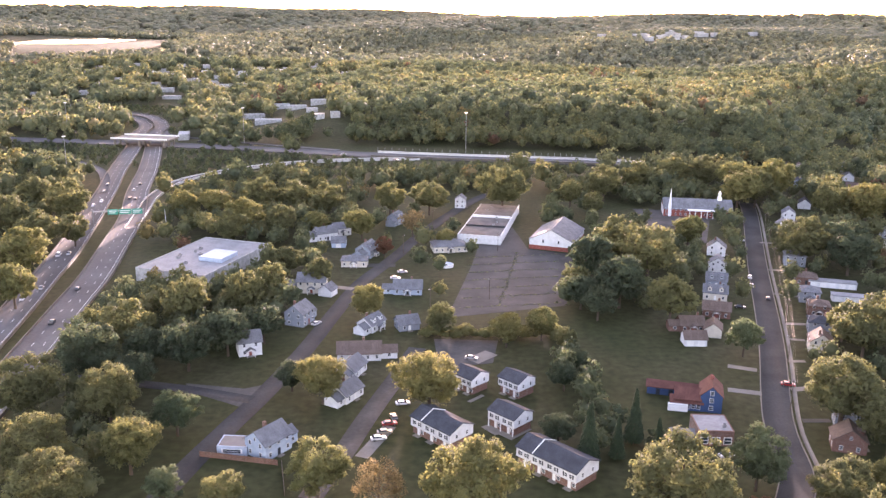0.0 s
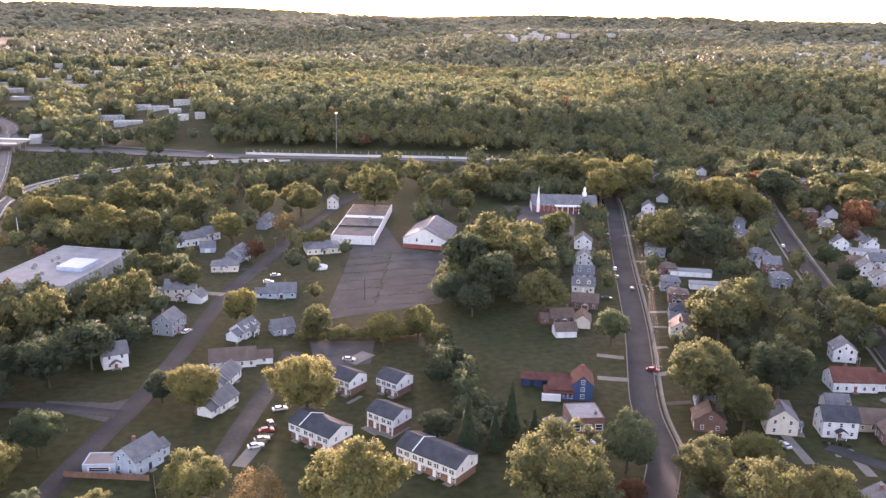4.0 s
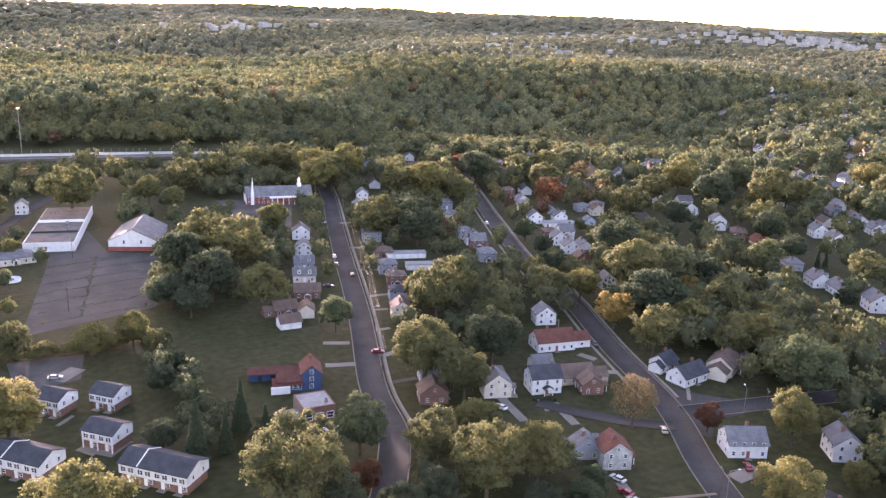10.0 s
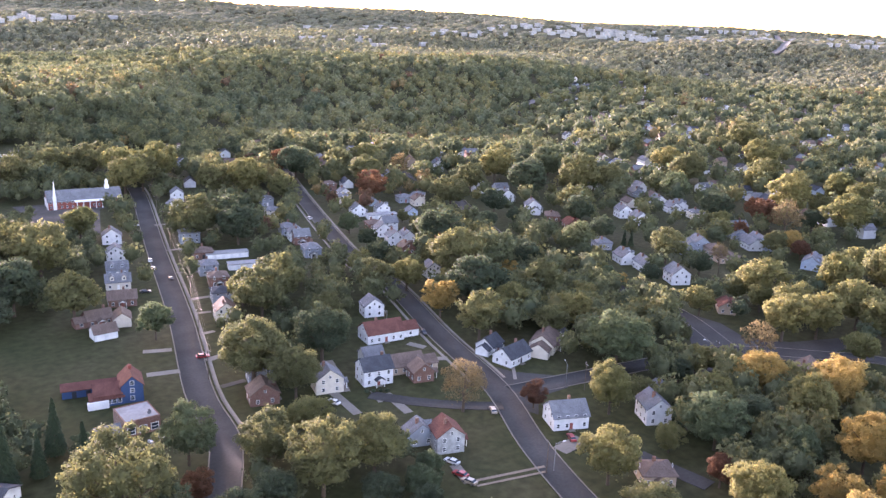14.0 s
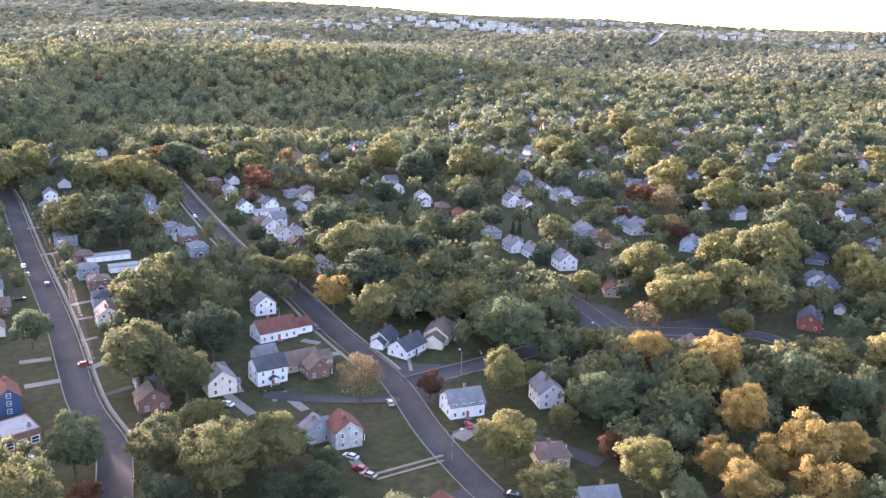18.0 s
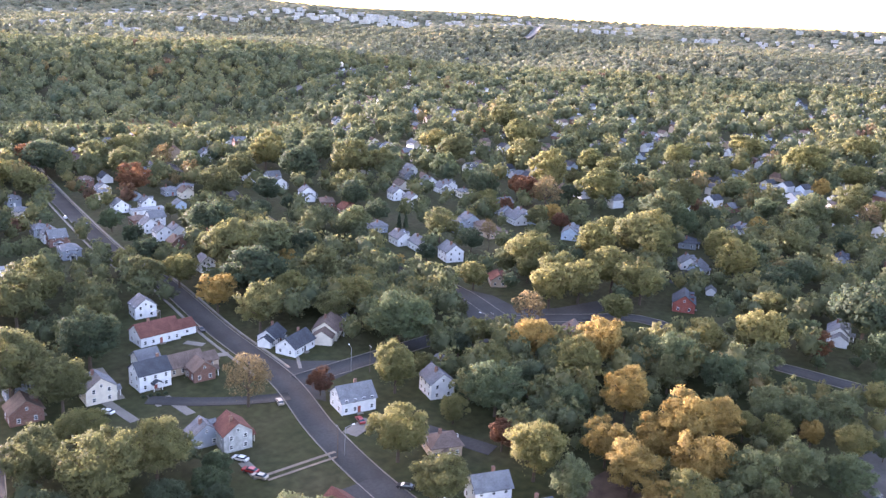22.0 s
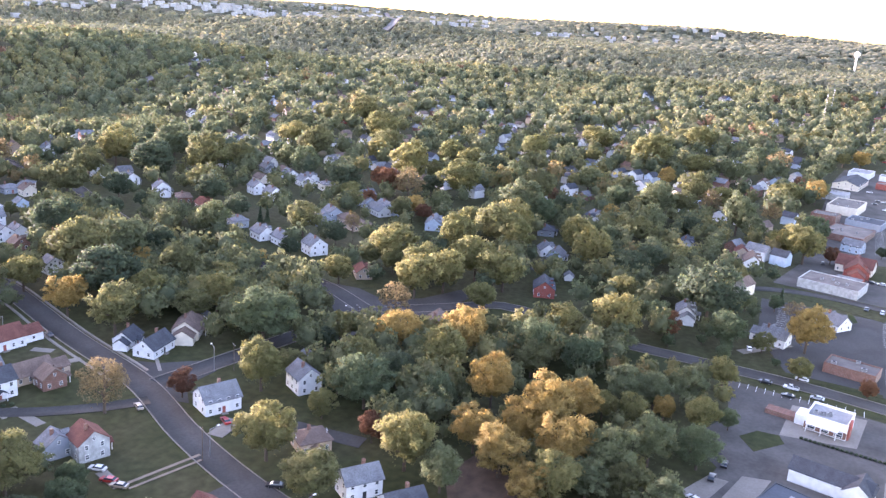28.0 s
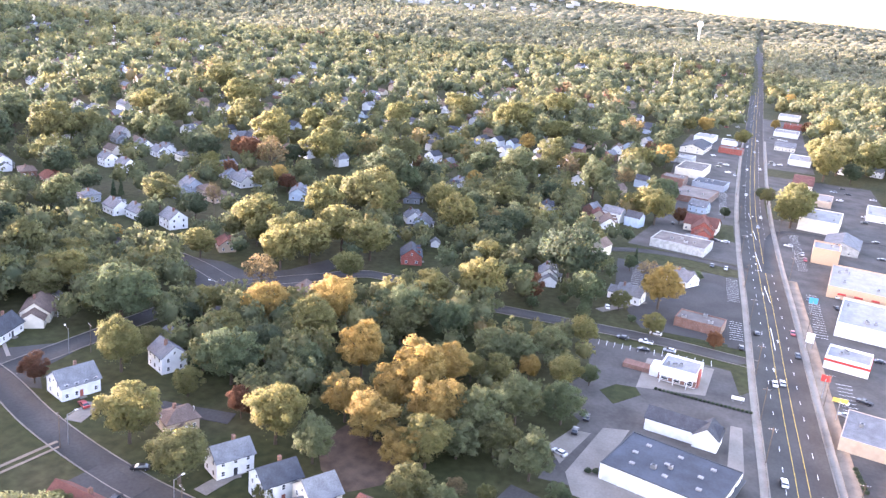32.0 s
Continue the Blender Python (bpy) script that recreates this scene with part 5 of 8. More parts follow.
# ---- signs, poles, lamps ----
def utility_pole(x, y, tall=10.5, turn=163, arms=True):
    ob = tagged(empty("utility_pole", x, y, 0, turn), "weathered wooden utility pole carrying cables", "utility pole", "utility poles")
    bm = bmesh.new()
    add_tube(bm, (0, 0, -0.5), (0, 0, tall), 0.16, 0.10, 7)
    part("pole", bm, pole_wood, ob)
    if arms:
        part("crossarm", box_bm(-1.2, -0.06, tall - 0.9, 1.2, 0.06, tall - 0.75), pole_wood, ob)
        for k in (-1.1, -0.5, 0.5, 1.1):
            bm = bmesh.new()
            add_tube(bm, (k, 0, tall - 0.75), (k, 0, tall - 0.55), 0.06, 0.05, 6)
            part("insulator", bm, white_trim, ob)
    return ob


def cable(a, b, sag, r=0.018):
    bm = bmesh.new()
    a, b = Vector(a), Vector(b)
    pts = [a.lerp(b, k / 8) - Vector((0, 0, sag * 4 * (k / 8) * (1 - k / 8))) for k in range(9)]
    across = Vector((-(b - a).y, (b - a).x, 0)).normalized()
    rings = [[bm.verts.new(p + across * r * u + Vector((0, 0, r * v))) for u, v in ((1, 0), (0, 1), (-1, 0), (0, -1))] for p in pts]
    for p, q in zip(rings, rings[1:]):
        for k in range(4):
            bm.faces.new((p[k], p[(k + 1) % 4], q[(k + 1) % 4], q[k]))
    return tagged(part("power_cable", bm, cable_mat), "sagging power cable strung between wooden poles", "cable", "power cables")


def lamp_post(x, y, tall, turn, arm=2.2):
    ob = tagged(empty("street_lamp", x, y, 0, turn), "grey steel street lamp with a bracket arm", "street lamp", "street lamps")
    bm = bmesh.new()
    add_tube(bm, (0, 0, -0.4), (0, 0, tall), 0.14, 0.09, 7)
    part("pole", bm, metal_grey, ob)
    bm = bmesh.new()
    add_tube(bm, (0, 0, tall - 0.2), (arm, 0, tall + 0.3), 0.06, 0.05, 6)
    part("arm", bm, metal_grey, ob)
    part("lamp_head", box_bm(arm - 0.1, -0.18, tall + 0.2, arm + 0.7, 0.18, tall + 0.38), white_trim, ob)
    return ob


def high_mast(x, y, tall=32):
    ob = tagged(empty("high_mast_light", x, y), "tall steel mast with a ring of floodlights beside the freeway", "light mast", "light masts")
    bm = bmesh.new()
    add_tube(bm, (0, 0, -0.4), (0, 0, tall), 0.35, 0.16, 8)
    part("mast", bm, metal_grey, ob)
    bm = bmesh.new()
    add_tube(bm, (0, 0, tall - 0.6), (0, 0, tall - 0.2), 1.3, 1.3, 10)
    part("lamp_ring", bm, white_trim, ob)
    return ob


STREET_A_POLES = [(109, 243), (123, 281), (137, 320), (148, 357), (160, 396), (171, 432), (182, 468), (191, 500)]
for x, y in STREET_A_POLES:
    utility_pole(x, y)
for (x0, y0), (x1, y1) in zip(STREET_A_POLES, STREET_A_POLES[1:]):
    for o, z in ((-1.1, 9.9), (0.5, 9.9), (1.1, 9.9), (0, 7.4)):
        cable((x0 + 0.95 * o, y0 - 0.29 * o, z), (x1 + 0.95 * o, y1 - 0.29 * o, z), 0.7)
for x, y in ((157.6, 137.5), (143, 93), (142.6, 69), (206.8, 167), (262.5, 153.5), (362, 217), (180.5, 244), (165, 455), (-5, 330), (20, 345), (28, 420), (-20, 414), (-6, 470)):
    utility_pole(x, y, 10, 60)
for x, y, a in ((160, 137, -20), (203, 172, 60), (146, 97, -20), (183, 246, 160), (262, 156, 100)):
    lamp_post(x, y, 8.5, a)
for x, y in ((294, -37), (258, -36.6), (231, -36.6), (345, -37), (395, -37), (450, -37.2), (520, -38), (600, -39), (279, -57.5), (210, -57), (340, -58), (420, -58.5), (500, -59), (580, -60)):
    utility_pole(x, y, 11.5, 90)
for x, y in ((19, 745), (-180, 765), (-350, 792), (-262, 585)):
    high_mast(x, y)


def radio_mast(x, y, tall):
    ob = tagged(empty("radio_mast", x, y, float(height(np.float64(x), np.float64(y)))), "slim pale radio mast above the treetops", "mast")
    for k, a in enumerate((0, 120, 240)):
        bm = bmesh.new()
        c, s = math.cos(radians(a)), math.sin(radians(a))
        add_tube(bm, (1.0 * c, 1.0 * s, 0), (0.35 * c, 0.35 * s, tall), 0.12, 0.08, 5)
        part("leg", bm, metal_grey, ob)
    for z in np.arange(3, tall, 4.0):
        part("brace", box_bm(-0.6, -0.5, z, 0.6, 0.5, z + 0.12), metal_grey, ob)
    part("antenna_ring", box_bm(-0.9, -0.9, tall * 0.94, 0.9, 0.9, tall * 0.97), white_trim, ob)


radio_mast(1220, 31, 46)
radio_mast(1400, 28, 40)


def roadside_sign(x, y, turn, w, h, z, material, label, two=True):
    ob = tagged(empty("sign", x, y, 0, turn), label, "sign")
    for px in ((-w * 0.35, w * 0.35) if two else (0,)):
        bm = bmesh.new()
        add_tube(bm, (px, 0, -0.4), (px, 0, z + h * 0.5), 0.16, 0.14, 7)
        part("post", bm, metal_grey, ob)
    b = part("board", box_bm(-w / 2, -0.25, z, w / 2, -0.16, z + h), material, ob)
    for k in range(3):
        part("lettering_bar", box_bm(-w * 0.38, -0.262, z + h * (0.2 + 0.25 * k), w * (0.38 - 0.1 * k), -0.25, z + h * (0.3 + 0.25 * k)), white_trim, b)
    return ob


roadside_sign(372, -63, 85, 3.4, 2.6, 5, blue_sign, "blue pole sign beside the main road", False)
roadside_sign(270, -60, 85, 4.5, 1.4, 6, yellow_paint, "yellow pole sign beside the main road", False)
roadside_sign(331, -58, 85, 3, 4, 2, white_trim, "white roadside sign board", True)
roadside_sign(285, -57.5, 85, 3, 2.4, 6, WALLS["red"], "red pole sign beside the main road", False)
roadside_sign(268, -30, 85, 4, 1.2, 0.8, white_trim, "low white sign board on a lawn")
roadside_sign(-153.5, 458, -70, 11, 5.5, 4.5, white_trim, "white hoarding facing the highway")
gantry = tagged(empty("sign_gantry", -180, 466, 0, 12), "steel gantry with green direction signs over the highway", "sign gantry")
for px in (-16, 11):
    bm = bmesh.new()
    add_tube(bm, (px, 0, -0.4), (px, 0, 9), 0.3, 0.25, 8)
    part("post", bm, metal_grey, gantry)
part("beam", box_bm(-16, -0.4, 7.6, 11, 0.4, 8.4), metal_grey, gantry)
for x0, x1 in ((-8, -2.5), (-2, 4.5), (5, 10.5)):
    s = part("sign_panel", box_bm(x0, -0.7, 6.2, x1, -0.5, 9.2), green_sign, gantry, "green direction sign")
    part("lettering_bar", box_bm(x0 + 0.6, -0.712, 8.0, x1 - 0.6, -0.7, 8.4), white_trim, s)
    part("lettering_bar", box_bm(x0 + 0.6, -0.712, 7.0, x1 - 1.4, -0.7, 7.4), white_trim, s)

# freeway bridge over the highway, with its barrier screens
bridge = tagged(empty("bridge", -262, 745, 0, -9), "pale concrete freeway bridge on square piers", "bridge", kind="structure")
part("deck", box_bm(-26, -12, 6.0, 26, 12, 7.2), concrete, bridge)
for s in (-1, 1):
    part("parapet", box_bm(-26, s * 12 - 0.2, 7.2, 26, s * 12 + 0.2, 8.3), white_trim, bridge)
for px in (-24, -1, 22):
    for py in (-9, 0, 9):
        part("pier", box_bm(px - 0.7, py - 0.7, -0.5, px + 0.7, py + 0.7, 6.0), concrete, bridge)
LXR = LX[(LX[:, 0] > -60) & (LX[:, 0] < 200)]
tagged(ribbon("barrier", LXR, 10.4, 10.8, -0.3, 2.2, concrete), "pale concrete barrier along the freeway edge", "barrier", kind="structure")
tagged(ribbon("barrier", LXR, -10.8, -10.4, -0.3, 2.4, white_trim), "white barrier wall along the freeway", "barrier", kind="structure")
fence = tagged(empty("screen_fence", 0, 0), "tall screen fence on posts along the freeway", "fence")
s = side_of(LXR)
for k in range(0, len(LXR), 1):
    p = LXR[k] - s[k] * 11.2
    part("post", box_bm(p[0] - 0.18, p[1] - 0.18, 0, p[0] + 0.18, p[1] + 0.18, 5.0), metal_grey, fence)
for L, o in ((LHW, -6.6), (LHE, 7.1), (LHW, 6.4), (LHE, -7.0)):
    tagged(ribbon("barrier", L, o - 0.2, o + 0.2, -0.3, 1.3, concrete), "low concrete highway barrier", "barrier", kind="structure")
for o in (-3.4, 3.4):
    tagged(ribbon("barrier", LR, o - 0.2, o + 0.2, -0.3, 1.4, white_trim), "white concrete ramp parapet", "barrier", kind="structure")

# pale pavements along the main road and streets
for L, o in ((LMR[LMR[:, 0] < 900], -9.2), (LMR[LMR[:, 0] < 900], 9.2)):
    a, b = sorted((o, o + math.copysign(2.2, o)))
    tagged(ribbon("pavement", L, a, b, -0.3, 0.14, concrete), "pale concrete pavement beside the main road", "pavement", kind="structure")
tagged(ribbon("pavement", LA[LA[:, 1] > 205], 5.4, 6.7, -0.3, 0.06, concrete), "pale concrete pavement beside the street", "pavement", kind="structure")
tagged(ribbon("pavement", LB[LB[:, 1] > 190], -7.4, -6.2, -0.3, 0.06, concrete), "pale concrete pavement beside the street", "pavement", kind="structure")
tagged(ribbon("pavement", LB[LB[:, 1] > 190], 5.2, 6.4, -0.3, 0.06, concrete), "pale concrete pavement beside the street", "pavement", kind="structure")


dirt = rough_surface("bare_dirt", (0.21, 0.165, 0.125), 0.25, 0.2, 2.0, 0.95, 0.4)
tagged(ribbon("verge", LMR[(LMR[:, 0] > 190) & (LMR[:, 0] < 420)], 11.5, 15.5, -0.3, 0.10, dirt), "bare tan dirt verge beside the pavement", "verge", kind="structure")

PATH_COUNT = [0]


def path(x0, y0, x1, y1, width, material):
    d = Vector((x1 - x0, y1 - y0)).normalized()
    n = Vector((-d.y, d.x)) * width / 2
    PATH_COUNT[0] += 1
    slab("driveway", [(x0 - n.x, y0 - n.y), (x1 - n.x, y1 - n.y), (x1 + n.x, y1 + n.y), (x0 + n.x, y0 + n.y)], 0.052 + 0.0025 * PATH_COUNT[0], material, "worn concrete drive crossing the grass" if material is concrete else "tan dirt track crossing the grass" if material is dirt else "dark asphalt drive crossing the grass", "driveway", clear=False)
    for k in range(5):
        take(x0 + (x1 - x0) * k / 4, y0 + (y1 - y0) * k / 4, width / 2 + 2)


slab("street_mouth", [(179, 171), (188, 196), (193, 203), (197.5, 191), (207, 181), (204, 171.5), (190, 172), (181, 163)], 0.056, asphalt, "wide grey mouth of a side street at the corner", "street")
road([(146, 204), (154, 193), (166, 181), (176, 174)], 5.6, asphalt, "short grey lane running into the street corner", kerb=False, z=0.048)
slab("street_mouth", [(272.2, 170.1), (253.2, 152.2), (272.7, 148.4), (298.7, 136.7), (325.2, 133.0), (329.9, 141.0), (308.9, 149.8), (297.7, 162.8), (303.9, 177.8), (302.4, 194.5)], 0.14, asphalt, "wide grey junction of side streets among trees", "street")
leaf_litter = rough_surface("fallen_leaves", (0.088, 0.060, 0.040), 0.35, 0.25, 3.0, 0.95, 0.5)
slab("leaf_bed", [(175.9, 74.2), (169.5, 64.3), (176.0, 57.7), (188.5, 56.9), (195.5, 65.3), (201.4, 77.1), (187.1, 80.3)], 0.03, leaf_litter, "brown fallen leaves under the edge of the grove", "ground", clear=False)
# <paths>
path(94.1, 257.4, 104.3, 254.6, 3.2, concrete)
path(100.3, 276.8, 109.3, 273.2, 3, concrete)
path(135.8, 319.5, 147.8, 318.6, 2.4, concrete)
path(131, 303.1, 137.5, 301.6, 2, concrete)
path(115.1, 257.9, 121.1, 258.9, 3, concrete)
path(123.3, 281.4, 129.4, 281.6, 2, concrete)
path(146.2, 356.8, 157.9, 351.9, 2.4, concrete)
path(156.7, 392.5, 167, 391, 2.4, concrete)
path(170.2, 442.1, 183.2, 440.4, 2.4, concrete)
path(110, 235.8, 118.7, 236, 2.4, old_asphalt)
path(-15.2, 229.3, -21.9, 211, 4, concrete)
path(10.6, 278.3, 18, 286.2, 6, concrete)
path(-48.5, 359.5, -39.4, 356.7, 4, concrete)
path(79.6, 229, 84.6, 226.3, 3, concrete)
path(13.4, 251.1, 8.7, 246.1, 1.4, concrete)
path(16.4, 224.8, 12.5, 229.9, 1.4, concrete)
path(-22.8, 393.2, -36.4, 392.7, 5, asphalt)
path(137.5, 215, 135.3, 195.2, 3, concrete)
path(150.8, 202, 148.6, 187, 3, concrete)
path(148.1, 206.1, 145.7, 197.9, 1.4, concrete)
path(180.6, 216, 185.9, 212.9, 3, concrete)
path(182.6, 231.9, 185.4, 225.3, 3, concrete)
path(202.6, 197, 193.4, 186.1, 1.2, concrete)
path(139.8, 155, 137, 145.9, 3, concrete)
path(174.2, 144.3, 177.7, 142.1, 4, concrete)
path(186.5, 129, 188.9, 107, 6, asphalt)
path(149.7, 234.5, 141, 210.4, 3, concrete)
path(155, 95.9, 169.8, 91.8, 4, concrete)
path(148, 81.2, 157.8, 79.1, 4, concrete)
path(149.6, 70.4, 155.7, 67.6, 1.2, concrete)
path(150.5, 125, 146.1, 108.8, 12, asphalt)
path(169.7, 143.7, 180.4, 144.6, 5, concrete)
path(159.7, 140.1, 139.4, 145.6, 1, dirt)
path(157.8, 138, 137.7, 143.5, 0.8, dirt)
path(329.7, 21.9, 350.3, 5.5, 4, concrete)
path(379.7, 124.3, 413.9, 127, 6, asphalt)
path(480.8, 204.8, 453.8, 171.5, 5, asphalt)
# </paths>


# ---- vehicles ----
def paint(name, c):
    m, nt, b = base_material(name, 0.3, 0.2, 0.6)
    n = noise_node(nt, 1.5, 3)
    r = ramp_node(nt, n.outputs["Fac"], [(0.3, shade(c, 0.85)), (0.7, c)])
    nt.links.new(r.outputs[0], b.inputs["Base Color"])
    b.inputs["Coat Weight"].default_value = 0.5
    return m


PAINTS = {"white": paint("white_car_paint", (0.75, 0.75, 0.75)), "silver": paint("silver_car_paint", (0.42, 0.44, 0.46)), "dark": paint("black_car_paint", (0.02, 0.022, 0.028)),
          "red": paint("red_car_paint", (0.36, 0.03, 0.03)), "blue": paint("blue_car_paint", (0.03, 0.06, 0.18)), "tan": paint("tan_car_paint", (0.38, 0.32, 0.25))}
lamp_red = rough_surface("tail_lamp", (0.45, 0.02, 0.02), 0.05, 2, 5, 0.3, 0)
lamp_white = rough_surface("head_lamp", (0.75, 0.75, 0.72), 0.05, 2, 5, 0.2, 0)
CAR_MESHES = {}


def section_mesh(name, profile, halves, material):
    """A body from a side profile (x, z) and the half width at each profile point."""
    bm = bmesh.new()
    A, B = [bm.verts.new((x, -w, z)) for (x, z), w in zip(profile, halves)], [bm.verts.new((x, w, z)) for (x, z), w in zip(profile, halves)]
    n = len(profile)
    for k in range(n):
        bm.faces.new((A[k], A[(k + 1) % n], B[(k + 1) % n], B[k]))
    bm.faces.new(A[::-1])
    bm.faces.new(B)
    bmesh.ops.recalc_face_normals(bm, faces=bm.faces)
    me = bpy.data.meshes.new(name)
    bm.to_mesh(me)
    bm.free()
    me.materials.append(material)
    return me


def car_meshes(colour, kind):
    if (colour, kind) in CAR_MESHES:
        return CAR_MESHES[colour, kind]
    tall = {"car": 0.0, "van": 0.45, "truck": 0.3}[kind]
    k = {"car": 1.0, "van": 1.1, "truck": 1.15}[kind]
    prof = [(-2.25, 0.35), (2.2, 0.35), (2.3, 0.6), (2.2, 0.8), (1.1, 0.95), (-1.7, 1.0), (-2.25, 0.95), (-2.3, 0.6)]
    body = section_mesh("body", [(x * k, z + tall * (0.5 if z > 0.7 else 0)) for x, z in prof], [0.85, 0.85, 0.85, 0.82, 0.88, 0.88, 0.86, 0.88], PAINTS[colour])
    b = {"car": (-1.9, -1.3, 0.35, 1.15), "van": (-2.35, -2.2, 0.9, 1.6), "truck": (-0.5, -0.35, 0.75, 1.35)}[kind]
    zl, zh = 0.95 + tall * 0.5, 1.42 + tall
    cabin = section_mesh("glasshouse", [(b[0], zl), (b[3], zl), (b[2], zh - 0.06), (b[1], zh - 0.06)], [0.84, 0.84, 0.68, 0.68], glass)
    top = section_mesh("roof_panel", [(b[1] - 0.03, zh - 0.07), (b[2] + 0.03, zh - 0.07), (b[2] - 0.05, zh), (b[1] + 0.05, zh)], [0.7, 0.7, 0.62, 0.62], PAINTS[colour])
    bm = bmesh.new()
    add_tube(bm, (0, -0.11, 0), (0, 0.11, 0), 0.33, 0.33, 12)
    wheel = bpy.data.meshes.new("wheel")
    bm.to_mesh(wheel)
    bm.free()
    wheel.materials.append(rubber)
    bm = bmesh.new()
    add_tube(bm, (0, -0.125, 0), (0, 0.125, 0), 0.19, 0.19, 8)
    rim = bpy.data.meshes.new("rim")
    bm.to_mesh(rim)
    bm.free()
    rim.materials.append(metal_grey)
    CAR_MESHES[colour, kind] = (body, cabin, top, wheel, rim, k)
    return CAR_MESHES[colour, kind]


CAR_WORDS = {"silver": "silver-grey", "dark": "black", "tan": "beige"}


def car(x, y, rot, colour, kind):
    body, cabin, top, wheel, rim, k = car_meshes(colour, kind)
    z = 0.42 if (x < -60 and y > 250) or y > 640 else 0.055
    z += max(0.0, land(x, y)) if x > 900 else 0.0
    name = {"car": "car", "van": "van", "truck": "pickup_truck"}[kind]
    ob = tagged(empty(name, x, y, z, rot), f"{CAR_WORDS.get(colour, colour)} {name.replace('_', ' ')} with dark windows on the asphalt", name.replace("_", " "), "vehicles")
    for nm, me in (("body", body), ("glasshouse", cabin), ("roof_panel", top)):
        new(nm, me).parent = ob
    if kind == "truck":
        part("truck_bed", box_bm(-2.45, -0.72, 1.05, -0.7, 0.72, 1.17), dark_trim, ob, "dark open bed")
    for sx in (-1.4, 1.4):
        for sy in (-0.8, 0.8):
            w = new("wheel", wheel)
            w.parent = ob
            w.matrix_basis = pose(sx * k, sy, 0.33)
            new("rim", rim).parent = w
    take(x, y, 3)


# <cars>
car(-188.6, 400.9, 282, "white", "van")
car(-184.7, 404, 282, "silver", "car")
car(-174.1, 350.7, 282, "silver", "car")
car(-175.4, 336.6, 282, "white", "car")
car(-158.1, 350.5, 100, "dark", "car")
car(-151.1, 309.5, 100, "dark", "truck")
car(-214.2, 508.3, 282, "silver", "car")
car(-213.9, 520.9, 282, "white", "car")
car(-223.4, 549.2, 282, "dark", "car")
car(-229.5, 571.1, 282, "dark", "car")
car(-199.4, 529.8, 100, "dark", "car")
car(-195.3, 528.4, 100, "dark", "car")
car(-205.9, 555.5, 100, "silver", "car")
car(-208.2, 574.2, 100, "dark", "car")
car(-190.6, 493, 100, "dark", "car")
car(-219.3, 764.2, -8, "dark", "truck")
car(-169.9, 748.1, -8, "dark", "car")
car(-83.8, 705.8, -8, "white", "car")
car(-39.1, 681.4, -8, "silver", "car")
car(-12, 243.7, 15, "white", "car")
car(-15.4, 230.1, 15, "red", "car")
car(-16.4, 224.8, 15, "tan", "car")
car(-17.9, 221, 15, "white", "car")
car(-14.3, 234.1, 105, "dark", "car")
car(10.6, 280.2, -12, "silver", "car")
car(140.4, 348.5, 73, "dark", "car")
car(143.1, 379.1, 73, "white", "car")
car(139.5, 366.4, 73, "white", "car")
car(160.5, 444.9, -17, "silver", "car")
car(157.5, 344, -17, "white", "car")
car(115.2, 260.8, -17, "red", "car")
car(-18.9, 381.1, 10, "silver", "car")
car(-21.6, 371.5, 0, "white", "car")
car(-49.1, 312.6, 60, "white", "car")
car(118.2, 335.6, -17, "dark", "car")
car(124.7, 337.2, -17, "dark", "car")
car(193.7, 236.6, 250, "dark", "car")
car(250.1, 413.4, 70, "white", "car")
car(234, 363.6, 70, "dark", "car")
car(250.4, 395.5, 70, "silver", "car")
car(218.7, 342.1, -17, "dark", "car")
car(67.7, 220.3, 20, "white", "car")
car(79.8, 213.5, 20, "white", "car")
car(139.9, 156.3, 105, "white", "car")
car(137.5, 149.9, 105, "red", "car")
car(137, 145.9, 105, "tan", "car")
car(170.6, 172.7, 60, "tan", "car")
car(177.6, 146.4, 60, "red", "car")
car(133.1, 205.4, 105, "white", "car")
car(144.2, 111.3, 10, "dark", "car")
car(149.6, 84.3, 150, "white", "truck")
car(144.6, 69.1, 150, "blue", "car")
car(156.7, 77.9, 15, "dark", "car")
car(157.5, 114.1, 115, "dark", "car")
car(334.3, 19.1, 10, "white", "car")
car(409.7, 128.7, 30, "white", "car")
car(290, -45.5, 0, "silver", "car")
car(287.7, -42.9, 180, "white", "car")
car(221.2, -40.8, 0, "white", "car")
car(342.7, -53.3, 180, "red", "car")
car(318.6, -53, 180, "dark", "car")
car(335.1, -39.4, 0, "dark", "car")
car(545.2, -52, 0, "white", "car")
car(518, -48.9, 0, "silver", "car")
car(488.3, -40.5, 0, "dark", "car")
car(316.4, -32.8, 0, "dark", "car")
car(303.8, 10.1, 85, "dark", "car")
car(303.7, 1.5, 85, "white", "truck")
car(299.9, -7.2, 85, "silver", "car")
car(234.3, 14.4, 0, "dark", "car")
car(224.5, 16.4, 0, "dark", "car")
car(210.4, 18.7, 60, "white", "car")
car(283.6, -63.5, 60, "white", "car")
car(273.6, -63, 80, "silver", "car")
car(287.3, -71, 60, "dark", "truck")
car(391.6, -64, 175, "dark", "car")
car(403.4, -77.3, 5, "white", "car")
car(386.2, -75.1, 5, "dark", "car")
car(484.6, -63.2, 85, "white", "car")
car(470.9, -69.2, 175, "silver", "car")
car(460.1, -69.5, 175, "red", "car")
car(471.1, -29.6, 85, "silver", "car")
car(471.3, -24.2, 85, "dark", "car")
car(440, -8.6, 175, "white", "truck")
car(420.4, -22.6, 175, "dark", "car")
car(419.6, -29.2, 175, "silver", "car")
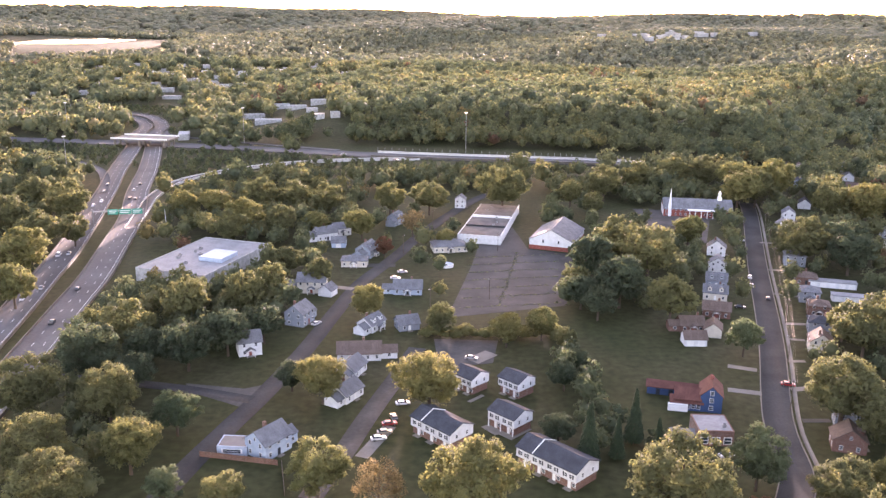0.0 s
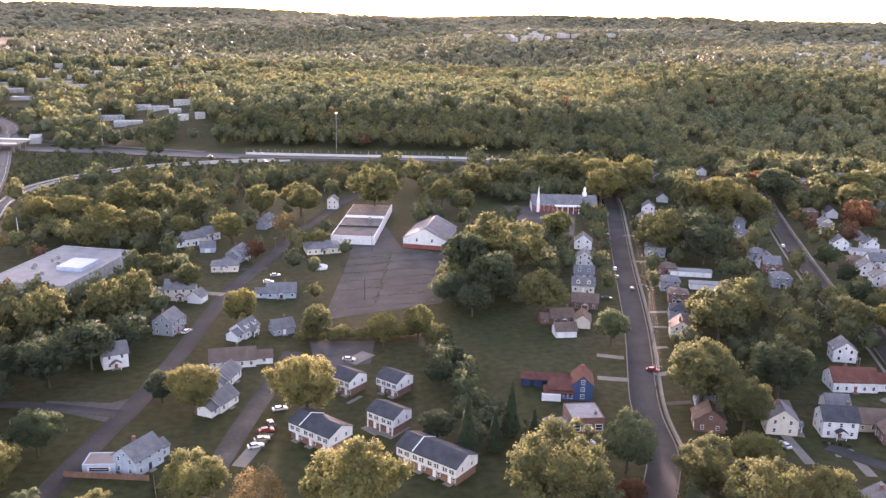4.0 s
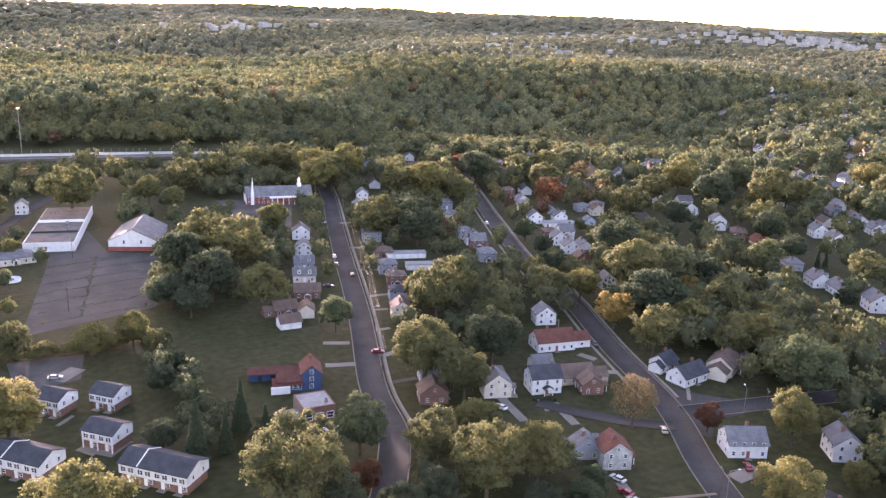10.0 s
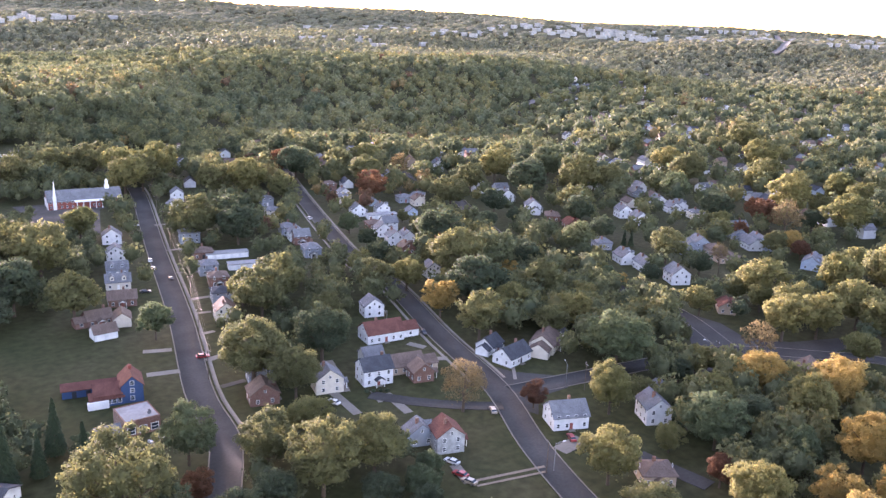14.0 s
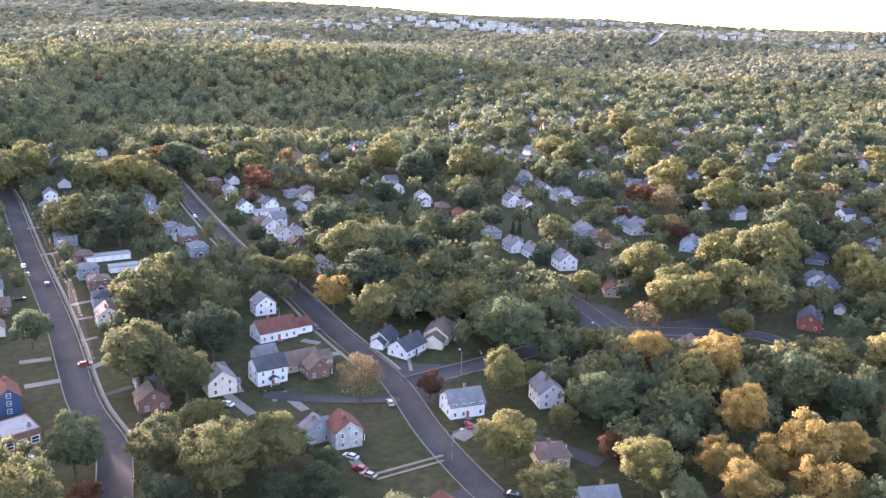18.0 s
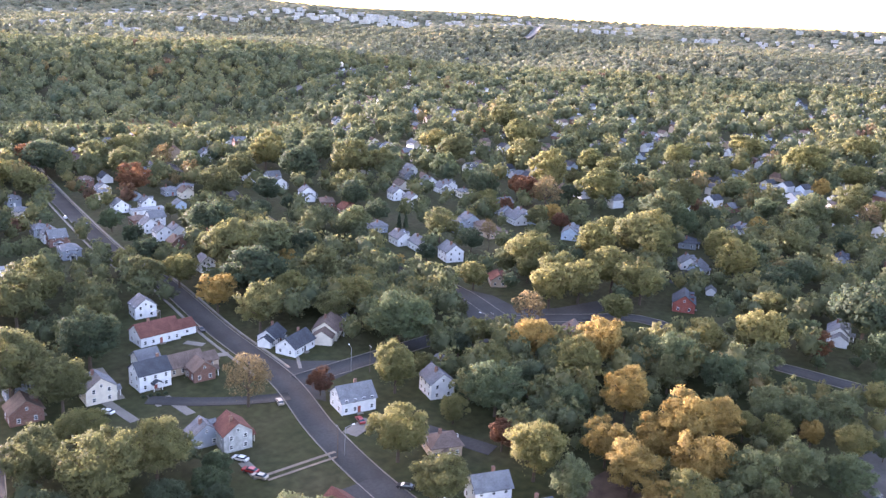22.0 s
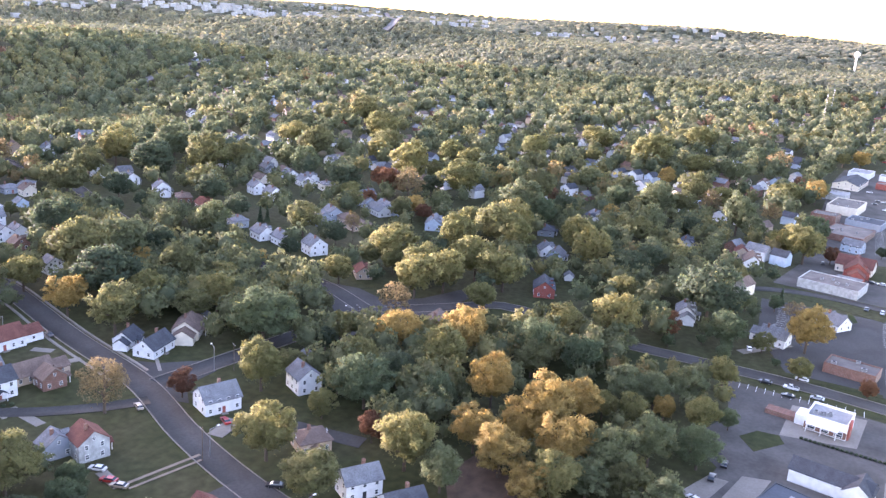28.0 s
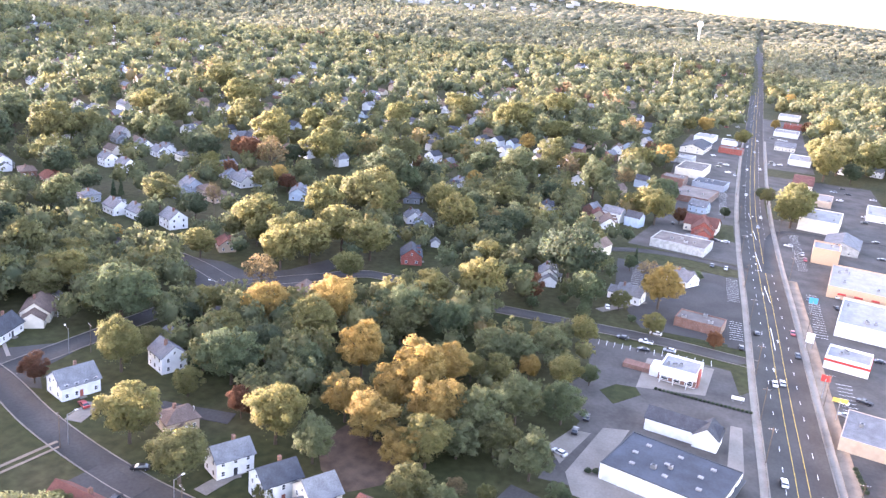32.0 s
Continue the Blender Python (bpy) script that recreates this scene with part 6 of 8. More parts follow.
car(640, -45.8, 0, "dark", "car")
car(714.3, -50.7, 0, "white", "car")
car(810.6, -60.9, 180, "silver", "car")
car(615.5, -53.5, 180, "dark", "car")
car(924.5, -63.5, 0, "dark", "car")
car(722.9, -61.1, 180, "white", "car")
car(609.7, -45.8, 0, "white", "car")
car(751.5, -69.3, 175, "dark", "car")
car(755.5, -74.1, 175, "silver", "car")
car(574.3, -115.9, 85, "dark", "car")
car(591.9, -118.7, 85, "silver", "car")
car(623.3, -127.2, 85, "white", "car")
car(664.5, -118.7, 85, "dark", "car")
car(638.2, -109.8, 85, "white", "car")
car(485.8, -110.5, 85, "dark", "car")
car(707, -10.4, 85, "red", "car")
car(709.1, -19.2, 85, "white", "car")
car(708.5, -28, 85, "dark", "car")
car(902.3, -40.7, 85, "white", "car")
car(967.3, -39.2, 85, "red", "car")
car(329.6, -18, 5, "dark", "truck")
car(334.5, -24.4, 5, "white", "car")
car(367.3, 0.7, 85, "dark", "car")
car(296, 1.9, 90, "dark", "car")
car(762.6, -24.7, 85, "white", "car")
car(724, -30.3, 85, "dark", "car")
car(722.2, -34.7, 85, "silver", "car")
car(680.8, -40.2, 5, "silver", "car")
car(689, -35.4, 85, "white", "car")
car(765.5, -72.5, 85, "dark", "car")
car(759.6, -78.9, 85, "white", "car")
car(765.7, -86.1, 175, "dark", "car")
car(1093.2, -57.9, 0, "silver", "car")
car(1042, -62.5, 0, "white", "car")
car(1051.1, -71, 180, "dark", "car")
car(1284.9, -75.7, 0, "silver", "car")
car(1217.1, -81.5, 180, "white", "car")
car(839.9, -55.7, 0, "white", "car")
car(887.6, -67.2, 180, "silver", "car")
car(979.7, -51.3, 85, "white", "car")
car(1028.3, -49.6, 85, "dark", "car")
car(922.3, -82.6, 85, "dark", "car")
car(917.7, -90.4, 85, "white", "car")
car(914.6, -95.6, 85, "silver", "car")
car(556.8, -90.6, 85, "dark", "truck")
car(667.9, -109.5, 85, "silver", "car")
car(684.7, -117.5, 85, "dark", "car")
car(656.4, -134.4, 85, "white", "car")
car(582, -127.1, 85, "white", "car")
car(524, -114.1, 85, "dark", "car")
car(394.9, -90.2, 175, "silver", "car")
car(378.3, -80.8, 5, "dark", "car")
car(350.2, -78.8, 175, "white", "car")
car(328.6, -82.4, 85, "dark", "car")
car(494.9, -0.8, 5, "dark", "car")
car(314.2, -1.4, 85, "white", "car")
# </cars>


# ---- trees ----
def leaf_cards(rng, lobes, n, size, jitter=0.6, single=0.5, deep=(0.82, 1.08)):
    """Leaf clumps on the outside of rounded lobes (x, y, z, radius): small four-cornered blades."""
    w = np.array([l[3] ** 2 for l in lobes])
    pick = rng.choice(len(lobes), n, p=w / w.sum())
    C = np.array(lobes)[pick]
    d = rng.normal(size=(n, 3))
    d[:, 2] = np.abs(d[:, 2]) * 0.9 - 0.35 * rng.random(n)
    d /= np.linalg.norm(d, axis=1)[:, None]
    P = C[:, :3] + d * (C[:, 3] * rng.uniform(*deep, n))[:, None]
    nrm = d + rng.normal(size=(n, 3)) * jitter
    nrm /= np.linalg.norm(nrm, axis=1)[:, None]
    u = np.cross(nrm, rng.normal(size=(n, 3)))
    u /= np.linalg.norm(u, axis=1)[:, None]
    v = np.cross(nrm, u)
    s = size * rng.uniform(0.6, 1.3, n)[:, None]
    k = rng.uniform(0.7, 1.1, n)[:, None]
    V = np.stack([P - u * s - v * s * 0.5 * k, P + u * s - v * s * 0.5 * k, P + v * s * 1.1 * k + nrm * s * 0.2], 1).reshape(-1, 3)
    # the leaves of a lobe are shaded together, as a rounded mass
    whole = P - np.array([0, 0, 0.5])
    N = 0.32 * d + 0.75 * whole / (np.linalg.norm(whole, axis=1)[:, None] + 1e-6) + single * nrm
    N /= np.linalg.norm(N, axis=1)[:, None]
    return V, np.arange(3 * n).reshape(n, 3), np.repeat(N, 3, axis=0)


def round_lobes(rng, count, spread=0.33, zc=0.53, least=0.09, most=0.18):
    """Lobes of a broad crown 1 m wide and about 1 m high over the ground."""
    out = [(0, 0, zc, 0.33), (0, 0, zc - 0.16, 0.28)]
    for k in range(count):
        a, e = rng.uniform(0, 6.283), rng.uniform(-1.0, 1.0)
        r = spread * math.sqrt(max(0.05, 1 - max(e, 0) ** 2 * 0.85 - min(e, 0) ** 2 * 0.15)) * rng.uniform(0.8, 1.18)
        out.append((r * math.cos(a), r * math.sin(a), zc + 0.31 * e, rng.uniform(least, most)))
    return out


def ico(sub):
    bm = bmesh.new()
    bmesh.ops.create_icosphere(bm, subdivisions=sub, radius=1.0)
    V, F = np.array([v.co for v in bm.verts]), np.array([[v.index for v in f.verts] for f in bm.faces])
    bm.free()
    return V, F


ICO1, ICO2 = ico(1), ico(2)


def trunk_mesh(name, seed, top=0.75, limbs=5):
    rng = random.Random(seed)
    bm = bmesh.new()
    add_tube(bm, (0, 0, -0.02), (0, 0, 0.28), 0.030, 0.022, 7)
    add_tube(bm, (0, 0, 0.27), (rng.uniform(-0.02, 0.02), rng.uniform(-0.02, 0.02), top), 0.022, 0.006, 6)
    for k in range(limbs):
        a, z = 6.283 * k / limbs + rng.uniform(-0.4, 0.4), rng.uniform(0.25, 0.45)
        add_tube(bm, (0, 0, z), (0.3 * math.cos(a), 0.3 * math.sin(a), z + rng.uniform(0.15, 0.3)), 0.013, 0.004, 5)
    me = bpy.data.meshes.new(name)
    bm.to_mesh(me)
    bm.free()
    me.materials.append(bark)
    return me


def crown_lobes(rng, count):
    """Leaf masses of an uneven crown 1 m wide and 1 m high: a full middle, boughs of many sizes round it."""
    bumps = rng.normal(size=(4, 3)) * 1.9
    phase = rng.uniform(0, 6.283, 4)
    out = [(0, 0, 0.55, 0.27), (0, 0, 0.40, 0.25)]
    for k in range(count):
        d = rng.normal(size=3)
        d[2] = d[2] * 0.85 + 0.12
        d /= np.linalg.norm(d)
        far = 1 + 0.15 * np.sin(bumps @ d + phase).sum() / 1.6
        r = far * rng.uniform(0.80, 1.06)
        lift = 0.54 + 0.36 * d[2] * r * (1.0 if d[2] > 0 else 0.8)
        size = rng.uniform(0.035, 0.085) * (1.2 if rng.random() < 0.25 else 1.0)
        out.append((0.40 * r * d[0], 0.40 * r * d[1], lift, size))
    return out


def crown_mesh(kind, seed, cards=2300, size=0.031):
    rng = np.random.default_rng(seed)
    if kind == "e":
        V, F = [], []
        n = cards
        z = 0.1 + 0.9 * rng.random(n) ** 1.3
        tier = 0.55 + 0.45 * ((z * 11) % 1.0)
        r = (1.02 - z) * 0.42 * (1.25 - tier * 0.5) * rng.uniform(0.7, 1.05, n)
        a = rng.uniform(0, 6.283, n)
        P = np.stack([r * np.cos(a), r * np.sin(a), z], 1)
        out = np.stack([np.cos(a), np.sin(a), -0.35 + 0 * a], 1)
        tang = np.stack([-np.sin(a), np.cos(a), rng.normal(size=n) * 0.3], 1)
        s = size * rng.uniform(0.6, 1.2, n)[:, None]
        V = np.stack([P - out * s, P - tang * s * 0.6, P + out * s * 1.3, P + tang * s * 0.6], 1).reshape(-1, 3)
        F = np.arange(4 * n).reshape(n, 4)
        return mesh_np("crown", V, F, LEAVES[kind])
    sparse = kind == "b"
    lobes = crown_lobes(rng, 46 if sparse else 92)
    V, F, N = leaf_cards(rng, lobes, cards // (3 if sparse else 1), size, 0.9, 0.6, (0.7, 1.4))
    if not sparse:
        iv, jf = ICO1
        for l in lobes:
            F = np.concatenate([F, jf + len(V)])
            V = np.concatenate([V, iv * l[3] * 0.62 + np.array(l[:3])])
            N = np.concatenate([N, iv * 0.6 + np.array(l[:3]) - np.array([0, 0, 0.45])])
    return mesh_np("crown", V, F, LEAVES[kind], None, N)


TREES = {}
for kk in LEAVES:
    needles = kk == "e"
    TREES[kk] = [(trunk_mesh("trunk", s, 0.95 if needles else 0.75, 0 if needles else 6), crown_mesh(kk, 100 * s + ord(kk), 2600 if needles else 13000, 0.045 if needles else 0.0140), crown_mesh(kk, 100 * s + ord(kk), 1400 if needles else 4600, 0.06 if needles else 0.0235)) for s in range(5 if kk in "goyas" else 2)]


def tree(x, y, across, kind):
    """A broadleaf or needle tree: crown so many metres across."""
    rng = random.Random(int(x * 10) * 31 + int(y * 10))
    ob = empty("tree", x, y, float(height(np.float64(x), np.float64(y))), rng.uniform(0, 360))
    size = "broad" if across > 13 else "medium" if across > 8 else "small"
    tagged(ob, f"{size} {LEAF_WORDS[kind]} {'conifer' if kind == 'e' else 'tree'} with a {'pointed' if kind == 'e' else 'rounded'} crown", "tree", group="street and garden trees")
    t, fine, coarse = rng.choice(TREES[kind])
    c = fine if math.hypot(x, y) < 290 else coarse
    tall = across * 1.8 + 2 if kind == "e" else (across + min(2.0, across * 0.12)) * rng.uniform(0.82, 1.0)
    k = Matrix.Diagonal((across, across, tall, 1))
    for nm, me in (("trunk", t), ("crown", c)):
        p = new(nm, me)
        p.parent = ob
        p.matrix_basis = k
    take(x, y, across * 0.42)
    return ob


# <trees>
tree(-93.2, 178.8, 19.6, "o")
tree(-120.6, 227.2, 22.1, "o")
tree(-97, 227.2, 19.6, "o")
tree(-81.9, 200.8, 17.6, "y")
tree(-104.7, 197.9, 19.7, "o")
tree(-75.9, 221.9, 15.4, "g")
tree(-115.1, 256, 21.8, "d")
tree(-98.7, 249.6, 15.4, "d")
tree(-68.6, 186, 10.6, "g")
tree(-53.5, 181.4, 11.6, "y")
tree(-30.7, 188.4, 16.7, "y")
tree(-37, 243.5, 17.8, "y")
tree(-48.3, 252.4, 11.1, "d")
tree(-3.7, 238, 22.4, "y")
tree(6.5, 173.6, 25.4, "y")
tree(-14.9, 182, 16.9, "b")
tree(-29.6, 317.8, 15.6, "y")
tree(-0.6, 310.4, 10.9, "y")
tree(37.3, 298.5, 13.2, "y")
tree(44.3, 287.5, 9.3, "o")
tree(39.8, 254.7, 11.2, "d")
tree(33.4, 218.8, 11.5, "d")
tree(40.2, 208.5, 9.4, "e")
tree(48.6, 211.2, 6.4, "e")
tree(60, 212.5, 7.4, "d")
tree(55.6, 173.7, 26.3, "o")
tree(81.7, 196, 15.8, "g")
tree(108.3, 285, 14, "g")
tree(118.5, 230, 27.6, "o")
tree(97.5, 181.6, 17, "o")
tree(89.6, 315.8, 22.8, "o")
tree(92.8, 369.3, 28.7, "o")
tree(126.9, 426.7, 18.2, "y")
tree(85.4, 402.4, 25.3, "o")
tree(67.8, 370.6, 23.3, "d")
tree(57.3, 333.6, 16.5, "d")
tree(73.6, 335.6, 23.8, "d")
tree(62, 320.4, 15.9, "d")
tree(175.6, 400.8, 25.3, "o")
tree(197.5, 403.7, 24.4, "d")
tree(149.2, 281.5, 22.2, "o")
tree(150.6, 300.6, 14.1, "y")
tree(-71, 336.2, 16.7, "o")
tree(-78.5, 318.3, 18.3, "o")
tree(-97.4, 307.3, 20.2, "o")
tree(-111.6, 283.8, 19.3, "o")
tree(-75.8, 280.6, 18.5, "d")
tree(-85.8, 267.3, 19.9, "d")
tree(-65.5, 292.6, 14.8, "d")
tree(-100.2, 267.4, 16.2, "d")
tree(-128, 293.5, 11.2, "o")
tree(-54, 356.4, 15, "o")
tree(-70.3, 372, 15.7, "o")
tree(-67.9, 443.4, 15.3, "y")
tree(-43.2, 437.8, 18, "y")
tree(-152.3, 483.2, 17.2, "y")
tree(-132.4, 483, 20.3, "y")
tree(-107.3, 444.6, 21.8, "y")
tree(-109.6, 499, 20.7, "o")
tree(-89.6, 500.4, 20.6, "o")
tree(-67.6, 487.3, 20, "o")
tree(-108.2, 423, 17.9, "o")
tree(-85.6, 441.3, 18.4, "o")
tree(-16.6, 446, 15.2, "b")
tree(-29.1, 406, 9.8, "r")
tree(1.1, 424.2, 11, "y")
tree(35.4, 502.7, 30.6, "o")
tree(-8.4, 496.3, 23.5, "o")
tree(-31.5, 489.4, 19.9, "o")
tree(-187.1, 365.4, 25.2, "y")
tree(-173.1, 325.6, 20.3, "y")
tree(-199.2, 408.1, 24.7, "o")
tree(-210.8, 467.9, 24.3, "o")
tree(-238.2, 486.1, 25.6, "o")
tree(-227.8, 434.9, 23.3, "o")
tree(-187.6, 418.9, 15.6, "o")
tree(193.4, 549.6, 27.4, "y")
tree(212.3, 541.1, 27.4, "y")
tree(196.7, 526.8, 22.7, "o")
tree(225.5, 487.4, 25.4, "o")
tree(243.8, 478.2, 28.9, "y")
tree(180.1, 579.2, 24.5, "o")
tree(159.2, 588.5, 24.6, "o")
tree(131.3, 568.6, 23.6, "o")
tree(103.6, 541.3, 22.3, "o")
tree(78.6, 517.8, 17.7, "o")
tree(89.3, 497.3, 13.7, "o")
tree(58.6, 207.2, 7.2, "e")
tree(76.1, 177.6, 8.9, "r")
tree(102.7, 162.6, 20.4, "o")
tree(118.4, 162.8, 18.1, "o")
tree(114.7, 191.2, 14.8, "y")
tree(147.5, 235.3, 21.6, "d")
tree(169.6, 266.7, 13.3, "o")
tree(163.9, 294.8, 21.1, "o")
tree(203, 281.7, 17.3, "o")
tree(218.9, 280.6, 16, "y")
tree(272.6, 323.4, 26, "d")
tree(242.8, 275.2, 27.8, "o")
tree(210.1, 246.6, 15.8, "a")
tree(206.8, 219.5, 19.1, "o")
tree(230.4, 227.3, 15.8, "y")
tree(258.3, 237.6, 19.4, "o")
tree(231.6, 205.5, 15.2, "o")
tree(227.4, 171, 28, "g")
tree(246, 207.2, 15.7, "y")
tree(182.7, 167.1, 9, "r")
tree(199.6, 150.6, 16.2, "y")
tree(213.5, 148.8, 10.3, "o")
tree(246.6, 151.6, 12.3, "y")
tree(207.2, 117.8, 19, "g")
tree(250.3, 129.5, 18, "a")
tree(339.9, 183.1, 23.8, "y")
tree(329.9, 162.1, 20.3, "y")
tree(303.3, 188.1, 14.8, "y")
tree(282.6, 148.4, 15.6, "b")
tree(321.1, 145.9, 19.5, "y")
tree(244, 107.8, 19, "y")
tree(88.1, 162.1, 12.8, "d")
tree(110.8, 149.3, 11.5, "d")
tree(121.5, 147.2, 10.3, "g")
tree(190.9, 384.7, 23.4, "d")
tree(259, 513.1, 23.2, "y")
tree(297.2, 531.4, 20.5, "r")
tree(251.4, 374.3, 13.8, "g")
tree(250.1, 299.6, 16.1, "o")
tree(356.5, 244, 20.6, "o")
tree(360.7, 290.1, 14.2, "d")
tree(374.3, 318.8, 20, "d")
tree(418.9, 438.5, 28.5, "y")
tree(307.7, 433.7, 21.6, "r")
tree(337.5, 391.5, 24.4, "o")
tree(463.7, 285.8, 22.1, "d")
tree(472.3, 257.7, 21.8, "r")
tree(511.2, 262.7, 30.9, "y")
tree(437.7, 266.1, 13.9, "y")
tree(211.4, 130, 10.8, "g")
tree(258.9, 108.3, 17.9, "a")
tree(270.5, 85.6, 18.1, "g")
tree(296.5, 82.7, 15.1, "y")
tree(269.8, 68.1, 15.8, "g")
tree(307, 67.1, 22, "y")
tree(310.7, 123, 14, "y")
tree(306.1, 152.3, 21.3, "y")
tree(345.3, 141.4, 23.1, "y")
tree(338.8, 125.1, 22.4, "y")
tree(422.8, 152.9, 27.5, "y")
tree(396.7, 102, 22.4, "y")
tree(459.6, 92.4, 19.1, "o")
tree(349.2, 38.5, 29.1, "d")
tree(333.3, 55.6, 14.1, "g")
tree(326.3, 49.5, 10.4, "r")
tree(589, 86.6, 24, "o")
tree(218.7, 97.9, 12.2, "g")
tree(238, 152.1, 10.1, "d")
tree(312.7, -0.1, 9.9, "y")
tree(343.6, -0.5, 19.1, "a")
tree(327.9, 28, 16.1, "g")
tree(389.7, 14.8, 7.5, "g")
tree(316.5, 26.6, 6.3, "g")
tree(316.7, 47.4, 5.9, "g")
tree(530.1, -67.8, 25.2, "y")
tree(310.7, -22.8, 7.5, "r")
tree(181.7, -24.8, 6.4, "g")
tree(486, 9.3, 23.1, "y")
tree(333.8, 14.5, 9.3, "o")
tree(259.3, 82.6, 13.6, "o")
tree(389.3, -15.6, 5.9, "g")
tree(156.7, 80.1, 5.6, "o")
tree(124.8, 214.1, 17, "o")
tree(-0.6, 300.9, 12.7, "o")
tree(23.6, 291.5, 13.5, "y")
tree(57.4, 348.2, 14.7, "o")
tree(45.9, 267.8, 9.7, "d")
tree(227.6, 244.1, 27.7, "d")
tree(225.9, 311.5, 15.9, "d")
tree(181.4, 515.5, 25.8, "y")
tree(255.3, 455, 21.2, "o")
tree(328.5, 470.3, 27, "o")
tree(298.6, 512.2, 27.9, "d")
tree(594.1, 325.7, 27.2, "o")
tree(734.3, 432, 34.1, "o")
tree(497.6, 218.7, 29.3, "y")
tree(399.9, 153.6, 25.0, "o")
tree(271.8, 112.2, 16.6, "a")
tree(510.8, 171.9, 29.1, "o")
tree(485.1, 271.2, 16.9, "r")
tree(463.3, 369.6, 23.9, "o")
tree(391.7, 336.5, 24.4, "o")
tree(406.4, 392.1, 30.4, "d")
tree(419.3, 253.6, 15, "o")
tree(426.7, 209.5, 12.9, "r")
tree(310.1, 264.5, 7, "g")
tree(306.1, 240.8, 9.4, "g")
tree(305.5, 231.6, 7.9, "a")
tree(551.7, -72, 24.7, "y")
tree(837.4, -50, 16.8, "y")
tree(744.8, -120.8, 35.3, "o")
tree(706.2, -106.4, 28.7, "y")
tree(761.3, -147.2, 31.1, "y")
tree(993.5, -90.3, 12, "a")
tree(1145.1, -108.5, 19.9, "o")
tree(983.3, -121.7, 15.8, "r")
tree(954.3, -139.4, 25.7, "y")
tree(1336.8, -108, 23.2, "o")
tree(1275.8, -129.2, 17.1, "a")
tree(895.4, -16.6, 17.9, "a")
tree(669.3, 12.1, 18, "a")
tree(1018.6, 31.1, 20.4, "y")
tree(891.5, -1.5, 15.5, "y")
tree(711.8, -126.8, 17.4, "d")
tree(782.5, -111.7, 23.8, "y")
tree(601.9, -55.1, 9.8, "d")
tree(588.3, -58.4, 12, "o")
tree(497.2, -4.3, 9.5, "r")
tree(529.5, -30.2, 7.2, "d")
tree(538.2, 6.3, 18.2, "g")
tree(459.9, 425.1, 32.6, "s")
tree(467.4, 460.2, 19.1, "d")
tree(369.5, 531.3, 23.5, "y")
tree(337.7, 518.5, 22.2, "o")
tree(368.7, 486.1, 20.7, "b")
tree(381.2, 470.8, 15.2, "g")
tree(379.7, 420.7, 21.7, "o")
tree(351.4, 366.5, 18.1, "d")
tree(324.3, 342.7, 12.3, "d")
tree(346.1, 343.3, 11.5, "d")
tree(242.6, 344.9, 11.9, "d")
tree(290.8, 378.8, 8.4, "o")
tree(214.5, 309.9, 13.0, "o")
tree(264.4, 276.2, 25.3, "s")
tree(263.7, 263.5, 11.2, "a")
tree(313.3, 301.1, 9.8, "y")
tree(284.3, 271.4, 15.8, "d")
tree(327.7, 277.9, 19.6, "s")
tree(441.6, 377.7, 29.8, "o")
tree(464.3, 384.3, 19.9, "g")
tree(319.2, 272.4, 6.8, "g")
tree(292.4, 249.4, 7.3, "d")
tree(365.0, 277.5, 4.3, "e")
tree(367.6, 274.8, 4.4, "e")
tree(314.0, 250.1, 8.2, "y")
tree(446.0, 329.2, 7.4, "d")
tree(491.5, 350.1, 19.3, "s")
tree(486.1, 331.7, 21.6, "g")
tree(570.4, 401.6, 26.8, "y")
tree(534.0, 354.9, 29.8, "o")
tree(641.8, 360.1, 33.1, "y")
tree(562.1, 316.4, 20.7, "y")
tree(466.4, 240.8, 24.0, "b")
tree(440.0, 253.4, 10.3, "r")
tree(436.2, 219.6, 12.6, "a")
tree(418.7, 220.3, 14.2, "o")
tree(534.9, 254.6, 16.7, "o")
tree(583.8, 267.4, 24.8, "y")
tree(573.2, 246.3, 24.9, "y")
tree(492.1, 237.5, 16.9, "d")
tree(452.9, 212.0, 14.2, "s")
tree(566.9, 225.7, 24.3, "d")
tree(552.8, 202.7, 19.5, "s")
tree(379.8, 228.3, 11.5, "b")
tree(351.3, 220.7, 13.1, "d")
tree(332.8, 189.7, 12.2, "o")
tree(330.8, 176.5, 13.0, "y")
tree(378.6, 166.4, 22.0, "y")
tree(414.8, 174.1, 17.7, "y")
tree(394.4, 141.0, 19.8, "y")
tree(322.6, 227.9, 10.8, "d")
tree(464.2, 163.5, 28.8, "s")
tree(662.1, 228.7, 26.6, "y")
tree(581.9, 157.8, 21.2, "s")
tree(694.7, 188.5, 15.8, "y")
tree(770.7, 204.1, 29.6, "y")
tree(744.5, 173.7, 19.5, "b")
tree(705.3, 142.4, 35.4, "y")
tree(541.2, 127.1, 17.3, "g")
tree(492.2, 146.5, 18.3, "d")
tree(460.8, 149.6, 18.1, "g")
tree(501.3, 119.6, 12.8, "a")
tree(423.0, 118.2, 21.6, "y")
tree(442.2, 104.6, 13.7, "g")
tree(488.2, 92.6, 21.1, "s")
tree(535.7, 100.3, 27.1, "s")
tree(654.1, 116.8, 14.3, "a")
tree(702.7, 104.1, 25.6, "y")
tree(842.9, 124.2, 35.7, "y")
tree(864.0, 144.9, 25.0, "o")
tree(702.1, 77.0, 25.1, "s")
tree(588.1, 64.7, 21.2, "y")
tree(527.9, 49.8, 25.5, "s")
tree(569.6, 71.8, 17.9, "b")
tree(490.6, 58.8, 11.8, "s")
tree(497.4, 72.2, 14.7, "d")
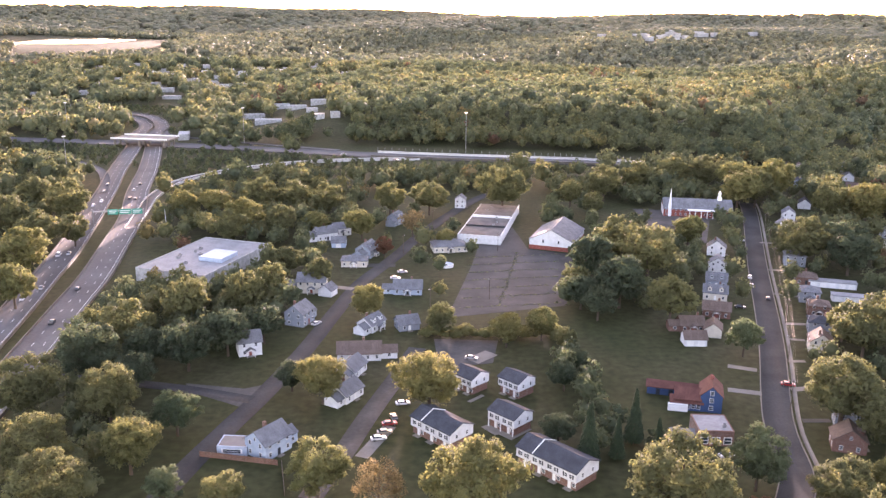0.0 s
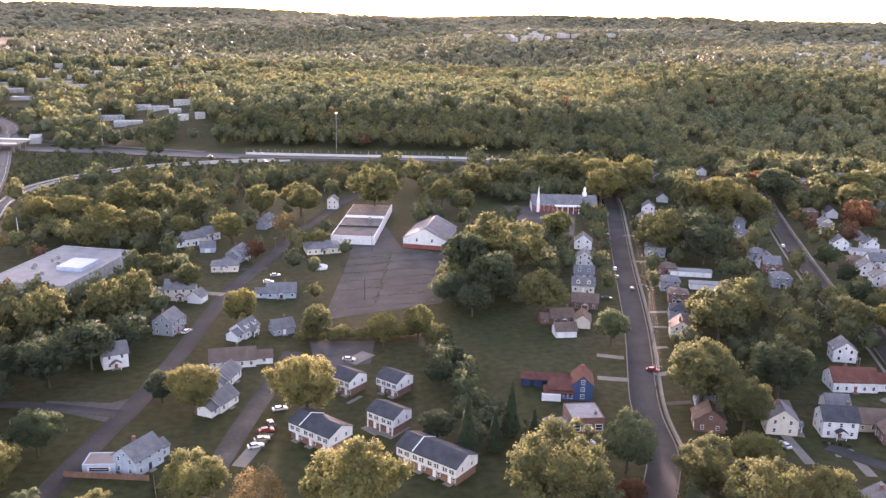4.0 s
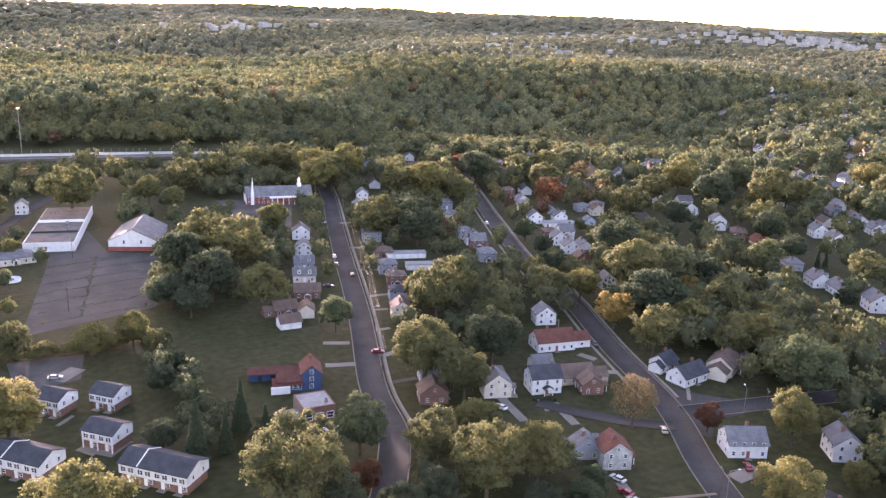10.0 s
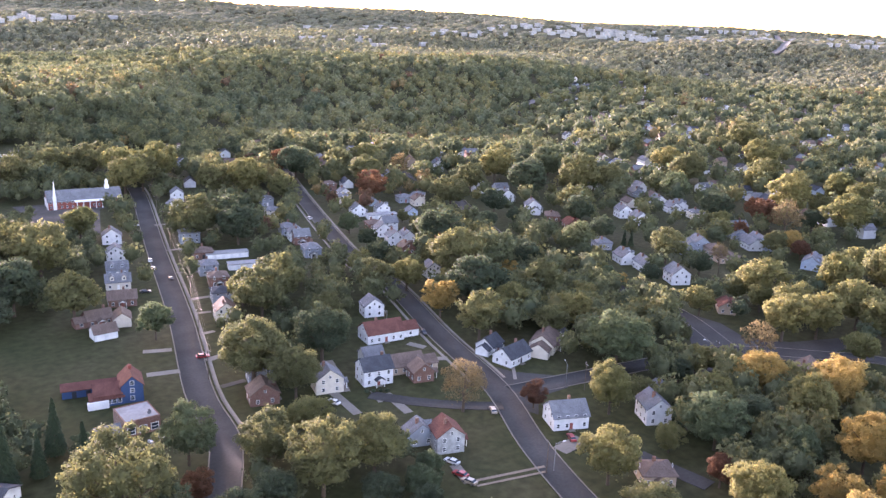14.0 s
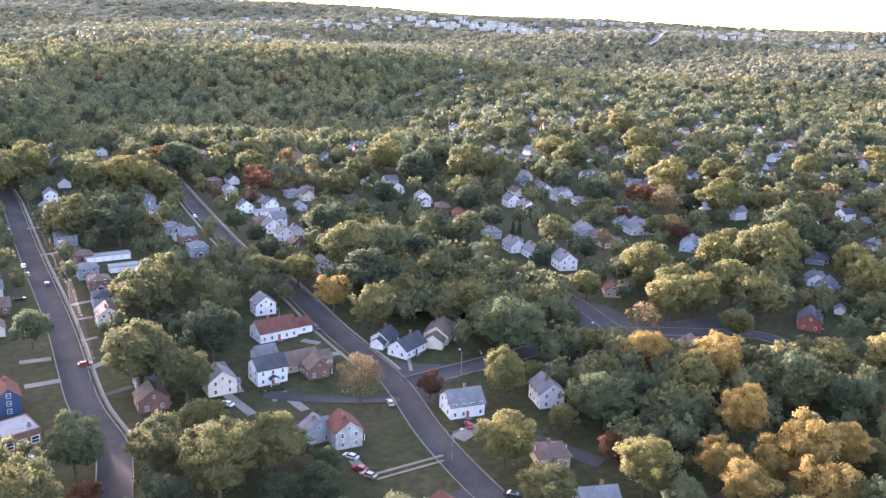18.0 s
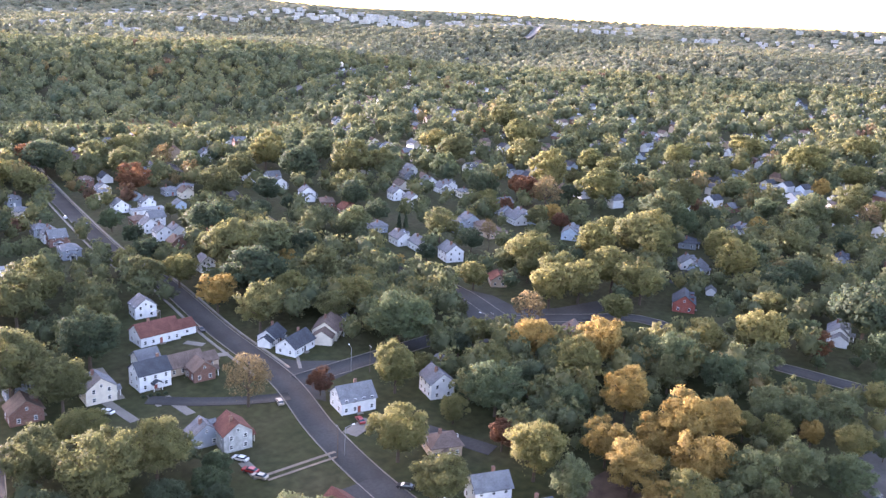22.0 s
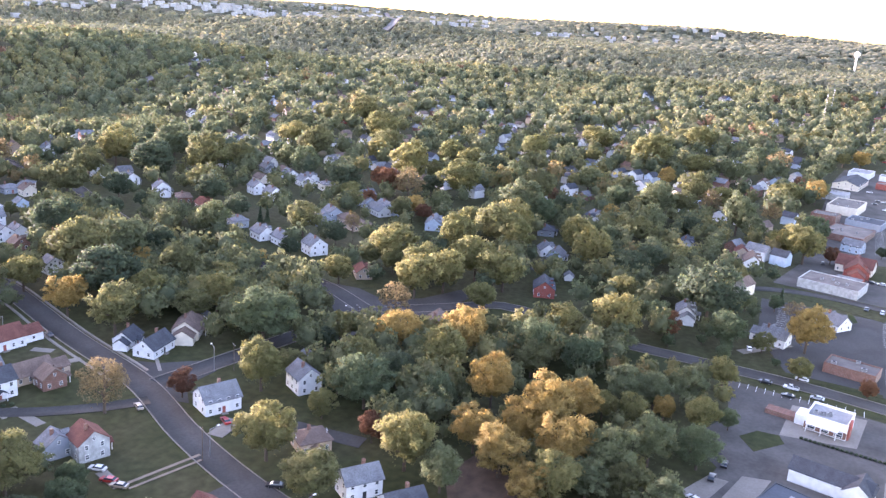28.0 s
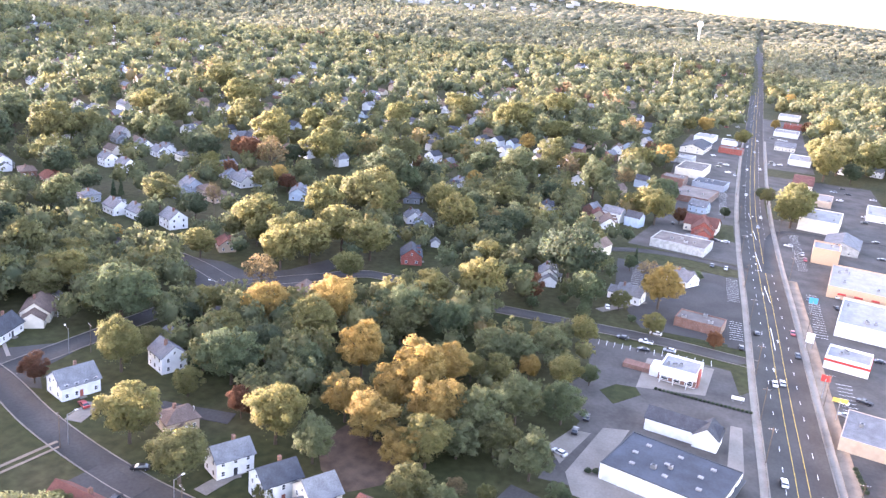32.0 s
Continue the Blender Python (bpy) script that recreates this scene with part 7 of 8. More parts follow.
tree(551.6, 85.9, 19.0, "o")
tree(778.2, 47.8, 23.3, "b")
tree(647.3, 29.3, 21.7, "y")
tree(574.3, 34.2, 15.4, "b")
tree(494.9, 22.2, 17.5, "y")
tree(516.5, 38.4, 15.3, "s")
tree(386.2, 79.8, 19.2, "d")
tree(410.5, 76.2, 16.3, "d")
tree(794.6, 62.7, 26.8, "g")
tree(267.9, 220.6, 13.3, "y")
tree(270.4, 174.3, 9.0, "o")
tree(228.0, 131.4, 13.9, "y")
tree(242.8, 116.5, 12.3, "s")
tree(225.6, 116.5, 14.6, "d")
tree(208.6, 103.9, 9.5, "s")
tree(360.0, 76.6, 14.2, "y")
tree(297.3, 63.0, 13.5, "s")
tree(279.8, 96.9, 11.5, "g")
tree(328.1, 36.5, 4.9, "g")
tree(324.3, 26.9, 5.7, "g")
tree(382.1, 26.6, 9.6, "s")
tree(403.9, 13.4, 3.5, "e")
tree(378.8, 5.4, 11.6, "b")
tree(321.9, 8.3, 4.0, "g")
tree(177.6, 77.4, 12.9, "s")
tree(229.9, 85.2, 16.4, "a")
tree(219.1, 64.6, 19.7, "a")
tree(192.8, 67.5, 17.1, "a")
tree(235.2, 57.7, 14.0, "a")
tree(205.7, 53.1, 17.0, "a")
tree(242.2, 52.7, 10.4, "y")
tree(243.0, 43.7, 10.3, "y")
tree(252.6, 35.8, 8.4, "a")
tree(207.6, 42.2, 15.3, "s")
tree(221.3, 33.7, 14.3, "s")
tree(250.6, 24.7, 12.1, "y")
tree(227.2, 21.2, 14.4, "g")
tree(258.9, 40.5, 13.4, "s")
tree(256.8, 49.7, 15.6, "s")
tree(270.2, 32.4, 14.5, "s")
tree(290.2, 23.2, 12.4, "y")
tree(187.8, 50.4, 14.3, "y")
tree(195.8, 44.2, 12.6, "s")
tree(200.9, 35.3, 10.6, "o")
tree(185.0, 55.8, 11.7, "a")
tree(257.5, 16.7, 6.9, "g")
tree(201.0, 78.4, 14.4, "a")
tree(210.6, 68.3, 14.7, "a")
tree(169.7, 48.5, 11.7, "o")
tree(166.6, 40.3, 9.8, "s")
tree(176.7, 39.0, 6.9, "b")
tree(179.0, 31.6, 5.8, "y")
tree(164.6, 27.9, 7.0, "y")
tree(193.5, 24.0, 13.0, "s")
tree(185.6, 15.2, 6.7, "g")
tree(164.5, 14.8, 13.8, "y")
tree(161.7, 19.6, 10.0, "a")
tree(169.4, 7.6, 8.4, "y")
tree(163.0, 178.2, 17.8, "b")
tree(166.6, 123.7, 17.3, "y")
tree(156.0, 102.2, 16.9, "o")
tree(117.6, 113.0, 17.8, "s")
tree(133.7, 118.1, 7.0, "o")
tree(108.7, 126.4, 14.0, "g")
tree(129.2, 153.1, 8.9, "g")
tree(120.4, 96.0, 12.2, "y")
tree(130.7, 91.4, 10.8, "o")
tree(133.8, 79.1, 9.5, "g")
tree(148.2, 58.8, 7.8, "o")
tree(194.7, 124.7, 9.3, "y")
tree(118.7, 140.4, 8.8, "d")
tree(109.3, 116.8, 10.4, "g")
tree(182.1, 90.2, 17.5, "y")
tree(190.2, 105.0, 9.9, "r")
tree(76.7, 157.1, 15.5, "d")
tree(65.6, 166.5, 13.0, "d")
tree(55.1, 220.2, 8.4, "e")
tree(62.0, 219.3, 6.2, "g")
# </trees>


brng = np.random.default_rng(31)
BUSH_LOBES = [(0, 0, 0.45, 0.34), (0.17, 0.1, 0.4, 0.27), (-0.16, -0.1, 0.42, 0.27), (0.05, -0.2, 0.36, 0.22), (-0.08, 0.2, 0.38, 0.24)]
bv, bf, bn = leaf_cards(brng, BUSH_LOBES, 420, 0.07, 0.8, 0.5, (0.8, 1.25))
for l in BUSH_LOBES:
    bf = np.concatenate([bf, ICO1[1] + len(bv)])
    bv = np.concatenate([bv, ICO1[0] * l[3] * 0.85 + np.array(l[:3])])
    bn = np.concatenate([bn, ICO1[0]])
BUSH = mesh_np("leaves", bv, bf, LEAVES["d"], None, bn)
HEDGE_ROW = mesh_np("leaves", bv, bf, LEAVES["y"], None, bn)
for k in range(15):
    w = 5.2 + 1.6 * math.sin(k * 2.1)
    b = tagged(empty("shrub", -6 + 3.7 * k, 300.5 + 1.2 * math.sin(k * 1.7) + 0.012 * k * k, -0.3, 40 * k), "rounded yellow-green shrub in a wild row along the lot", "shrub", "wild shrub row")
    p = new("leaves", HEDGE_ROW)
    p.parent = b
    p.matrix_basis = Matrix.Diagonal((w * 1.25, w * 1.25, w, 1))
pool = tagged(empty("pool", 1.7, 392.3), "round above-ground pool with pale blue water behind a house", "pool")
bm = bmesh.new()
bmesh.ops.create_cone(bm, cap_ends=True, segments=24, radius1=3.4, radius2=3.4, depth=1.3, matrix=Matrix.Translation((0, 0, 0.6)))
part("wall", bm, white_trim, pool)
bm = bmesh.new()
bmesh.ops.create_cone(bm, cap_ends=True, segments=24, radius1=3.2, radius2=3.2, depth=0.04, matrix=Matrix.Translation((0, 0, 1.275)))
part("water", bm, WALLS["blue"], pool, "pale blue water")
hedge(265, -4.3, 261.5, -34, 24, 1.3)
hedge(238, -61, 226, -62, 7, 1.8)
hedge(204, 10, 206, 4, 4, 2.2)
hedge(441.5, 7.2, 470, 2, 10, 1.8)
hedge(146, 206, 152, 203, 4, 1.6)
hedge(203, 212, 206, 206, 4, 1.6)
hedge(180, 252, 186, 250, 4, 2.2)


def board_fence(x0, y0, x1, y1):
    n = int(math.hypot(x1 - x0, y1 - y0) / 1.9)
    turn = math.degrees(math.atan2(y1 - y0, x1 - x0))
    ob = tagged(empty("board_fence", x0, y0, 0, turn), "rust-brown board fence round a lawn", "fence", "board fences")
    for k in range(n):
        part("post", box_bm(1.9 * k - 0.06, -0.06, -0.2, 1.9 * k + 0.06, 0.06, 1.9), pole_wood, ob)
        part("panel", box_bm(1.9 * k + 0.06, -0.03, 0.05, 1.9 * k + 1.84, 0.03, 1.75), WALLS["brick"], ob)
    return ob


board_fence(-66.5, 210.5, -43, 206)
board_fence(-43, 206, -39.5, 191)
wing = hall("garage", -57.5, 214.5, -4, 8.5, 6.5, 2.6, "blue", "tan", "low garage with a tan flat roof beside a house", "garage", 0.15, 0, 1)
slab("lane_mouth", [(-81.6, 251.4), (-67.2, 243.6), (-61.8, 240.5), (-57.5, 253), (-56.6, 258), (-64, 254), (-84, 257.5)], 0.047, old_asphalt, "pale worn mouth of a lane where it joins the road", "lane")

wr = np.random.default_rng(12)
weeds, wide = [], []
for k in range(7):
    f = 0.08 + 0.13 * k
    for u in np.arange(0, 1, 0.012):
        if wr.random() < 0.6:
            weeds.append((6 + 10 * f + 44 * u + wr.normal() * 0.5, 326 + 95 * f + 8 * u + wr.normal() * 0.5, 0.0))
            wide.append(wr.uniform(0.5, 1.6))
for u in np.arange(0, 1, 0.012):
    weeds.append((24 + 14 * u + wr.normal() * 0.4, 338 + 80 * u, 0.0))
    wide.append(wr.uniform(0.5, 1.5))


# ---- woods, joined ----
def forest(name, P, across, tint, template_v, template_f, label, leaves=WOODS):
    """Many crowns in one mesh. P: (n, 3) feet; across: crown widths; templates: lists of arrays one metre wide."""
    rng = np.random.default_rng(len(P))
    Vs, Ns, Fs, Ts, base = [], [], [], [], 0
    which = rng.integers(0, len(template_v), len(P))
    for k in range(len(template_v)):
        S = np.where(which == k)[0]
        tv, tf = template_v[k], template_f[k]
        a = rng.uniform(0, 6.283, len(S))
        c, s = np.cos(a), np.sin(a)
        x = tv[None, :, 0] * c[:, None] - tv[None, :, 1] * s[:, None]
        y = tv[None, :, 0] * s[:, None] + tv[None, :, 1] * c[:, None]
        w = across[S][:, None]
        V = np.stack([x * w + P[S, 0:1], y * w + P[S, 1:2], tv[None, :, 2] * np.minimum(w * 1.0 + 1.5, 14 + 0.35 * w) + P[S, 2:3]], -1)
        Vs.append(V.reshape(-1, 3))
        Ns.append(np.stack([tv[None, :, 3] * c[:, None] - tv[None, :, 4] * s[:, None], tv[None, :, 3] * s[:, None] + tv[None, :, 4] * c[:, None], tv[None, :, 5] + 0 * a[:, None]], -1).reshape(-1, 3))
        Fs.append((tf[None] + (base + np.arange(len(S)) * len(tv))[:, None, None]).reshape(-1, tf.shape[1]))
        Ts.append(np.repeat(tint[S], len(tv)))
        base += len(S) * len(tv)
    ob = new(name, mesh_np(name, np.concatenate(Vs), np.concatenate(Fs), leaves, np.concatenate(Ts), np.concatenate(Ns)))
    return tagged(ob, label, "woods", kind="stuff")


def dome(rng, template, rough, wide, up=0.25, squat=1.0):
    """A lumpy rounded crown, closed on top and open below."""
    V, F = template
    lump = wide + rough * np.sin(V @ rng.normal(size=(3, 3)) * 2.4 + rng.uniform(0, 6, 3)).sum(1) / 2
    P = V * np.array([0.42, 0.42, 0.40]) * lump[:, None] + np.array([0, 0, 0.52])
    keep = P[F][:, :, 2].max(1) > 0.36
    P[:, 2] = 0.86 + (P[:, 2] - 0.86) * squat
    return P, F[keep], V + np.array([0, 0, up])


def card_templates(count, cards, size, jitter=0.6, core=None, rough=0.14, wide=1.0, up=0.25, squat=1.0):
    tv, tf = [], []
    for k in range(count):
        rng = np.random.default_rng(900 + k)
        if core:
            V, F, N = dome(rng, core, rough, wide, up, squat)
        if cards:
            V2, F2, N2 = leaf_cards(rng, crown_lobes(rng, 40) if cards > 300 else round_lobes(rng, 14), cards, size, jitter)
            V, F, N = (np.concatenate([V, V2]), np.concatenate([F, F2 + len(V)]), np.concatenate([N, N2])) if core else (V2, F2, N2)
        tv.append(np.concatenate([V, N], 1))
        tf.append(F)
    return tv, tf


def scatter(r0, r1, spacing, keep, seed, a0=-33, a1=107):
    """Feet of wild trees between two distances, kept off what is taken."""
    rng = np.random.default_rng(seed)
    n = int(0.5 * radians(a1 - a0) * (r1 ** 2 - r0 ** 2) / spacing ** 2)
    d = np.sqrt(rng.uniform(r0 ** 2, r1 ** 2, n))
    a = np.radians(rng.uniform(a0, a1, n))
    x, y = d * np.sin(a), d * np.cos(a)
    i, j = ((x - X0) / CELL).astype(int), ((y - Y0) / CELL).astype(int)
    ok = (i >= 0) & (i < NX) & (j >= 0) & (j < NY)
    free = np.ones(n, bool)
    free[ok] = ~taken[i[ok], j[ok]]
    free &= rng.random(n) < keep(x, y)
    lake = ((x + LAKE[0]) / 330) ** 4 + ((y - LAKE[1]) / 330) ** 4 < 0.55
    free &= ~lake
    u = np.hypot(*LAKE)
    along, across = (-x * LAKE[0] + y * LAKE[1]) / u, (x * LAKE[1] + y * LAKE[0]) / u
    free &= ~((np.abs(across - 30) < 165) & (along > u - 620) & (along < u + 150))
    for tx, ty, r, back in TOWN_SPOTS:
        if r0 <= math.hypot(tx, ty) <= r1 + 200:
            u = math.hypot(tx, ty)
            along, across = (x * tx + y * ty) / u, (x * ty - y * tx) / u
            free &= ~((np.abs(across) < r) & (along < u + r) & (along > u - r - back))
    for L, half in ((LMR, 16), (LVA, 14), (LFL, 24), (LHE, 16), (LHW, 16)):
        for px, py in L[::3]:
            if r0 - 60 < math.hypot(px, py) < r1 + 60:
                free &= np.hypot(x - px, y - py) > half
    x, y = x[free], y[free]
    return np.stack([x, y, height(x, y)], 1), rng


def tints(P, rng):
    w = 0.45 + 0.22 * np.sin(P[:, 0] * 0.013 + 1) * np.sin(P[:, 1] * 0.011) + rng.normal(size=len(P)) * 0.2
    return np.clip(w, 0, 1)


CLEARINGS = [
    [(-386, 752), (-276, 732), (-164, 712), (-38, 676), (98, 656), (104, 630), (58, 640), (-33, 620), (-91, 604), (-146, 597), (-179, 546), (-219, 634), (-265, 620), (-331, 627)],
    [(-405, 1040), (-291, 1020), (-284, 865), (-240, 800), (-290, 800), (-330, 900)],
    [(52, 325), (96, 327), (76, 257), (58, 229), (49, 252)],
    [(-98, 285), (-59, 271), (-62, 253), (-95, 257)],
    [(20, 291), (43, 292), (32, 243), (14, 251)],
]
for outline in CLEARINGS:
    xs, ys = [p[0] for p in outline], [p[1] for p in outline]
    for x in np.arange(min(xs), max(xs), 5.0):
        for y in np.arange(min(ys), max(ys), 5.0):
            if inside(x, y, outline):
                take(x, y, 5)


for (px, py), n in zip(LX, side_of(LX)):
    if -110 < px < 168:
        for m in (-42, -26, 26):
            q = (px + n[0] * m, py + n[1] * m)
            if m < 0 or q[1] < py:
                take(q[0], q[1], 13)
            else:
                take(px - n[0] * m, py - n[1] * m, 13)


def density(x, y):
    """How wooded the land is: thick north of the freeway, looser among the houses."""
    a, d = np.degrees(np.arctan2(x, y)), np.hypot(x, y)
    p = np.full(x.shape, 0.62)
    p = np.where((y > 690 - 0.12 * x) & (a < 35), 0.95, p)
    p = np.where((a < 18) & (d < 640), 0.22, p)
    p = np.where((a > 14) & (a < 40) & (d > 540) & (d < 700), 0.95, p)
    p = np.where((a > 40) & (d < 900), 0.48, p)
    p = np.where((a > 30) & (a < 84) & (d < 560), 0.62, p)
    p = np.where((a < -8) & (d < 640), 0.55, p)
    p = np.where((np.abs(y + 60 + 0.05 * (x - 800)) < 60) & (x > 650), 0.28, p)
    return p


# ---- far houses, and towns on the horizon, each joined ----
def far_block(V, F, x, y, z, w, d, h, rise, a):
    """Walls of a house as five quads and its roof as two, added to the lists."""
    c, sn = math.cos(a), math.sin(a)
    loc = [(-w / 2, -d / 2, -1), (w / 2, -d / 2, -1), (w / 2, d / 2, -1), (-w / 2, d / 2, -1), (-w / 2, -d / 2, h), (w / 2, -d / 2, h), (w / 2, d / 2, h), (-w / 2, d / 2, h), (-w / 2, 0, h + rise), (w / 2, 0, h + rise)]
    b = len(V[0])
    V[0] += [(x + p * c - q * sn, y + p * sn + q * c, z + r) for p, q, r in loc]
    F[0] += [(b, b + 1, b + 5, b + 4), (b + 2, b + 3, b + 7, b + 6), (b + 1, b + 2, b + 6, b + 5), (b + 3, b, b + 4, b + 7), (b + 5, b + 6, b + 9, b + 5), (b + 7, b + 4, b + 8, b + 7)]
    loc = [(-w / 2 - 0.4, -d / 2 - 0.4, h - 0.2), (w / 2 + 0.4, -d / 2 - 0.4, h - 0.2), (w / 2 + 0.4, 0, h + rise + 0.2), (-w / 2 - 0.4, 0, h + rise + 0.2), (w / 2 + 0.4, d / 2 + 0.4, h - 0.2), (-w / 2 - 0.4, d / 2 + 0.4, h - 0.2)]
    b = len(V[1])
    V[1] += [(x + p * c - q * sn, y + p * sn + q * c, z + r) for p, q, r in loc]
    F[1] += [(b, b + 1, b + 2, b + 3), (b + 3, b + 2, b + 4, b + 5)]


def quads_mesh(name, V, F, material):
    me = bpy.data.meshes.new(name)
    me.from_pydata(V, [], [tuple(dict.fromkeys(f)) for f in F])
    me.materials.append(material)
    return me


rng = random.Random(5)
FAR_KINDS = [("white", "gray"), ("white", "slate"), ("cream", "brown"), ("tan", "brown"), ("brick", "gray"), ("blue", "slate")]
far_sets = [([[], []], [[], []]) for k in FAR_KINDS]
for k in range(3600):
    d, a = math.sqrt(rng.uniform(400 ** 2, 1500 ** 2)), radians(rng.uniform(22, 88))
    x, y = d * math.sin(a), d * math.cos(a)
    # rows along the grid of streets
    turn = radians(-20)
    q = x * math.cos(turn) + y * math.sin(turn)
    along = -x * math.sin(turn) + y * math.cos(turn)
    row = round(q / 34)
    q2, along2 = row * 34, round(along / 14) * 14 + rng.uniform(-1.5, 1.5)
    x, y = q2 * math.cos(turn) - along2 * math.sin(turn), q2 * math.sin(turn) + along2 * math.cos(turn)
    i, j = int((x - X0) / CELL), int((y - Y0) / CELL)
    if 0 <= i < NX and 0 <= j < NY and taken[i, j] or rng.random() > (0.5 if d < 750 else 0.22):
        continue
    if d < 560 and a < radians(84) or d > 820 and a < radians(48) or abs(y + 60) < 90 and x > 600:
        continue
    V, F = far_sets[rng.randrange(len(FAR_KINDS))]
    far_block(V, F, x, y, float(height(np.float64(x), np.float64(y))), rng.uniform(8, 12), rng.uniform(7, 9), rng.choice((3.2, 4.6, 5.4)), 2.8, turn + rng.choice((0, math.pi / 2)))
    u = Vector((x, y)).normalized()
    for m in (0, 8, 16, 24):
        take(x - u.x * m, y - u.y * m, 7)
for (wall, roof), (V, F) in zip(FAR_KINDS, far_sets):
    home = tagged(new("house_rows", quads_mesh("house_rows", V[0], F[0], WALLS[wall])), f"rows of far houses with {WALL_WORDS[wall]} half hidden by trees", "houses", kind="stuff")
    roofs = new("roof_rows", quads_mesh("roof_rows", V[1], F[1], ROOFS[roof]))
    roofs.parent = home
    tagged(roofs, f"{ROOF_WORDS[roof]} roofs", kind="stuff")

TOWNS = [(-540, 1470), (-425, 1400), (-266, 1470), (-248, 1560), (-150, 1540), (-140, 955), (-405, 1690), (-474, 1302), (-409, 1313), (-487, 1168), (-129, 863), (-186, 1444), (-391, 1475), (686, 2651), (789, 2779), (1363, 1998), (2760, 2357), (2727, 2161), (2936, 2082), (3696, 2349), (1943, 2802), (2069, 2374), (2638, 2536), (2644, 2292), (2790, 2178), (3324, 1921), (3931, 1790), (3451, 1091), (2680, 2266), (2689, 2112), (3105, 1409), (3752, 903), (4500, 785)]
town_v, town_f, TOWN_SPOTS = [], [], []
for cx, cy in TOWNS:
    far = math.hypot(cx, cy)
    near = far < 1800
    spread = 26 + far * 0.035
    for k in range(5 if near else 10):
        x, y = cx + rng.gauss(0, spread), cy + rng.gauss(0, spread * 0.6)
        w, d, h = (rng.uniform(9, 24), rng.uniform(8, 12), rng.uniform(4, 6)) if near else (rng.uniform(0.002, 0.008) * far + 6, rng.uniform(0.002, 0.004) * far + 5, rng.uniform(4, 6) + far * 0.0024)
        z, a = float(height(np.float64(x), np.float64(y))), rng.choice((0.2, 0.35, 1.8, 0.1))
        c, sn, b = math.cos(a), math.sin(a), len(town_v)
        town_v += [(x + p * w / 2 * c - q * d / 2 * sn, y + p * w / 2 * sn + q * d / 2 * c, z + r) for r in (-3, h) for p, q in ((-1, -1), (1, -1), (1, 1), (-1, 1))]
        town_f += [(b, b + 1, b + 5, b + 4), (b + 1, b + 2, b + 6, b + 5), (b + 2, b + 3, b + 7, b + 6), (b + 3, b, b + 4, b + 7), (b + 4, b + 5, b + 6, b + 7)]
        TOWN_SPOTS.append((x, y, max(w, d) * 0.6, 90 if near else far * 0.085))
tagged(new("far_town", quads_mesh("far_town", town_v, town_f, WALLS["stone"])), "pale flat-roofed buildings of distant towns among trees", "town", kind="stuff")
tower = tagged(empty("water_tower", 2999, 16, float(height(np.float64(2999), np.float64(16)))), "white water tower rising over distant woods", "water tower")
bm = bmesh.new()
add_tube(bm, (0, 0, -2), (0, 0, 46), 3.0, 3.0, 10)
part("stem", bm, white_trim, tower)
bm = bmesh.new()
add_tube(bm, (0, 0, 44), (0, 0, 50), 4.0, 9.0, 14)
add_tube(bm, (0, 0, 50), (0, 0, 58), 9.0, 9.0, 14)
add_tube(bm, (0, 0, 58), (0, 0, 63), 9.0, 2.0, 14)
part("tank", bm, white_trim, tower)

# thickets near the streets: outline, spacing, tint range
CN_V, CN_F = card_templates(7, 480, 0.049, 0.8, ICO1, 0.05, 0.74)
THICKETS = [
    ([(-135, 326), (-122, 364), (-79, 375), (-61, 308), (-74, 290), (-100, 264), (-133, 272)], 7.0, 0.1, 0.6),
    ([(-147, 262), (-125, 263), (-92, 238), (-81, 216), (-87, 184), (-108, 184)], 7.5, 0.3, 0.8),
    ([(67, 431), (114, 484), (148, 471), (118, 373), (86, 326), (52, 325)], 7.5, 0.1, 0.6),
    ([(238, 143), (279, 116), (286, 61), (296, 23), (232, 16), (194, 22), (193, 37), (188, 66), (198, 81), (213, 114)], 6.5, 0.4, 0.95),
    ([(100, 204), (141, 178), (116, 144), (79, 168)], 7.0, 0.3, 0.8),
    ([(170, 346), (225, 339), (150, 221), (123, 226), (131, 282)], 8.0, 0.2, 0.7),
    ([(306, 378), (343, 302), (302, 200), (249, 162), (217, 181), (201, 221), (229, 294)], 8.0, 0.2, 0.85),
    ([(240, 167), (291, 125), (210, 84), (191, 102), (193, 129)], 6.5, 0.35, 0.9),
    ([(458, 194), (566, 88), (460, 27), (357, 20), (356, 72), (369, 142)], 9.0, 0.2, 0.85),
    ([(241, 249), (280, 229), (273, 174), (233, 151), (211, 179), (214, 223)], 7.0, 0.3, 0.85),
    ([(245, 131), (328, 86), (322, 46), (270, 67), (246, 110)], 7.0, 0.4, 0.95),
    ([(-330, 600), (-250, 560), (-192, 420), (-190, 362), (-190, 300), (-330, 300)], 8.5, 0.3, 0.85),
    ([(-174, 532), (-110, 614), (-54, 556), (-53, 476), (-83, 425), (-152, 458)], 9.0, 0.3, 0.85),
    ([(-60, 560), (-38, 612), (45, 645), (62, 600), (25, 562), (-20, 578)], 7.5, 0.2, 0.8),
    ([(64, 560), (80, 600), (150, 600), (210, 560), (200, 528), (120, 530)], 8.0, 0.2, 0.8),
    ([(36, 288), (47, 288), (54, 234), (50, 207), (36, 215)], 7.0, 0.0, 0.4),
]
pts, wid, tin = [], [], []
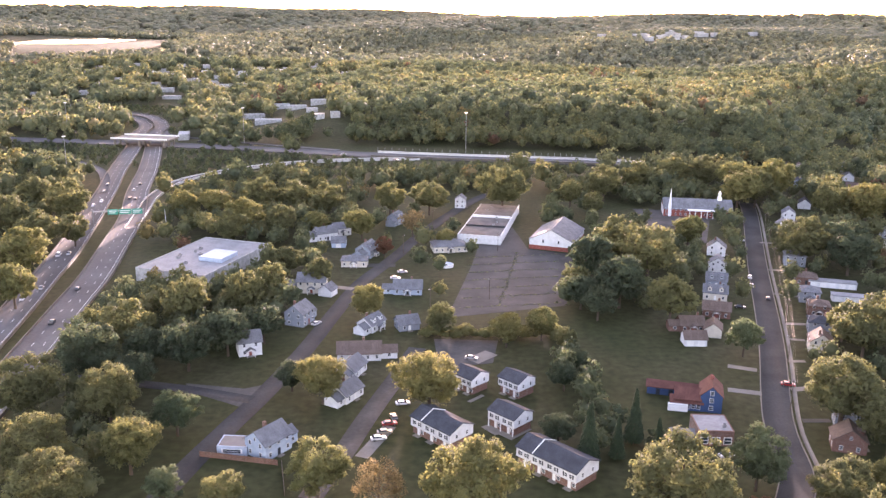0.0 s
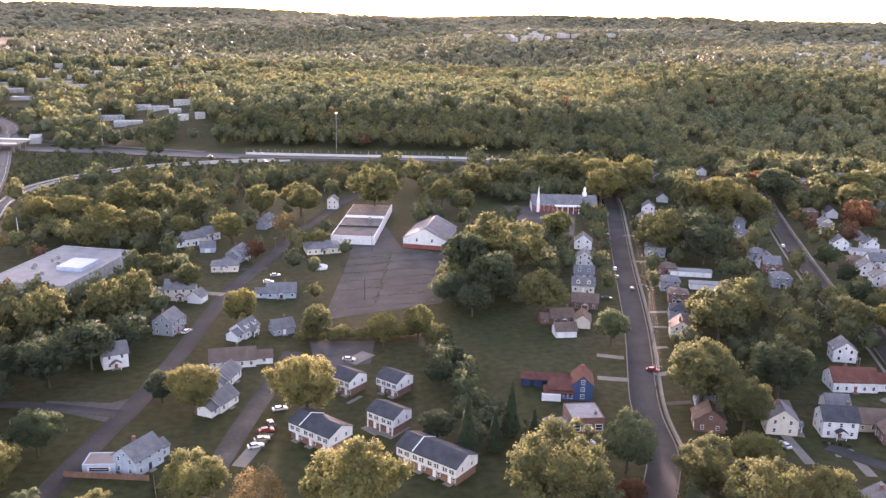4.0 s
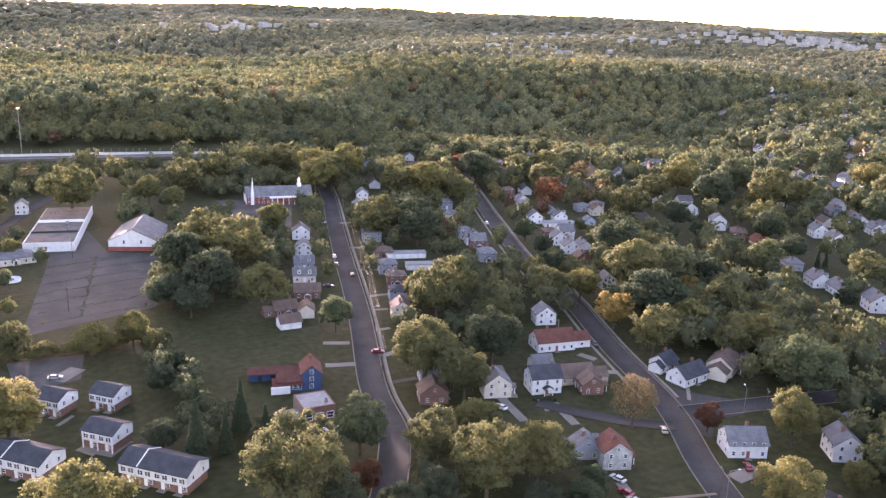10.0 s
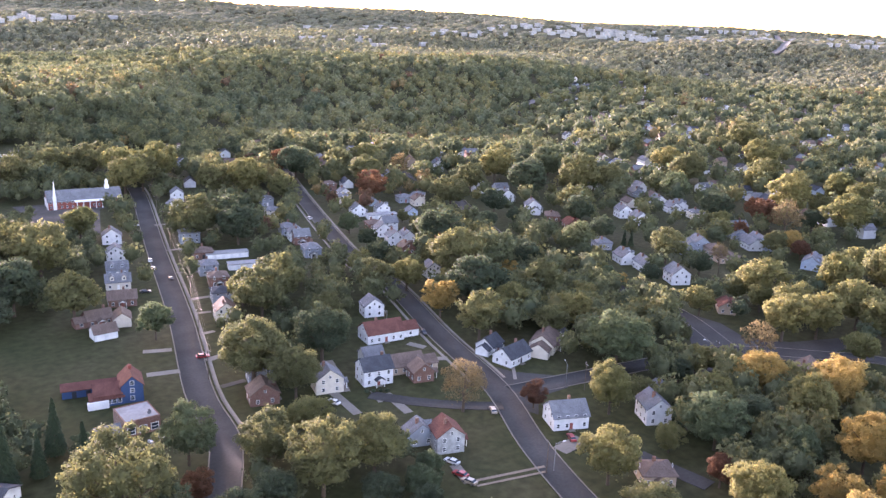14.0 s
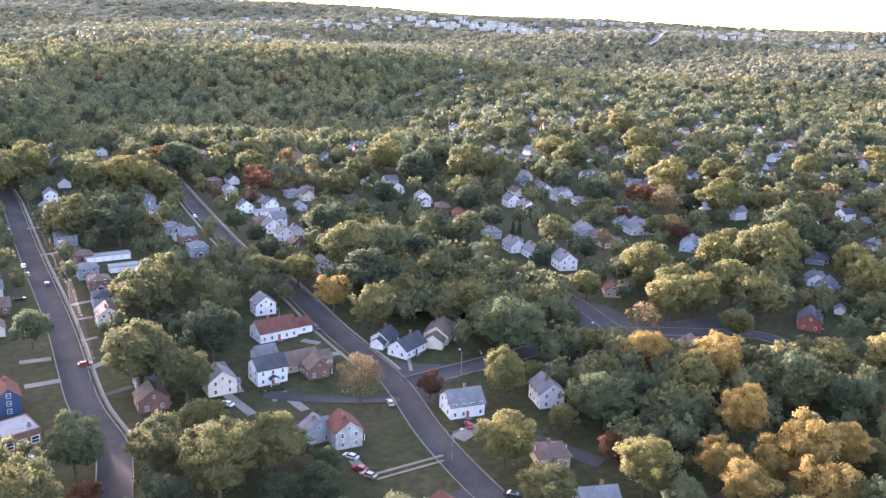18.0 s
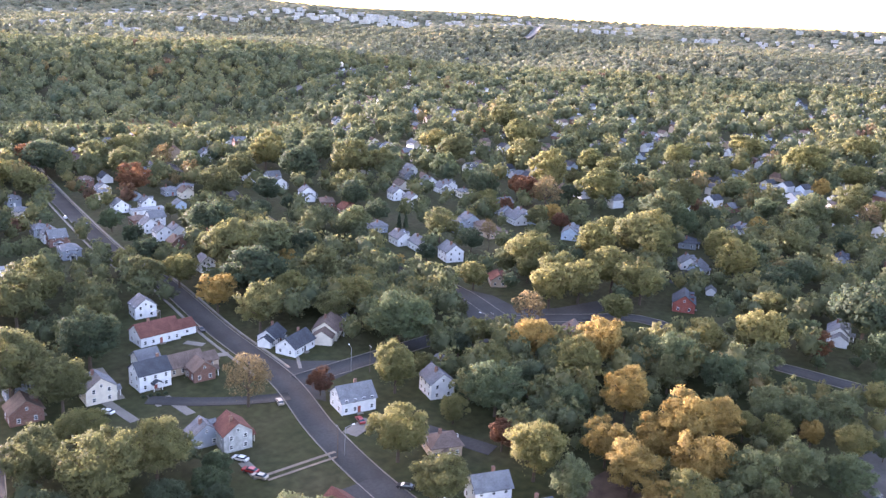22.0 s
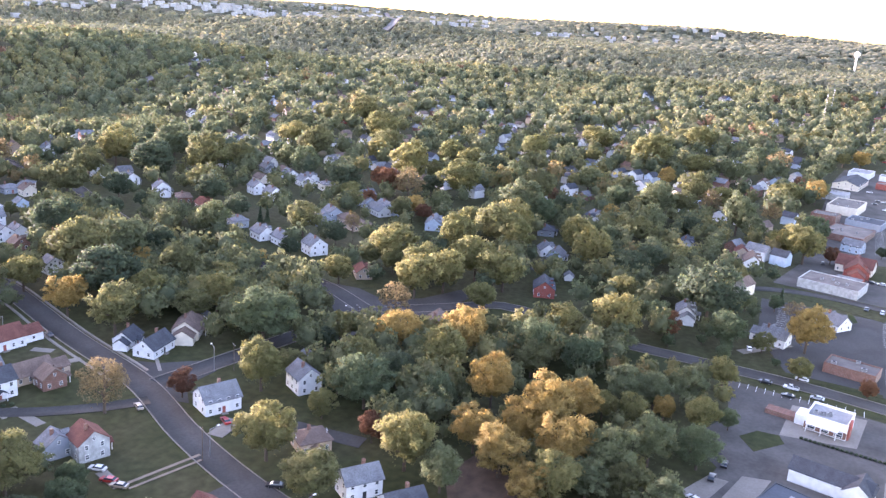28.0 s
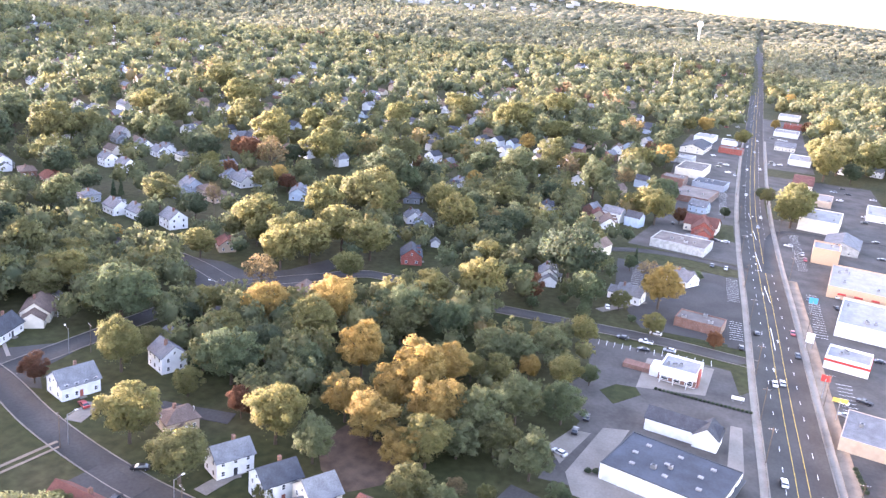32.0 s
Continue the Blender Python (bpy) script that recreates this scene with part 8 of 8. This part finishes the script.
for outline, gap, t0, t1 in THICKETS:
    rng = np.random.default_rng(int(outline[0][0] + 500))
    gap = gap if outline[0][0] < 180 else gap * 1.2
    xs, ys = [p[0] for p in outline], [p[1] for p in outline]
    for x in np.arange(min(xs), max(xs), gap):
        for y in np.arange(min(ys), max(ys), gap):
            qx, qy = x + rng.uniform(-0.4, 0.4) * gap, y + rng.uniform(-0.4, 0.4) * gap
            i, j = int((qx - X0) / CELL), int((qy - Y0) / CELL)
            if inside(qx, qy, outline) and not taken[i, j]:
                pts.append((qx, qy, 0.0))
                wid.append(rng.uniform(5.5, 10.5) if outline[0][0] < 180 else rng.uniform(5, 9) if outline[0] == (238, 143) else rng.uniform(8, 14))
                tin.append(rng.uniform(t0, t1))
for (qx, qy, _), w in zip(pts, wid):
    take(qx, qy, w * 0.4)
forest("thicket", np.array(pts), np.array(wid), np.array(tin), CN_V, CN_F, "dense thicket of mixed trees and shrubs behind the houses")

pts, wid = [], []
rng = np.random.default_rng(77)
for outline in CLEARINGS[:2]:
    xs, ys = [p[0] for p in outline], [p[1] for p in outline]
    for x in np.arange(min(xs), max(xs), 5.5):
        for y in np.arange(min(ys), max(ys), 5.5):
            qx, qy = x + rng.uniform(-2.5, 2.5), y + rng.uniform(-2.5, 2.5)
            off = min(np.hypot(L[:, 0] - qx, L[:, 1] - qy).min() - h for L, h in ((LHW, 9), (LHE, 10), (LX, 15), (LR, 6), (LRW, 6), (LRN, 6), (LC, 6)))
            if off > 0 and inside(qx, qy, outline) and rng.random() < 0.75:
                pts.append((qx, qy, -0.8))
                wid.append(rng.uniform(2.0, 5.0))
W_V, W_F = card_templates(3, 14, 0.3)
for v in W_V:
    v[:, 2] *= 0.045
forest("weeds", np.array(weeds), np.array(wide), wr.uniform(0.0, 0.6, len(weeds)), W_V, W_F, "weeds growing in lines along the joints of an old lot")
CS_V, CS_F = card_templates(4, 90, 0.13)
forest("scrub", np.array(pts), np.array(wid), rng.uniform(0.0, 0.55, len(pts)), CS_V, CS_F, "low dark scrub between the freeway ramps")

CT_V, CT_F = card_templates(7, 380, 0.052, 0.8, ICO1, 0.05, 0.74)
P, rg = scatter(330, 850, 9.5, density, 1)
wid = np.where(np.hypot(P[:, 0], P[:, 1]) < 560, rg.uniform(6.5, 13.5, len(P)), rg.uniform(8, 19, len(P)))
forest("woodland", P, wid, tints(P, rg), CT_V, CT_F, "mixed green and gold trees filling the gaps between houses")
B2_V, B2_F = card_templates(10, 64, 0.088, 0.7, ICO1, 0.16, 0.72, 0.5)
P, rg = scatter(850, 1700, 15, lambda x, y: np.clip(density(x, y) + 0.1, 0, 1), 2)
forest("woodland", P, rg.uniform(12, 23, len(P)), tints(P, rg), B2_V, B2_F, "unbroken mixed woodland of green and olive crowns", WOODS_MID)
B1_V, B1_F = card_templates(10, 18, 0.155, 0.7, ICO1, 0.2, 0.85, 0.7, 0.9)
P, rg = scatter(1700, 3000, 20, lambda x, y: 0.93 + 0 * x, 3)
P[:, 2] -= 4
forest("woodland", P, rg.uniform(13, 27, len(P)), tints(P, rg), B1_V, B1_F, "distant woodland of rounded crowns covering the hills, leaf colour paled for haze", WOODS_FAR)
B0_V, B0_F = card_templates(8, 8, 0.2, 0.7, ICO1, 0.25, 1.2, 1.0, 0.6)
P, rg = scatter(3000, 4900, 32, lambda x, y: 0.92 + 0 * x, 4)
P[:, 2] -= 9
forest("woodland", P, rg.uniform(20, 40, len(P)), tints(P, rg), B0_V, B0_F, "woodland covering the far ridges, its leaf colour paled for haze", WOODS_FAR)
